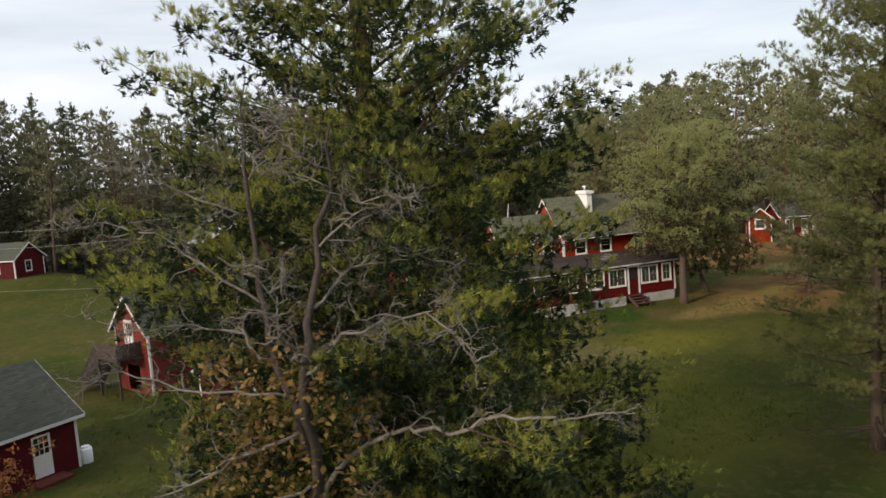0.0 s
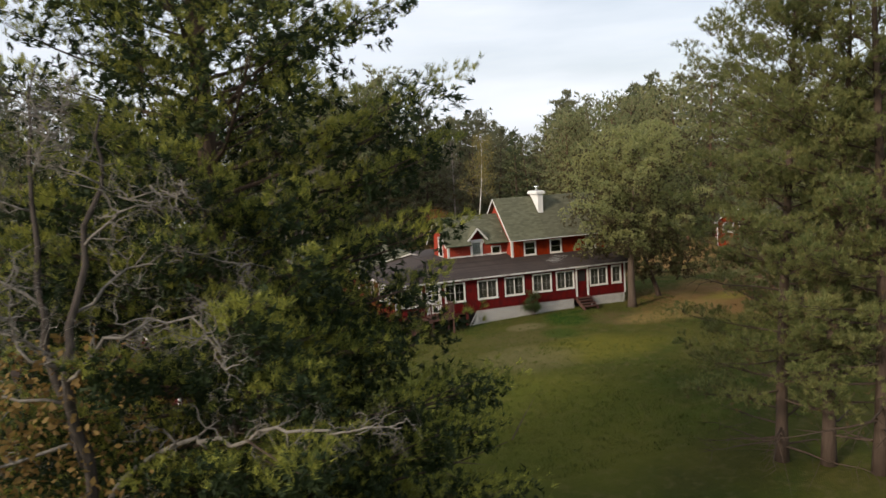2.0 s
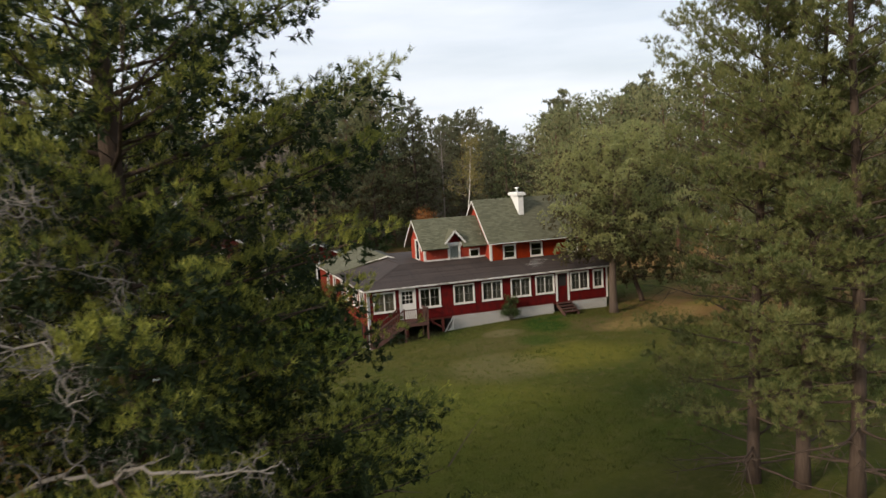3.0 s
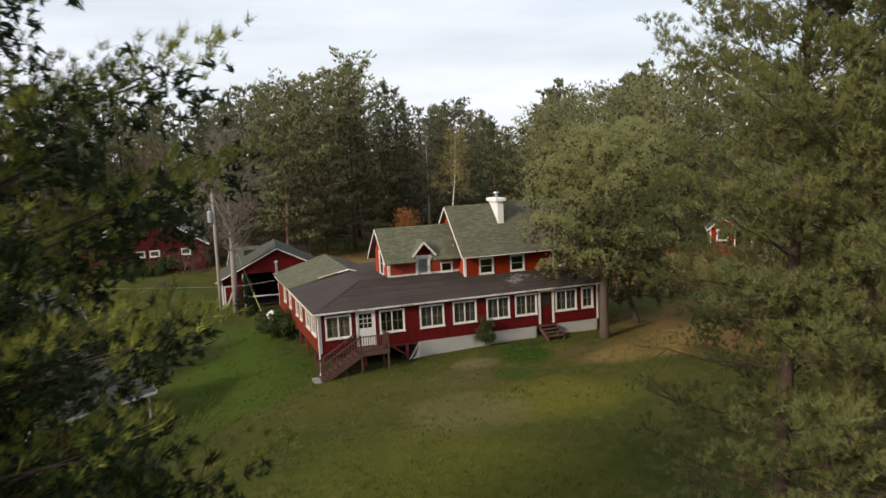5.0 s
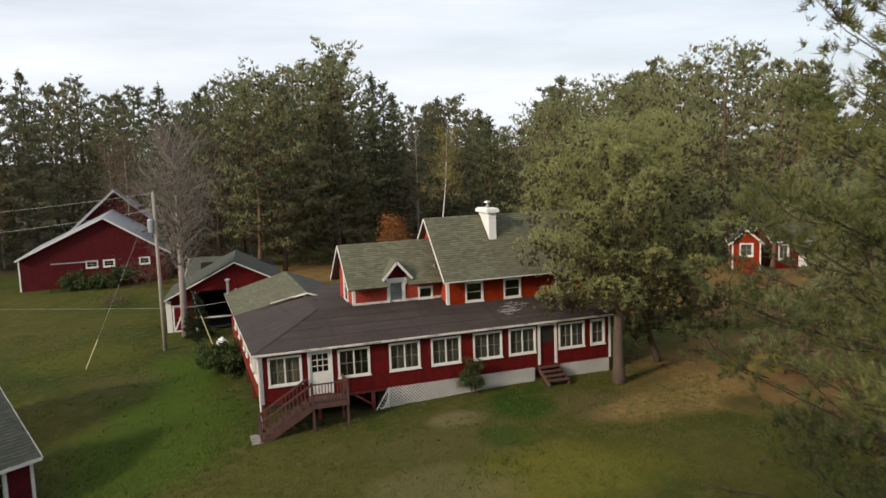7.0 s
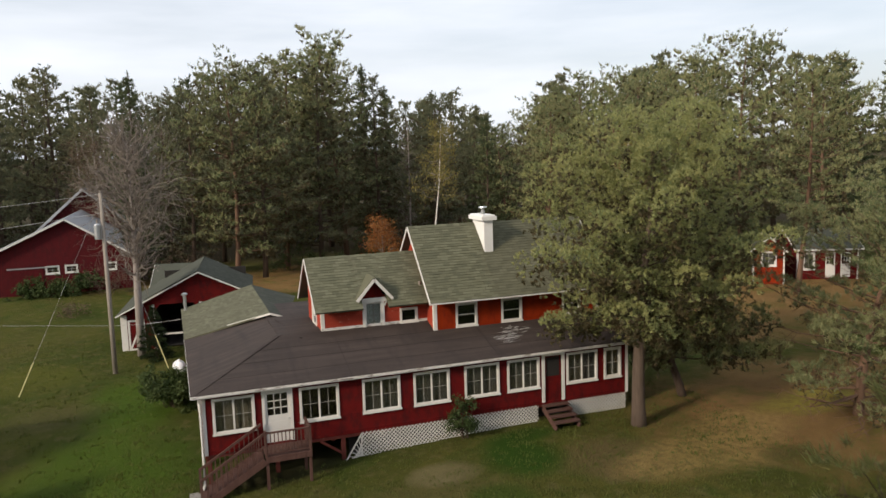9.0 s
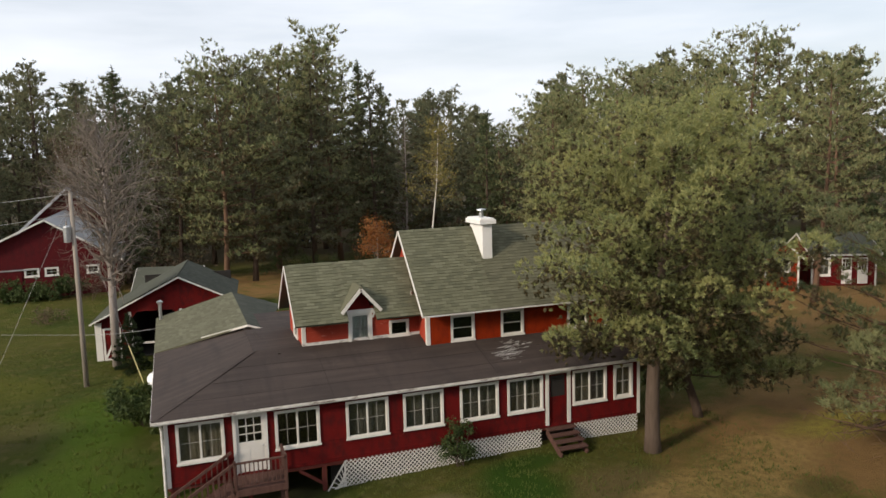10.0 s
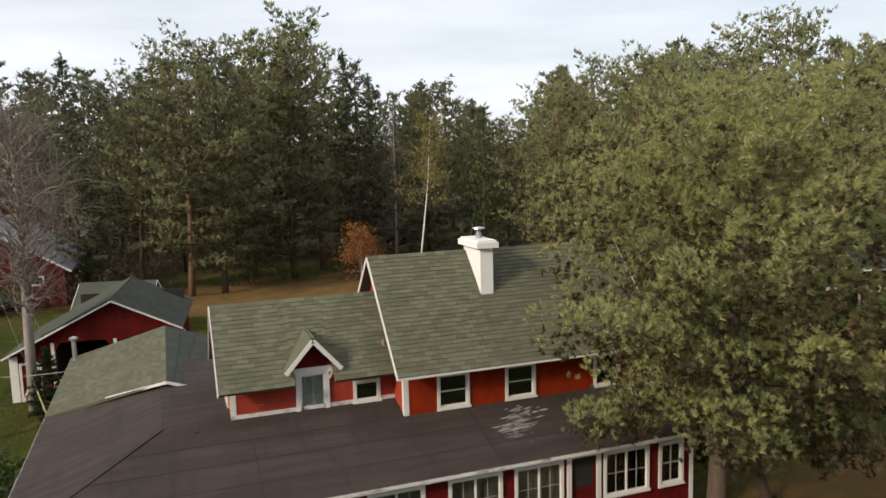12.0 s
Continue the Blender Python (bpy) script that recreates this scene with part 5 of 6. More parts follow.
# red cabins past the right-hand pines
cabin_e = gable_house("red_cabin", pose(45.6, 19.5, 0.9, 0, 0, 54), 3.2, 2.4, 2.9, 1.05, "tall narrow orange-red cabin with white window trim", "cabin", wall=RED_UPPER, left=((0.65, 1.75, 1.55, 2.7),), shingles=False)
window(cabin_e, pose(-0.03, 1.8, 1.5, 0, 0, -90), 1.2, 1.25, "light", 0.12)
cf = pose(48.0, 20.6, 0.9, 0, 0, -22)
cabin_f = gable_house("porch_cabin", cf, 5.0, 4.6, 2.75, 1.3, "low dark red cabin with white doors and windows", "cabin", wall=RED_PORCH, front=((0.5, 1.4, 0.9, 2.3), (2.3, 3.1, 0.2, 2.3), (3.55, 4.35, 0.2, 2.3)), right=((1.2, 2.2, 0.9, 2.0),), shingles=False)
window(cabin_f, pose(0.45, -0.03, 0.85), 1.0, 1.5, "light", 0.12)
window(cabin_f, pose(5.03, 1.15, 0.85, 0, 0, 90), 1.1, 1.2, "light", 0.12)
for x in (2.3, 3.55):
    panel_door(cabin_f, pose(x, -0.02, 0.2), 0.8, 2.1, WHITE)

# ---------------------------------------------------------------- utility pole, wires, tank, cars
up_ = thing("utility_pole", pose(-4.69, 19.94, -0.25), "weathered wooden utility pole with a transformer", "utility pole")
mb = MB()
mb.tube([(0, 0, -0.4), (0, 0, 5), (0, 0, 10.9)], [0.15, 0.13, 0.10], 10)
part("pole", mb, POLE_WOOD, up_, smooth=True)
mb = MB()
mb.lathe([(0.05, 0), (0.19, 0.04), (0.19, 0.85), (0.15, 0.92), (0.05, 0.95)], 14, (-0.30, -0.12, 8.2))
part("transformer", mb, STEEL, up_, "grey pole transformer")
mb = MB()
mb.lathe([(0.03, 0), (0.05, 0.06), (0.03, 0.12), (0.05, 0.18), (0.02, 0.24)], 8, (-0.30, -0.12, 9.15))
mb.lathe([(0.03, 0), (0.05, 0.06), (0.03, 0.16)], 8, (0, 0, 10.9))
part("insulator", mb, POLE_WOOD, up_)


def wire(name, a, b, sag, r=0.012, label="overhead wire", mat=WIRE):
    mb = MB()
    a, b = Vector(a), Vector(b)
    pts = [a.lerp(b, i / 14) - Vector((0, 0, sag * 4 * (i / 14) * (1 - i / 14))) for i in range(15)]
    mb.tube(pts, [r] * 15, 5)
    ob = new(name, mb.mesh(name, mat))
    tagged(ob, label, "cable")


wire("power_line", (-4.69, 19.9, 10.6), (-40, 33, 9.6), 0.8, 0.012, "overhead power line running to the pole")
wire("power_line", (-4.69, 19.9, 9.5), (-40, 33, 8.1), 1.0, 0.012, "overhead power line running to the pole")
wire("service_cable", (-4.69, 19.9, 2.77), (-40, 33, 4.1), 0.1, 0.008, "low service cable strung over the lawn")
wire("service_cable", (-4.69, 19.9, 2.77), (-0.4, 17.3, 3.3), 0.1, 0.010, "low service cable running to the house")
for foot in ((-1.54, 17.5, 0.0), (-9.62, 17.0, -0.65)):
    head = Vector((-4.69, 19.9, 10.3))
    wire("guy_wire", head, foot, 0.0, 0.006, "thin guy wire from the pole to the ground")
    foot = Vector(foot)
    along = (head - foot).normalized()
    mb = MB()
    mb.tube([foot - along * 0.1, foot + along * 2.5], [0.028, 0.028], 8)
    ob = new("guy_guard", mb.mesh("guy_guard", YELLOW))
    tagged(ob, "yellow plastic guy wire guard planted in the lawn", "marker")
lp = thing("propane_tank", pose(-1.05, 17.0, ground_z(-1.05, 17.0), 0, 0, 5), "white propane tank beside the house wall", "tank")
mb = MB()
mb.tube([(0, -0.62, 0.62), (0, -0.52, 0.62), (0, -0.40, 0.62), (0, 0.40, 0.62), (0, 0.52, 0.62), (0, 0.62, 0.62)], [0.10, 0.26, 0.36, 0.36, 0.26, 0.10], 16)
part("body", mb, TANK, lp, smooth=True)
mb = MB()
mb.lathe([(0.10, 0.95), (0.10, 1.08), (0.06, 1.10)], 10)
part("valve_cover", mb, TANK, lp)
for y in (-0.35, 0.35):
    mb = MB()
    mb.box(-0.25, 0.25, y - 0.04, y + 0.04, -0.1, 0.32)
    part("foot", mb, STEEL, lp)


def car(m, label):
    c = thing("parked_car", m, label, "car")
    body = MB()
    prof = [(-2.2, 0.45), (-2.25, 0.85), (-1.5, 1.0), (-0.9, 1.5), (0.9, 1.52), (1.6, 1.05), (2.2, 0.95), (2.2, 0.45)]
    for s0, s1 in ((-0.88, 0.88),):
        body.add([(x, s0, z) for x, z in prof] + [(x, s1, z) for x, z in prof], [tuple(range(8))[::-1], tuple(range(8, 16))] + [(i, (i + 1) % 8, (i + 1) % 8 + 8, i + 8) for i in range(8)])
    part("body", body, DARK_CAR, c)
    for s in (-0.885, 0.885):
        g = MB()
        g.add([(-1.25, s, 1.05), (1.3, s, 1.08), (0.8, s, 1.45), (-0.8, s, 1.43)], [(0, 1, 2, 3)])
        part("side_window", g, GLASS, c)
    for x in (-1.4, 1.4):
        for s in (-0.8, 0.8):
            w = MB()
            w.tube([(x, s - 0.1, 0.33), (x, s + 0.1, 0.33)], [0.33, 0.33], 16)
            wh_ = part("wheel", w, RUBBER, c)
            r = MB()
            r.tube([(x, s - 0.106, 0.33), (x, s + 0.106, 0.33)], [0.19, 0.19], 12)
            part("rim", r, STEEL, wh_)
    return c


car(pose(17.5, 84, ground_z(17.5, 84), 0, 0, 20), "dark parked car under the trees")
car(pose(32.6, 80, ground_z(32.6, 80), 0, 0, 10), "dark parked car at the wood's edge")

# ---------------------------------------------------------------- trees


def unit(v):
    return v / (np.linalg.norm(v, axis=-1, keepdims=True) + 1e-9)


def needles(name, P, D, size, n, width, mat, rng, fan=0.6):
    """Puffs of needles: n blades that fan out from each point of P round its direction in D, their faces turned outwards."""
    P, D = np.repeat(np.asarray(P), n, 0), np.repeat(unit(np.asarray(D)), n, 0)
    m = len(P)
    d = unit(D + rng.normal(0, fan, (m, 3)))
    side = unit(np.cross(d, D + rng.normal(0, 0.45, (m, 3))))
    L = size * rng.uniform(0.6, 1.15, (m, 1))
    W = width * rng.uniform(0.7, 1.3, (m, 1)) * 0.5
    o = P + rng.normal(0, size * 0.16, (m, 3)) - D * size * 0.25
    tri = np.stack([o - side * W, o + side * W, o + d * L], 1)
    return soup(name, tri.reshape(-1, 3), mat)


def profile(shape, u):
    """Length of the limbs and their tilt at the part u of the crown's height."""
    if shape == "pine":        # broad and rounded
        return (0.74 + 0.65 * u if u < 0.4 else math.sqrt(max(0.02, 1 - ((u - 0.4) / 0.61) ** 2.2))), -0.10 + 0.75 * u
    if shape == "white":       # long level boughs, slowly shorter
        return ((1.0 - u) ** 0.74 + 0.07) * (0.72 + 0.28 * min(1.0, u / 0.33)), -0.12 + 0.75 * u
    if shape == "cone":
        return (1.0 - u) ** 0.75 + 0.07, -0.06 + 0.6 * u
    return (1.0 - u) ** 0.92 + 0.04, -0.30 + 0.5 * u      # spruce


def evergreen(H, R, base, seed, limbs, lobe, puffs, size, blades, width, mat, shape="pine", trunk_r=0.22, bark=BARK, bend=0.3, bare=0, dead=0.0, skew=(0.0, 0.0), spread=0.9, far=False,
              flat=0.5, long=1.0, lift=0.6, lead=0.35, fan=0.6, inner=0, old=None, knob=1.0, step=1.05, limb_r=1.0, reach_in=0.72, lump=0.5, twigs=5, fill=1.6, lean=(0.0, 0.0), comb=0.7, core=0.35, clip=1.3, fine=6):
    """Meshes of one evergreen: trunk, limbs, crown, inner needles. Each limb carries lobes of needle puffs. R: crown radius, base: height of the lowest live limbs, bare: dead limbs
    below them, skew: how much farther the crown reaches towards a direction, lobe: a lobe's radius, flat and long: its height and length by that radius."""
    rng = np.random.default_rng(seed)
    tr, br = MB(), MB()
    ph = rng.uniform(0, 6.28)
    up = np.array([0.0, 0.0, 1.0])
    wob = lambda z: np.array([bend * (math.sin(z / H * 3.1 + ph) - math.sin(ph)), bend * (math.cos(z / H * 2.3 + ph) - math.cos(ph)), 0.0]) + np.array([lean[0], lean[1], 0.0]) * (max(0.0, z) / H) ** 1.3
    zs = np.linspace(-0.35, H * 0.985, 7 if far else 12)
    tr.tube([tuple(np.array([0, 0, z]) + wob(max(z, 0))) for z in zs], [trunk_r * (1.25 if z < 0.2 else 1.0) * max(0.03, (1 - max(z, 0) / H)) ** 0.75 for z in zs], 6 if far else 10)
    P, D, Q = [], [], []
    for i in range(-bare, limbs):
        if i < 0:
            u, z = 0.0, base * rng.uniform(0.3, 1.0)
        else:
            u = ((i + rng.uniform(0, 1)) / limbs) ** spread
            z = base + (H * 0.96 - base) * u
        az = i * 2.39996 + rng.normal(0, 0.3)
        prof, tilt = profile(shape, u)
        lump_at = 1.0 + knob * (0.14 * math.sin(az * 2 + ph + z * 0.7) + 0.12 * math.sin(az * 3 - z * 1.3) + 0.08 * math.sin(z * 2.9 + ph))
        ln = R * prof * lump_at * rng.uniform(0.78, 1.10) * (1 + skew[0] * math.cos(az - skew[1]))
        ln = min(ln, R * clip)
        d0 = np.array([math.cos(az) * math.cos(tilt), math.sin(az) * math.cos(tilt), math.sin(tilt)])
        sidev = np.array([-math.sin(az), math.cos(az), 0.0])
        curl, sw = rng.uniform(0.04, 0.24) * ln, rng.normal(0, 0.12) * ln
        o = np.array([0, 0, z]) + wob(z)
        at = lambda s: o + d0 * ln * s + up * (curl * s * s) + sidev * (sw * s * s)
        r0 = limb_r * trunk_r * 0.30 * max(0.12, (1 - z / H)) ** 0.6
        if far:
            br.tube([tuple(at(s)) for s in (0, 0.5, 0.95)], [r0, r0 * 0.6, r0 * 0.12], 3, False)
        else:
            br.tube([tuple(at(s) + rng.normal(0, 0.025 * ln * s, 3) * (s < 0.9)) for s in (0, 0.25, 0.5, 0.75, 0.97)], [r0, r0 * 0.75, r0 * 0.5, r0 * 0.28, r0 * 0.1], 5, False)
        if i < 0 or rng.uniform() < dead:
            for k in range(8):
                p = at(rng.uniform(0.25, 1.0))
                q = p + (d0 * 0.5 + sidev * rng.normal(0, 0.8) + up * rng.normal(-0.05, 0.4)) * ln * 0.24
                br.tube([tuple(p), tuple((p + q) / 2 + rng.normal(0, 0.04, 3)), tuple(q)], [r0 * 0.28, r0 * 0.18, r0 * 0.06], 3, False)
            continue
        n = max(1, int(ln / (lobe * step) + rng.uniform(0.2, 0.9)))
        for k in range(n):
            s = 1.0 - reach_in * (k + rng.uniform(0.0, 0.7) * (k > 0)) / n
            sd = 0.0 if k == 0 else (1 if k % 2 else -1) * rng.uniform(0.10, 0.42) * ln * (1.15 - s) + rng.normal(0, 0.15)
            c = at(s) + sidev * sd + up * rng.normal(0.05, 0.18) * lobe
            out = unit(d0 + sidev * (0.9 * sd / (ln * (1.3 - s) + 0.3)) + up * 0.15)
            across = unit(np.cross(up, out))
            top = np.cross(out, across)
            root = at(max(0.1, s - 0.25))
            if twigs:
                br.tube([tuple(root), tuple((root + c) / 2 + rng.normal(0, 0.05, 3)), tuple(c)], [r0 * 0.36, r0 * 0.24, r0 * 0.10], 3, False)
            r = lobe * rng.uniform(0.70, 1.25) * (0.72 + 0.28 * min(1.0, ln / R))
            v = unit(rng.normal(0, 1, (puffs, 3)))
            v[:, 2] = np.where(v[:, 2] < -0.35, -v[:, 2], v[:, 2])
            rad = rng.uniform(lump, 1.05, (puffs, 1)) * r
            p = c + (np.outer(v[:, 0] * long, out) + np.outer(v[:, 1], across) + np.outer(v[:, 2] * flat, top)) * rad
            P.append(p)
            D.append((np.outer(v[:, 0], out) + np.outer(v[:, 1], across) + np.outer(v[:, 2], top)) * comb + up * lift + out * lead)
            for j in range(twigs if not far else 0):
                q = p[rng.integers(puffs)]
                br.tube([tuple(c + (root - c) * 0.15), tuple(c * 0.45 + q * 0.55 + rng.normal(0, 0.03, 3)), tuple(q)], [r0 * 0.12 + 0.004, r0 * 0.08 + 0.003, 0.003], 3, False)
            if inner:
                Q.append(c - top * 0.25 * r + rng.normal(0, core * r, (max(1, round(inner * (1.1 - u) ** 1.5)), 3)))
    tip = np.array([0, 0, H * 0.96]) + wob(H * 0.96)
    lead_n = 6 if far else 12
    P.append(tip + rng.normal(0, 1, (lead_n, 3)) * np.array([0.10, 0.10, 0.022 * H]))
    D.append(np.tile(up, (lead_n, 1)) + rng.normal(0, 0.3, (lead_n, 3)))
    P, D = np.concatenate(P), np.concatenate(D)
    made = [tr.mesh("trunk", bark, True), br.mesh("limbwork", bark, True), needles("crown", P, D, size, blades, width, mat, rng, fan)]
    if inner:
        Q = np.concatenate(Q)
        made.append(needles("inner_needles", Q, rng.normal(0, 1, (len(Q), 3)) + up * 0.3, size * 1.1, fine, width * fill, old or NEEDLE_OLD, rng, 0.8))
    return made


def plant(name, meshes, m, label, category="tree", group="", names=("trunk", "limbwork", "crown", "inner_needles")):
    t = thing(name, m, label, category, group)
    for nm, me in zip(names, meshes):
        p = part(nm, me, None, t)
        if nm != "trunk":
            p["kind"] = "stuff"
    return t


def spot(x, y, turn=0.0, s=1.0, sz=None, sink=0.05):
    return pose(x, y, ground_z(x, y) - sink, 0, 0, turn) @ Matrix.Diagonal((s, s, sz or s, 1))


# the big white pine by the flight path; near-black inner needles stand for crown shade
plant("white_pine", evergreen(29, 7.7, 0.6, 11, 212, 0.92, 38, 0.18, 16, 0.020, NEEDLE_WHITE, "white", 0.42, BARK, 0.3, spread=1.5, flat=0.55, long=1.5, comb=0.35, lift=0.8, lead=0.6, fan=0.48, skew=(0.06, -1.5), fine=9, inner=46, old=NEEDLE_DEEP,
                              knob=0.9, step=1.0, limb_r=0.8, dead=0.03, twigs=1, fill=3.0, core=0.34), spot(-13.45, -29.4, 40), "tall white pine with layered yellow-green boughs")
# unseen spruces added west of the lawn to shade it and the white pine
SHADE_SPRUCES = ((-33.0, -38.0, 17, 10), (-36.0, -34.5, 16, 80), (-32.0, -42.5, 16, 200), (-37.5, -40.0, 18, 300), (-37.5, -28.5, 17, 40), (-38.5, -23.0, 16, 130), (-37.5, -17.5, 17, 220), (-39.0, -12.0, 16, 310), (-38.0, -6.5, 17, 70), (-39.5, -1.0, 16, 160), (-38.5, 4.5, 17, 250))
# pines at the lawn's right edge
EDGE = "pines at the lawn's edge"
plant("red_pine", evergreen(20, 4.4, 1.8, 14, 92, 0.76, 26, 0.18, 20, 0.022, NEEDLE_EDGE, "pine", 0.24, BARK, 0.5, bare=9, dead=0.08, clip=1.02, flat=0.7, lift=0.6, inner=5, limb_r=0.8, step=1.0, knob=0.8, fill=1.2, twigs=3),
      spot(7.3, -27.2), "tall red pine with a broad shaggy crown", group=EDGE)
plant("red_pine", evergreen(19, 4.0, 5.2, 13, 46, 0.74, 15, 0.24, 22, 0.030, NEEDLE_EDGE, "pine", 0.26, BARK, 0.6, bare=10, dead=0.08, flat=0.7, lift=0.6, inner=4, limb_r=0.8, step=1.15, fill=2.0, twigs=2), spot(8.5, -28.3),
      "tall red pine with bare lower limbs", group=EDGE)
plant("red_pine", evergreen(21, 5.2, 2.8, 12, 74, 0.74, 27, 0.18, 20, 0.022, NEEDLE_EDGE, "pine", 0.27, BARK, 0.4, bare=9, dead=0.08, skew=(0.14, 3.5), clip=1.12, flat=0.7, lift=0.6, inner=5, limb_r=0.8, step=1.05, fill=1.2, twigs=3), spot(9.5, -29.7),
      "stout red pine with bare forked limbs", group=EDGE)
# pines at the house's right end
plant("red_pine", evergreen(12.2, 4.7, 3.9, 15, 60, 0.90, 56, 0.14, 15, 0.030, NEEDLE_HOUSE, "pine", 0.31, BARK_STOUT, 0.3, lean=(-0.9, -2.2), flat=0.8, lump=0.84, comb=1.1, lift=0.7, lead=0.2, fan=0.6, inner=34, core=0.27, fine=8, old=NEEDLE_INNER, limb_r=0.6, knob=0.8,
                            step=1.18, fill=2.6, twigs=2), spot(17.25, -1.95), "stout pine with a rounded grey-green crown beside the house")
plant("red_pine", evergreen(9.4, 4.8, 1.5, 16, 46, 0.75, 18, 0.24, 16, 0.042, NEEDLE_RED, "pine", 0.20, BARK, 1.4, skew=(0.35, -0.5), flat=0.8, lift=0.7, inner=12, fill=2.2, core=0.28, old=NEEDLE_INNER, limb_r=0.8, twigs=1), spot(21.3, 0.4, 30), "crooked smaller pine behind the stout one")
plant("red_pine", evergreen(8.4, 4.8, 1.2, 17, 44, 0.62, 13, 0.22, 14, 0.034, NEEDLE_RED, "pine", 0.22, BARK_RED, 0.8, bare=14, dead=0.42, skew=(0.2, 3.1), flat=0.8, lift=0.7, inner=4, twigs=1), spot(26.2, -5.0, 0),
      "ragged pine with bare rusty limbs and thin foliage")
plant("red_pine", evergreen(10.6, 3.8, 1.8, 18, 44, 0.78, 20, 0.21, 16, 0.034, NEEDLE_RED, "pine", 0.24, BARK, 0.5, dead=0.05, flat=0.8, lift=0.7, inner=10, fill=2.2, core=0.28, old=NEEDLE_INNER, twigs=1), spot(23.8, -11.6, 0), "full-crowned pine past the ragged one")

# forest: a few grown shapes, set out by hand in front and scattered behind
KINDS = {
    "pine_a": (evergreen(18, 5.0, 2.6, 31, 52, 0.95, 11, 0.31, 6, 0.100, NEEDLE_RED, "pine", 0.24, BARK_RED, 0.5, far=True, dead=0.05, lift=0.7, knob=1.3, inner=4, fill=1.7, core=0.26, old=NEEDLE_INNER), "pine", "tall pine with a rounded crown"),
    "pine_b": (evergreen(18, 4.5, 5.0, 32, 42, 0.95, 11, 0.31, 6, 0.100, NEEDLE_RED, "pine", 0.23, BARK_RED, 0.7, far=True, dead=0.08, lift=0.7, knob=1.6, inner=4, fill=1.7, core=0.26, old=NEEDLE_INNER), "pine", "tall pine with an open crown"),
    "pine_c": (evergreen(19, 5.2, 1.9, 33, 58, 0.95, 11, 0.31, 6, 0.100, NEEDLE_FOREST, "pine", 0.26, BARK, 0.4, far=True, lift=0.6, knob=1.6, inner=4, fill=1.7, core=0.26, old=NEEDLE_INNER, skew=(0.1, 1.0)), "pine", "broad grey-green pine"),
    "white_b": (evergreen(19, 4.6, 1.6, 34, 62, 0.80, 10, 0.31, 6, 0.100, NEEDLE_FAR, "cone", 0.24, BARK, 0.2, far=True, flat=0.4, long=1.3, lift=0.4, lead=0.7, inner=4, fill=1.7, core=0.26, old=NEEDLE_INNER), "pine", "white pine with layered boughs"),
    "spruce": (evergreen(20, 2.9, 0.5, 35, 90, 0.55, 8, 0.34, 7, 0.095, NEEDLE_DARK, "spruce", 0.22, BARK, 0.1, far=True, flat=0.4, long=1.3, lift=0.1, lead=0.7, knob=0.5), "spruce", "dark pointed spruce"),
    "spruce_b": (evergreen(20, 3.8, 0.5, 36, 84, 0.65, 8, 0.36, 7, 0.10, NEEDLE_FOREST, "spruce", 0.22, BARK, 0.15, far=True, flat=0.4, long=1.3, lift=0.15, lead=0.7, knob=0.7), "spruce", "pointed green spruce"),
    # farther rows
    "deep_pine": (evergreen(18, 5.2, 2.4, 37, 32, 1.1, 8, 0.50, 6, 0.18, NEEDLE_FAR, "cone", 0.25, BARK, 0.4, far=True, lift=0.6, twigs=0), "pine", "pine deep in the wood"),
    "deep_spruce": (evergreen(20, 4.0, 0.5, 38, 46, 0.8, 7, 0.50, 5, 0.18, NEEDLE_DARK, "spruce", 0.22, BARK, 0.1, far=True, flat=0.4, long=1.2, lift=0.1, lead=0.6, twigs=0), "spruce", "spruce deep in the wood"),
}
FIRST = {}
TALL = {"pine_a": 18.2, "pine_b": 18.2, "pine_c": 19.2, "white_b": 19.2, "spruce": 20.2, "spruce_b": 20.2, "deep_pine": 18.2, "deep_spruce": 20.2}


def forest_tree(kind, x, y, h, turn):
    meshes, word, lab = KINDS[kind]
    m = spot(x, y, turn, h / TALL[kind] / (FIRST[kind].scale[0] if kind in FIRST else 1.0))
    if kind not in FIRST:
        FIRST[kind] = plant(word, meshes, m, lab + " in the wood", "tree", "wood behind the houses")
    else:
        copy_thing(FIRST[kind], m)


rng = random.Random(77)
# height of the wood's top over the house's roof, as a slope, by compass bearing from the lawn
BEARING = (-40.0, -31.0, -20.0, -8.9, -7.4, -5.7, -3.8, -2.6, -1.2, 1.4, 4.0, 6.9, 8.8, 11.3, 13.0, 14.7, 16.4, 19.7, 22.0, 23.7, 25.3, 26.5, 28.6, 30.8, 33.2, 35.2, 37.4, 41.1, 44.2, 47.0, 50.0)
SLOPE = (0.150, 0.165, 0.140, 0.128, 0.104, 0.124, 0.118, 0.089, 0.113, 0.142, 0.132, 0.164, 0.145, 0.180, 0.162, 0.102, 0.084, 0.108, 0.085, 0.056, 0.032, 0.068, 0.113, 0.094, 0.121, 0.111, 0.142, 0.138, 0.159, 0.125, 0.122)


def canopy(x, y):
    d = math.hypot(x - 3.5, y + 18.2)
    return min(31.0, 12.2 + d * float(np.interp(math.degrees(math.atan2(x - 3.5, y + 18.2)), BEARING, SLOPE)) - ground_z(x, y))


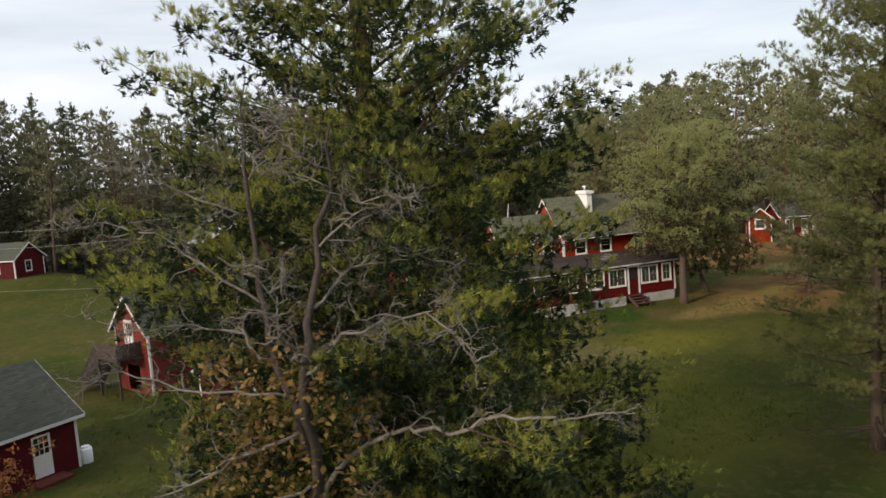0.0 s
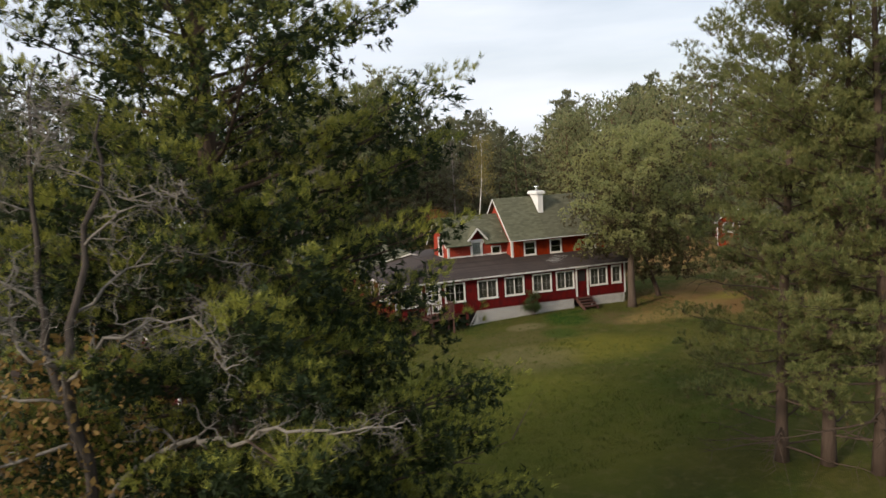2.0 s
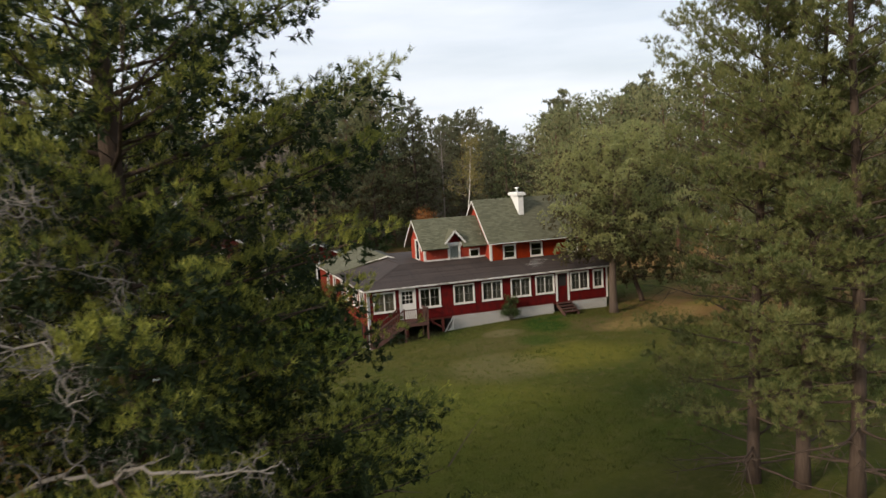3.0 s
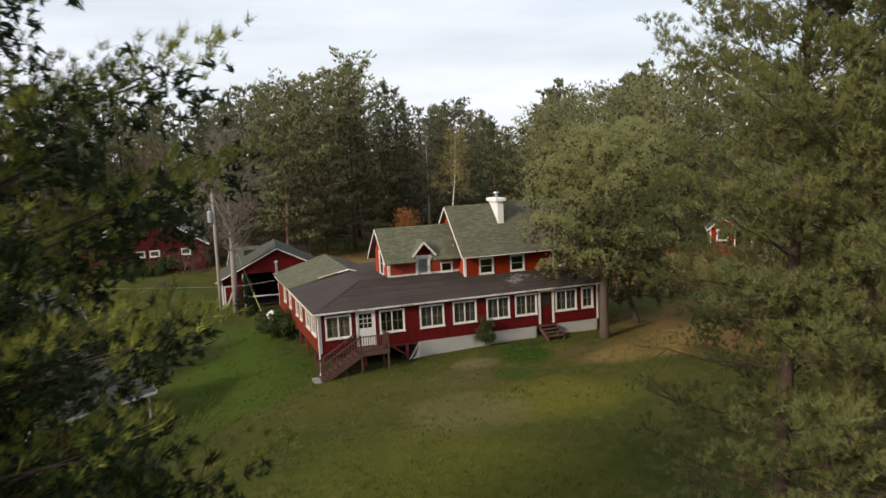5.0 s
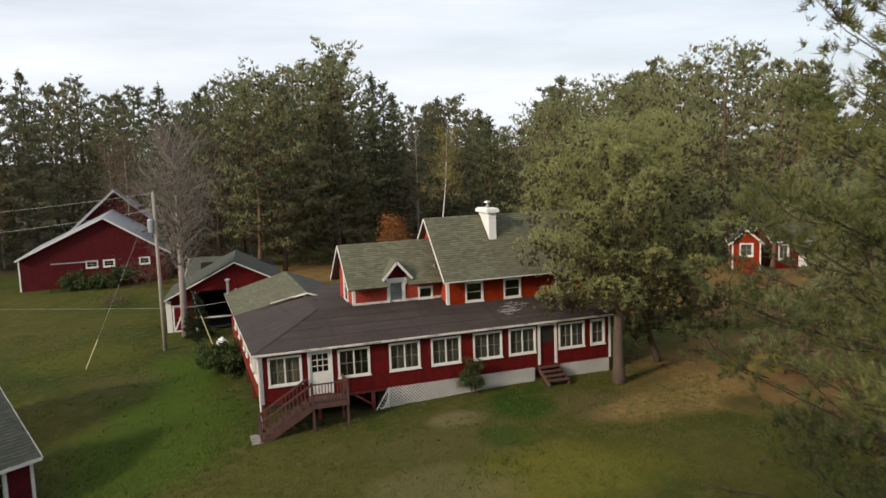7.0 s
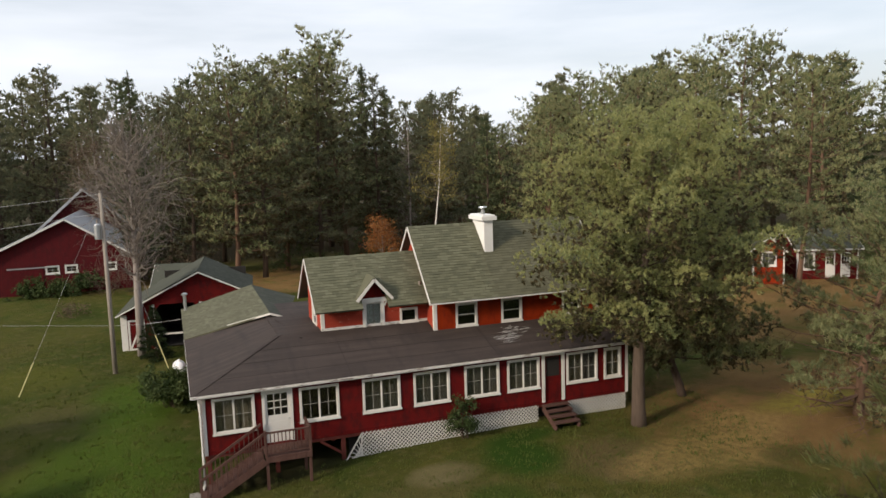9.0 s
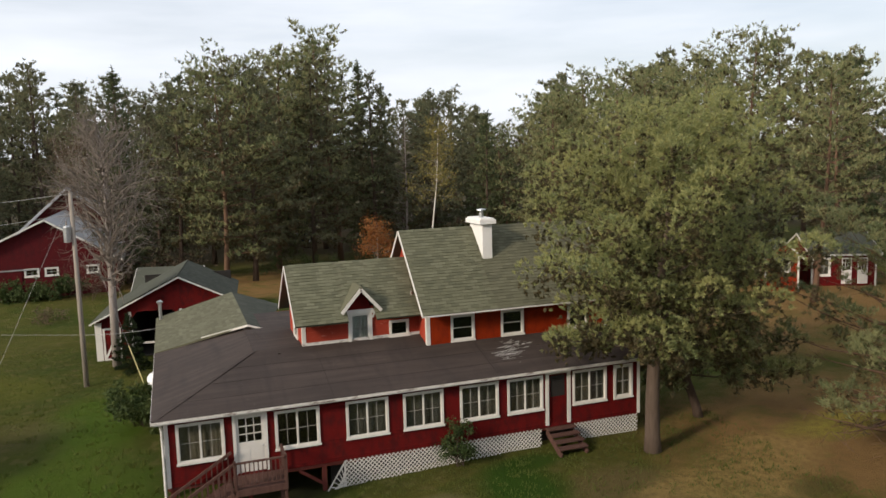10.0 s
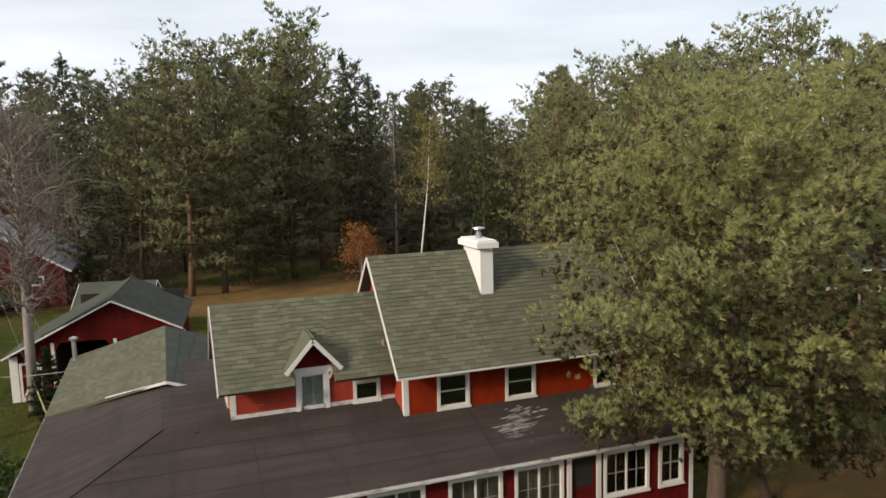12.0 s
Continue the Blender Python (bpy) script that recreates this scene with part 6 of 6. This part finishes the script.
HAND = (("pine_a", 5.2, 51.6), ("pine_c", 8.1, 52.6), ("white_b", 15.2, 58), ("pine_b", 19.0, 62), ("pine_a", 11.5, 60), ("pine_c", 1.0, 56), ("white_b", 24.5, 66), ("pine_c", 29.6, 60),
        ("spruce_b", 33, 68), ("pine_a", 33.5, 38), ("pine_a", 37, 45), ("pine_b", 41, 41), ("pine_a", 40, 31), ("pine_b", 42.5, 24.5), ("pine_a", 54, 34), ("pine_b", 43.5, 16.0),
        ("pine_b", 58, 27), ("pine_a", 35, 28), ("spruce", -3.8, 55.2), ("spruce_b", -9, 76), ("white_b", -14, 78), ("spruce_b", -20, 74), ("white_b", -26, 72), ("spruce", -31, 78),
        ("pine_b", 52, 8), ("pine_a", 61, 17), ("pine_c", 47, -2), ("white_b", 60, 6), ("spruce_b", -36, 80), ("white_b", -42, 79), ("pine_c", -47, 85), ("spruce", -33, 86),
        ("spruce_b", -53, 80), ("white_b", -39, 92), ("spruce", -58, 74), ("white_b", -63, 70), ("pine_c", -56, 88), ("spruce_b", -48, 74), ("white_b", -68, 62), ("pine_c", -1, 66),
        ("white_b", 5, 68), ("spruce", 28, 74), ("white_b", 20, 76), ("pine_a", 45, 52), ("pine_b", 38, 56), ("pine_a", 48, 40), ("spruce", 24, 70), ("deep_pine", -60, 99), ("deep_pine", -72, 92), ("deep_pine", -66, 80), ("deep_pine", -80, 84), ("deep_pine", -50, 101), ("deep_pine", -75, 73), ("deep_pine", -44, 105), ("pine_c", -52, 93))
# the added shade spruces, all outside the view
for x, y, h, turn in SHADE_SPRUCES:
    forest_tree("deep_spruce", x, y, h, turn)
for i, (kd, x, y) in enumerate(HAND):
    forest_tree(kd, x, y, 21.6 if y == 55.2 else canopy(x, y) * (1.0 if i < 6 else rng.uniform(0.93, 1.04)), rng.uniform(0, 360))
placed = [(x, y) for _, x, y in HAND]
tries = 0
FRONT, DEEP = ("pine_a", "pine_c", "white_b", "white_b", "spruce", "spruce_b"), ("deep_pine", "deep_spruce", "deep_pine")
while len(placed) < 190 and tries < 12000:
    tries += 1
    x, y = rng.uniform(-80, 112), rng.uniform(-10, 150)
    inside = (y > 66 + 0.10 * abs(x - 5)) or (x > 56 and y > -25) or (x < -52 and y > 62) or (x > 30 and y > 44)
    if not inside or any((x - a) ** 2 + (y - b) ** 2 < 16 + 0.10 * max(0, y - 60) for a, b in placed):
        continue
    h = canopy(x, y) * rng.uniform(0.86, 1.0)
    placed.append((x, y))
    deep = math.hypot(x - 3, y + 20) > 78
    forest_tree(rng.choice(DEEP if deep else FRONT), x, y, h, rng.uniform(0, 360))

# ---------------------------------------------------------------- bare and broad-leaved trees


def grow(mb, p, d, ln, r, depth, rng, tips, gnarl=0.35, kids=(2, 4), up=0.1, keep=0.72):
    """One crooked branch with its side branches."""
    n = (2, 4, 7, 7, 7)[min(depth, 4)]
    pts, rad, dirs = [Vector(p)], [r], []
    d = first = Vector(d).normalized()
    for i in range(n):
        d = (d * 0.55 + first * 0.45 + Vector((rng.gauss(0, gnarl), rng.gauss(0, gnarl), rng.gauss(0, gnarl) + up))).normalized()
        pts.append(pts[-1] + d * (ln / n))
        rad.append(r * (1 - 0.62 * (i + 1) / n))
        dirs.append(d.copy())
    mb.tube(pts, rad, 6 if r > 0.05 else (4 if r > 0.015 else 3), False)
    if depth == 0:
        tips.append((pts[-1], dirs[-1]))
        tips.append((pts[1], dirs[1]))
        return
    for k in range(rng.randint(*kids)):
        i = rng.randint(min(2, n - 1), n)
        ax = Vector((rng.gauss(0, 1), rng.gauss(0, 1), rng.gauss(0, 1))).normalized()
        nd = (dirs[i - 1] * rng.uniform(0.35, 0.9) + ax * rng.uniform(0.5, 0.9)).normalized()
        grow(mb, pts[i], nd, ln * rng.uniform(0.45, keep), rad[i] * 0.72, depth - 1, rng, tips, gnarl, kids, up, keep)


def leaves(name, tips, n, size, spread, mat, seed):
    rng = np.random.default_rng(seed)
    P = np.repeat(np.array([tuple(t[0]) for t in tips]), n, 0)
    m = len(P)
    P = P + rng.normal(0, spread, (m, 3))
    a = rng.normal(0, 1, (m, 3))
    a /= np.linalg.norm(a, axis=1, keepdims=True)
    b = np.cross(a, rng.normal(0, 1, (m, 3)))
    b /= np.linalg.norm(b, axis=1, keepdims=True)
    s = size * rng.uniform(0.6, 1.3, (m, 1))
    q = np.stack([P - a * s, P + b * s * 0.55, P + a * s, P - b * s * 0.55], 1)
    return soup(name, q.reshape(-1, 3), mat, 4)


# gnarled half-dead tree in front of the white pine
def crooked(pts, rng, amount):
    """A finer, wavering line through pts."""
    out = []
    for a, b in zip(pts, pts[1:]):
        a, b = Vector(a), Vector(b)
        for k in range(3):
            out.append(a.lerp(b, k / 3) + Vector((rng.gauss(0, amount), rng.gauss(0, amount), rng.gauss(0, amount * 0.5))))
    return out + [Vector(pts[-1])]


def dead_oak():
    rng = random.Random(8)
    bx, by = -16.9, -34.5
    gz = ground_z(bx, by)
    t = thing("gnarled_tree", pose(bx, by, gz, 0, 0, -19.4), "half-dead gnarled tree with lichen-grey limbs and withered leaves", "tree")
    lift = lambda pts: [(x, y, z - gz) for x, y, z in pts]
    for pts, r0 in (([(0.5, 0.5, gz - 0.3), (0.6, 0.4, 2.0), (0.5, 0.3, 4.5), (0.7, 0.2, 6.6), (0.75, -0.4, 8.5), (0.9, -0.2, 9.6), (1.5, 0.2, 11.7), (1.6, 0.3, 13.0)], 0.17),
                    ([(0.6, 0.2, 6.4), (0.15, 0.5, 8.0), (-0.2, 0.9, 9.8), (-0.5, 1.6, 12.3), (-0.35, 2.0, 14.2)], 0.11)):
        line = crooked(lift(pts), rng, 0.06)
        mb = MB().tube(line, [r0 * (1 - 0.93 * i / (len(line) - 1)) ** 0.8 for i in range(len(line))], 8)
        part("trunk", mb, BARK_OAK, t, smooth=True)
    # main limbs; x to the right of the flight path, y away from it
    main = (([(0.7, 0.6, 5.3), (1.3, 0.9, 6.1), (2.43, 0.84, 6.64), (3.5, 0.2, 6.7), (4.45, -0.38, 7.16), (5.3, -0.7, 7.1), (5.95, -0.96, 7.14), (6.6, -1.3, 7.35)], 0.095, 13),
            ([(0.7, 0.5, 5.2), (1.5, 0.2, 5.5), (2.6, -0.3, 5.1), (3.4, -0.6, 4.6)], 0.075, 7),
            ([(0.8, -0.3, 8.2), (1.4, -0.5, 8.7), (2.2, -0.6, 9.2), (3.14, -0.53, 9.28), (3.7, -1.1, 8.95), (4.04, -1.63, 8.58)], 0.06, 13),
            ([(0.9, -0.1, 9.4), (1.6, 0.3, 10.0), (2.4, 0.7, 10.35), (3.25, 1.04, 10.13), (3.8, 1.2, 9.9)], 0.05, 11),
            ([(1.2, 0.0, 10.6), (1.9, 0.1, 11.2), (2.5, -0.1, 11.5), (3.2, -0.2, 11.4)], 0.042, 10),
            ([(0.1, 0.5, 8.3), (-0.6, 0.4, 9.0), (-1.5, 0.3, 9.25), (-2.6, 0.3, 9.2), (-3.4, 0.3, 9.5)], 0.055, 10),
            ([(-0.1, 0.8, 9.4), (-1.2, 0.7, 10.4), (-2.3, 0.8, 11.1), (-3.3, 0.86, 11.43), (-4.0, 0.8, 11.3)], 0.05, 11),
            ([(-0.4, 1.3, 11.2), (-1.3, 1.2, 11.7), (-2.2, 1.1, 12.3), (-2.8, 1.0, 12.4)], 0.038, 10),
            ([(0.5, 0.2, 6.9), (-0.4, -0.1, 6.7), (-1.45, -0.35, 6.34), (-2.3, 0.0, 5.9), (-3.3, 0.3, 5.3)], 0.065, 9),
            ([(0.4, 0.2, 7.6), (-0.8, 0.1, 7.9), (-2.0, 0.1, 8.0), (-3.0, 0.3, 8.4), (-3.9, 0.3, 8.3)], 0.055, 9),
            ([(0.6, 0.1, 5.9), (-0.3, -0.4, 5.6), (-1.2, -0.7, 5.1), (-1.9, -0.9, 4.4)], 0.06, 8),
            ([(0.8, -0.4, 8.4), (0.5, -1.2, 9.1), (0.7, -1.8, 9.9), (0.5, -2.2, 10.6)], 0.045, 10),
            ([(-0.45, 1.5, 12.0), (0.1, 1.3, 12.7), (0.5, 1.2, 13.3)], 0.03, 8),
            ([(1.5, 0.2, 11.7), (1.0, 0.0, 12.4), (0.7, -0.2, 13.1)], 0.03, 8))
    tips = []
    for pts, r0, kids in main:
        line = crooked(lift(pts), rng, 0.085)
        rad = [r0 * 0.66 * (1 - 0.82 * i / (len(line) - 1)) for i in range(len(line))]
        mb, mine = MB().tube(line, rad, 7), []
        for k in range(kids + 12):
            i = min(len(line) - 1, int(len(line) * (0.18 + 0.85 * (k + rng.random()) / (kids + 12))))
            d = (line[i] - line[i - 1]).normalized()
            ax = Vector((rng.gauss(0, 1), rng.gauss(0, 1), rng.gauss(0, 0.8))).normalized()
            grow(mb, line[i], (d * rng.uniform(0.2, 0.8) + ax * 0.85).normalized(), rng.uniform(0.55, 1.5) * (1.15 - 0.4 * i / len(line)), max(0.016, rad[i] * 0.5), 3, rng, mine, 0.6, (2, 3), 0.0, 0.72)
        part("limb", mb, BARK_GREY, t, smooth=True)
        tips += mine
    stem = [(Vector((rng.gauss(0.2, 0.75), rng.gauss(0.1, 0.6), rng.uniform(4.2, 8.8) - gz)), Vector((0, 0, 1))) for _ in range(150)]
    low = [q for q in tips if q[0].z < 8.6 - gz and -1.6 < q[0].x < 1.9]
    part("withered_leaves", leaves("withered_leaves", low[::8] + stem, 7, 0.08, 0.16, LEAF_BROWN, 3), None, t, "brown withered leaves")


dead_oak()


def bare_tree(name, x, y, H, seed, label, bark=BARK_DEAD, r=0.2, limbs=26, spread=3.0, base=0.3, depth=2, lean=0.0, twig=None, fan=False):
    rng = random.Random(seed)
    t = thing(name, spot(x, y), label, "tree")
    mb = MB()
    mb.tube([(0, 0, -0.3), (0.05 + lean * 0.4, 0, H * 0.3), (0.1 + lean * 0.75, 0.1, H * 0.6), (0.05 + lean, 0.0, H)], [r, r * 0.8, r * 0.5, 0.02], 8)
    part("trunk", mb, bark, t, smooth=True)
    mb, tips = MB(), []
    for i in range(limbs):
        u = (i + rng.random()) / limbs
        z = H * (base + (0.97 - base) * u)
        az = i * 2.4 + rng.gauss(0, 0.3)
        grow(mb, (0.08 + lean * min(1.0, 1.25 * z / H), 0.05, z), (math.cos(az), math.sin(az), rng.uniform(0.5, 1.4) if fan else rng.uniform(0.1, 0.7)), spread * (0.5 + 0.6 * math.sin(2.6 * u + 0.3) if fan else 1.05 - 0.7 * u) * rng.uniform(0.7, 1.1), r * 0.20, depth, rng, tips, 0.3, (3, 5), 0.08, 0.62)
    part("twig_crown", mb, twig or bark, t)
    return t, tips


bare_tree("bare_larch", -3.3, 23.5, 14.2, 3, "leafless grey larch beside the utility pole", BARK_DEAD, 0.28, 110, 3.3, 0.34, 2, 0.0, BARK_LARCH, True)
b1, tp = bare_tree("birch", 24.4, 46.4, 15.5, 5, "slender white birch with thin yellow foliage", BARK_BIRCH, 0.11, 26, 2.6, 0.45, 1, 1.6, BARK_DEAD)
part("crown", leaves("crown", tp, 14, 0.11, 0.35, LEAF_YELLOW, 6), None, b1)
b2, tp = bare_tree("birch", 31.5, 21.0, 12.5, 6, "slender white birch among the pines", BARK_BIRCH, 0.10, 22, 2.0, 0.5, 1, 0.3, BARK_DEAD)
part("crown", leaves("crown", tp, 12, 0.10, 0.35, LEAF_YELLOW, 7), None, b2)
for i, (x, y, h, mat, lab) in enumerate(((19.8, 48.5, 5.4, LEAF_ORANGE, "small maple in rusty autumn leaf"), (-8.6, 66, 16, LEAF_DULL, "thin tree in faded autumn leaf"), (-10.5, 68, 15, LEAF_DULL, "thin tree in faded autumn leaf"), (-24, 74, 12, LEAF_BROWN, "thin tree in brown autumn leaf"))):
    bt, tp = bare_tree("autumn_tree", x, y, h, 20 + i, lab, BARK_DEAD, 0.10, 26, 2.2, 0.2, 1)
    part("crown", leaves("crown", tp, 16, 0.10, 0.4, mat, 40 + i), None, bt)


bare_tree("dead_spruce", 26.6, 60.0, 17.0, 31, "dead grey spruce with bare drooping twigs", BARK_DEAD, 0.16, 90, 3.2, 0.10, 1, 0.0, BARK_LARCH)


def shrub(name, x, y, r, h, mat, seed, label, n=90, size=0.05, dense=14, keep=0.72):
    rng = random.Random(seed)
    t = thing(name, spot(x, y), label, "shrub")
    mb, tips = MB(), []
    for i in range(n // 6):
        az = rng.uniform(0, 6.28)
        q = math.sqrt(rng.random())
        grow(mb, (math.cos(az) * r * 0.25 * q, math.sin(az) * r * 0.25 * q, -0.05), (math.cos(az) * r * q, math.sin(az) * r * q, h), math.hypot(r * q, h) * rng.uniform(0.75, 1.0), 0.018, 2, rng, tips, 0.3, (3, 4), 0.1, keep)
    part("stems", mb, BARK, t)
    part("leaves", leaves("leaves", tips, dense, size, 0.10, mat, seed), None, t)


shrub("lilac_bush", -1.45, 10.8, 1.1, 1.25, LEAF_GREEN, 51, "dark green bush against the house wall", 130, 0.075, 22)
shrub("vine_bush", 9.95, -0.3, 0.20, 1.7, LEAF_GREEN, 52, "leafy bush climbing the lattice", 48, 0.05, 14, 0.06)
for i, (x, y, r, h) in enumerate(((-13.2, 49.2, 1.5, 0.8), (-11.2, 49.1, 1.6, 1.1), (-9.2, 49.2, 1.7, 1.2))):
    shrub("barn_bush", x, y, r, h, LEAF_GREEN, 53 + i, "low dark bush along the barn wall", 60, 0.10, 12)
for i, (x, y, r, h, mat, lab) in enumerate(((-6.9, 46.5, 1.7, 2.0, LEAF_DULL, "grey-brown leafless brush beside the barn"), (-5.2, 47.5, 1.5, 2.4, LEAF_DULL, "grey-brown leafless brush beside the barn"), (-9.0, 39.0, 1.3, 0.6, LEAF_DULL, "low withered bush on the lawn"),
                                                (-1.5, 50.5, 2.0, 2.2, LEAF_DULL, "dull brown thicket at the wood's edge"), (1.6, 53.0, 2.2, 2.6, LEAF_DULL, "dull brown thicket at the wood's edge"),
                                                (11.0, 55.5, 2.2, 1.6, LEAF_GREEN, "dark undergrowth at the wood's edge"), (14.2, 54.5, 2.2, 1.4, LEAF_GREEN, "dark undergrowth at the wood's edge"), (20.5, 55.0, 2.0, 1.5, LEAF_GREEN, "dark undergrowth at the wood's edge"))):
    shrub("thicket", x, y, r, h, mat, 70 + i, lab, 54, 0.07, 3 if mat is LEAF_DULL else 9)
shrub("orange_bush", -26.4, -21.5, 1.5, 3.2, LEAF_ORANGE, 55, "bush in orange autumn leaf near the cabin", 110, 0.07, 14)
plant("small_spruce", evergreen(3.4, 1.05, 0.1, 61, 60, 0.22, 8, 0.16, 12, 0.03, NEEDLE_DEEP, "spruce", 0.06, BARK, 0.05, lift=0.2, lead=0.6, long=1.4, twigs=2), spot(-2.35, 22.3), "small dark spruce beside the bare larch")


def grass(name, n, x0, x1, y0, y1, mat, seed, h, w):
    """Loose blades and tussocks on the lawn."""
    rng = np.random.default_rng(seed)
    c = np.stack([rng.uniform(x0, x1, n // 6), rng.uniform(y0, y1, n // 6)], 1)
    c = c[~((c[:, 0] > -0.4) & (c[:, 0] < 18.0) & (c[:, 1] > -0.1) & (c[:, 1] < 18))]
    z = np.array([ground_z(a, b) for a, b in c])
    P = np.repeat(np.column_stack([c, z]), 6, 0)
    m = len(P)
    P[:, :2] += rng.normal(0, 0.10, (m, 2))
    P[:, 2] -= 0.04
    a = rng.uniform(0, 2 * math.pi, m)
    s = np.column_stack([np.cos(a), np.sin(a), np.zeros(m)]) * w * rng.uniform(0.6, 1.3, (m, 1))
    tip = P + np.column_stack([rng.normal(0, 0.4, m) * h, rng.normal(0, 0.4, m) * h, h * rng.uniform(0.6, 1.3, m) + 0.04])
    ob = new(name, soup(name, np.stack([P - s, P + s, tip], 1).reshape(-1, 3), mat))
    return tagged(ob, "tufts of green and straw-coloured grass on the lawn", "grass", kind="stuff")


grass("grass", 54000, -14, 22, -24, 4, GRASS, 91, 0.10, 0.022)
grass("grass", 22000, -24, -1, -22, 30, GRASS, 92, 0.12, 0.028)

# ---------------------------------------------------------------- roof shingles as pieces


def shingle_pieces(parent, face, cols, rows, seed):
    """Single tabs laid over a roof face: a few shared meshes, each tab an object of its own."""
    rng = random.Random(seed)
    a, b, c, d = (Vector(p) for p in face)
    ux, uy = (b - a).normalized(), (d - a).normalized()
    n = ux.cross(uy)
    w, h = (b - a).length / cols, (d - a).length / rows
    rot = Matrix((ux, uy, n)).transposed().to_4x4()
    shapes = []
    for k in range(4):
        t = 0.016 + 0.004 * k
        m = MB()
        m.hexa([(0.005, 0, 0.001), (w - 0.005, 0, 0.001), (w - 0.005, h * 1.1, 0.001), (0.005, h * 1.1, 0.001), (0.007, 0.002, t), (w - 0.007, 0.002, t), (w - 0.005, h * 1.1, 0.004), (0.005, h * 1.1, 0.004)])
        shapes.append(m.mesh("shingle", SHINGLE_PIECE))
    for r in range(rows):
        for q in range(cols - r % 2):
            s = new("shingle", rng.choice(shapes))
            s.parent = parent
            off = 0.5 * w * (r % 2)
            s.matrix_local = Matrix.Translation(a + ux * (q * w + off) + uy * (r * h)) @ rot


def piece_mat():
    k = Nodes("green_shingle_piece")
    col = k.ramp(k.random(), (0.0, (0.066, 0.066, 0.044)), (0.5, (0.090, 0.090, 0.058)), (1.0, (0.120, 0.118, 0.080)))
    col = k.mix(k.math("MULTIPLY", k.noise(90, 3), 0.35), col, (0.19, 0.20, 0.13))
    return k.done(col, 0.9, k.noise(160, 3), 0.25, 0.008, 0.15)


SHINGLE_PIECE = piece_mat()


def cover(roof, face, split, cols, rows, seed):
    """Tabs on the whole face: those left of split (0 to 1) as pieces, the rest joined."""
    a, b, c, d = (Vector(p) for p in face)
    m0, m1 = a.lerp(b, split), d.lerp(c, split)
    shingle_pieces(roof, (a, m0, m1, d), cols, rows, seed)
    mb = MB()
    tabs(mb, m0, b, c, m1, pw=0.32, course=(d - a).length / rows, seed=seed, t=0.018)
    tagged(part("shingles", mb, SHINGLE, roof), kind="stuff")


cover(main_roof, mface, 0.36, 10, 29, 71)
mid_face = [(dl, dy, dz), (dr, dy, dz), (dr, WRY, WRZ), (dl, WRY, WRZ)]
shingle_pieces(wing_roof, [wface[0], (dl, WEY, WEZ), (dl, WRY, WRZ), wface[3]], 7, 20, 72)
shingle_pieces(wing_roof, mid_face, 4, 14, 73)
shingle_pieces(wing_roof, [(dr, WEY, WEZ), wface[1], wface[2], (dr, WRY, WRZ)], 6, 20, 74)
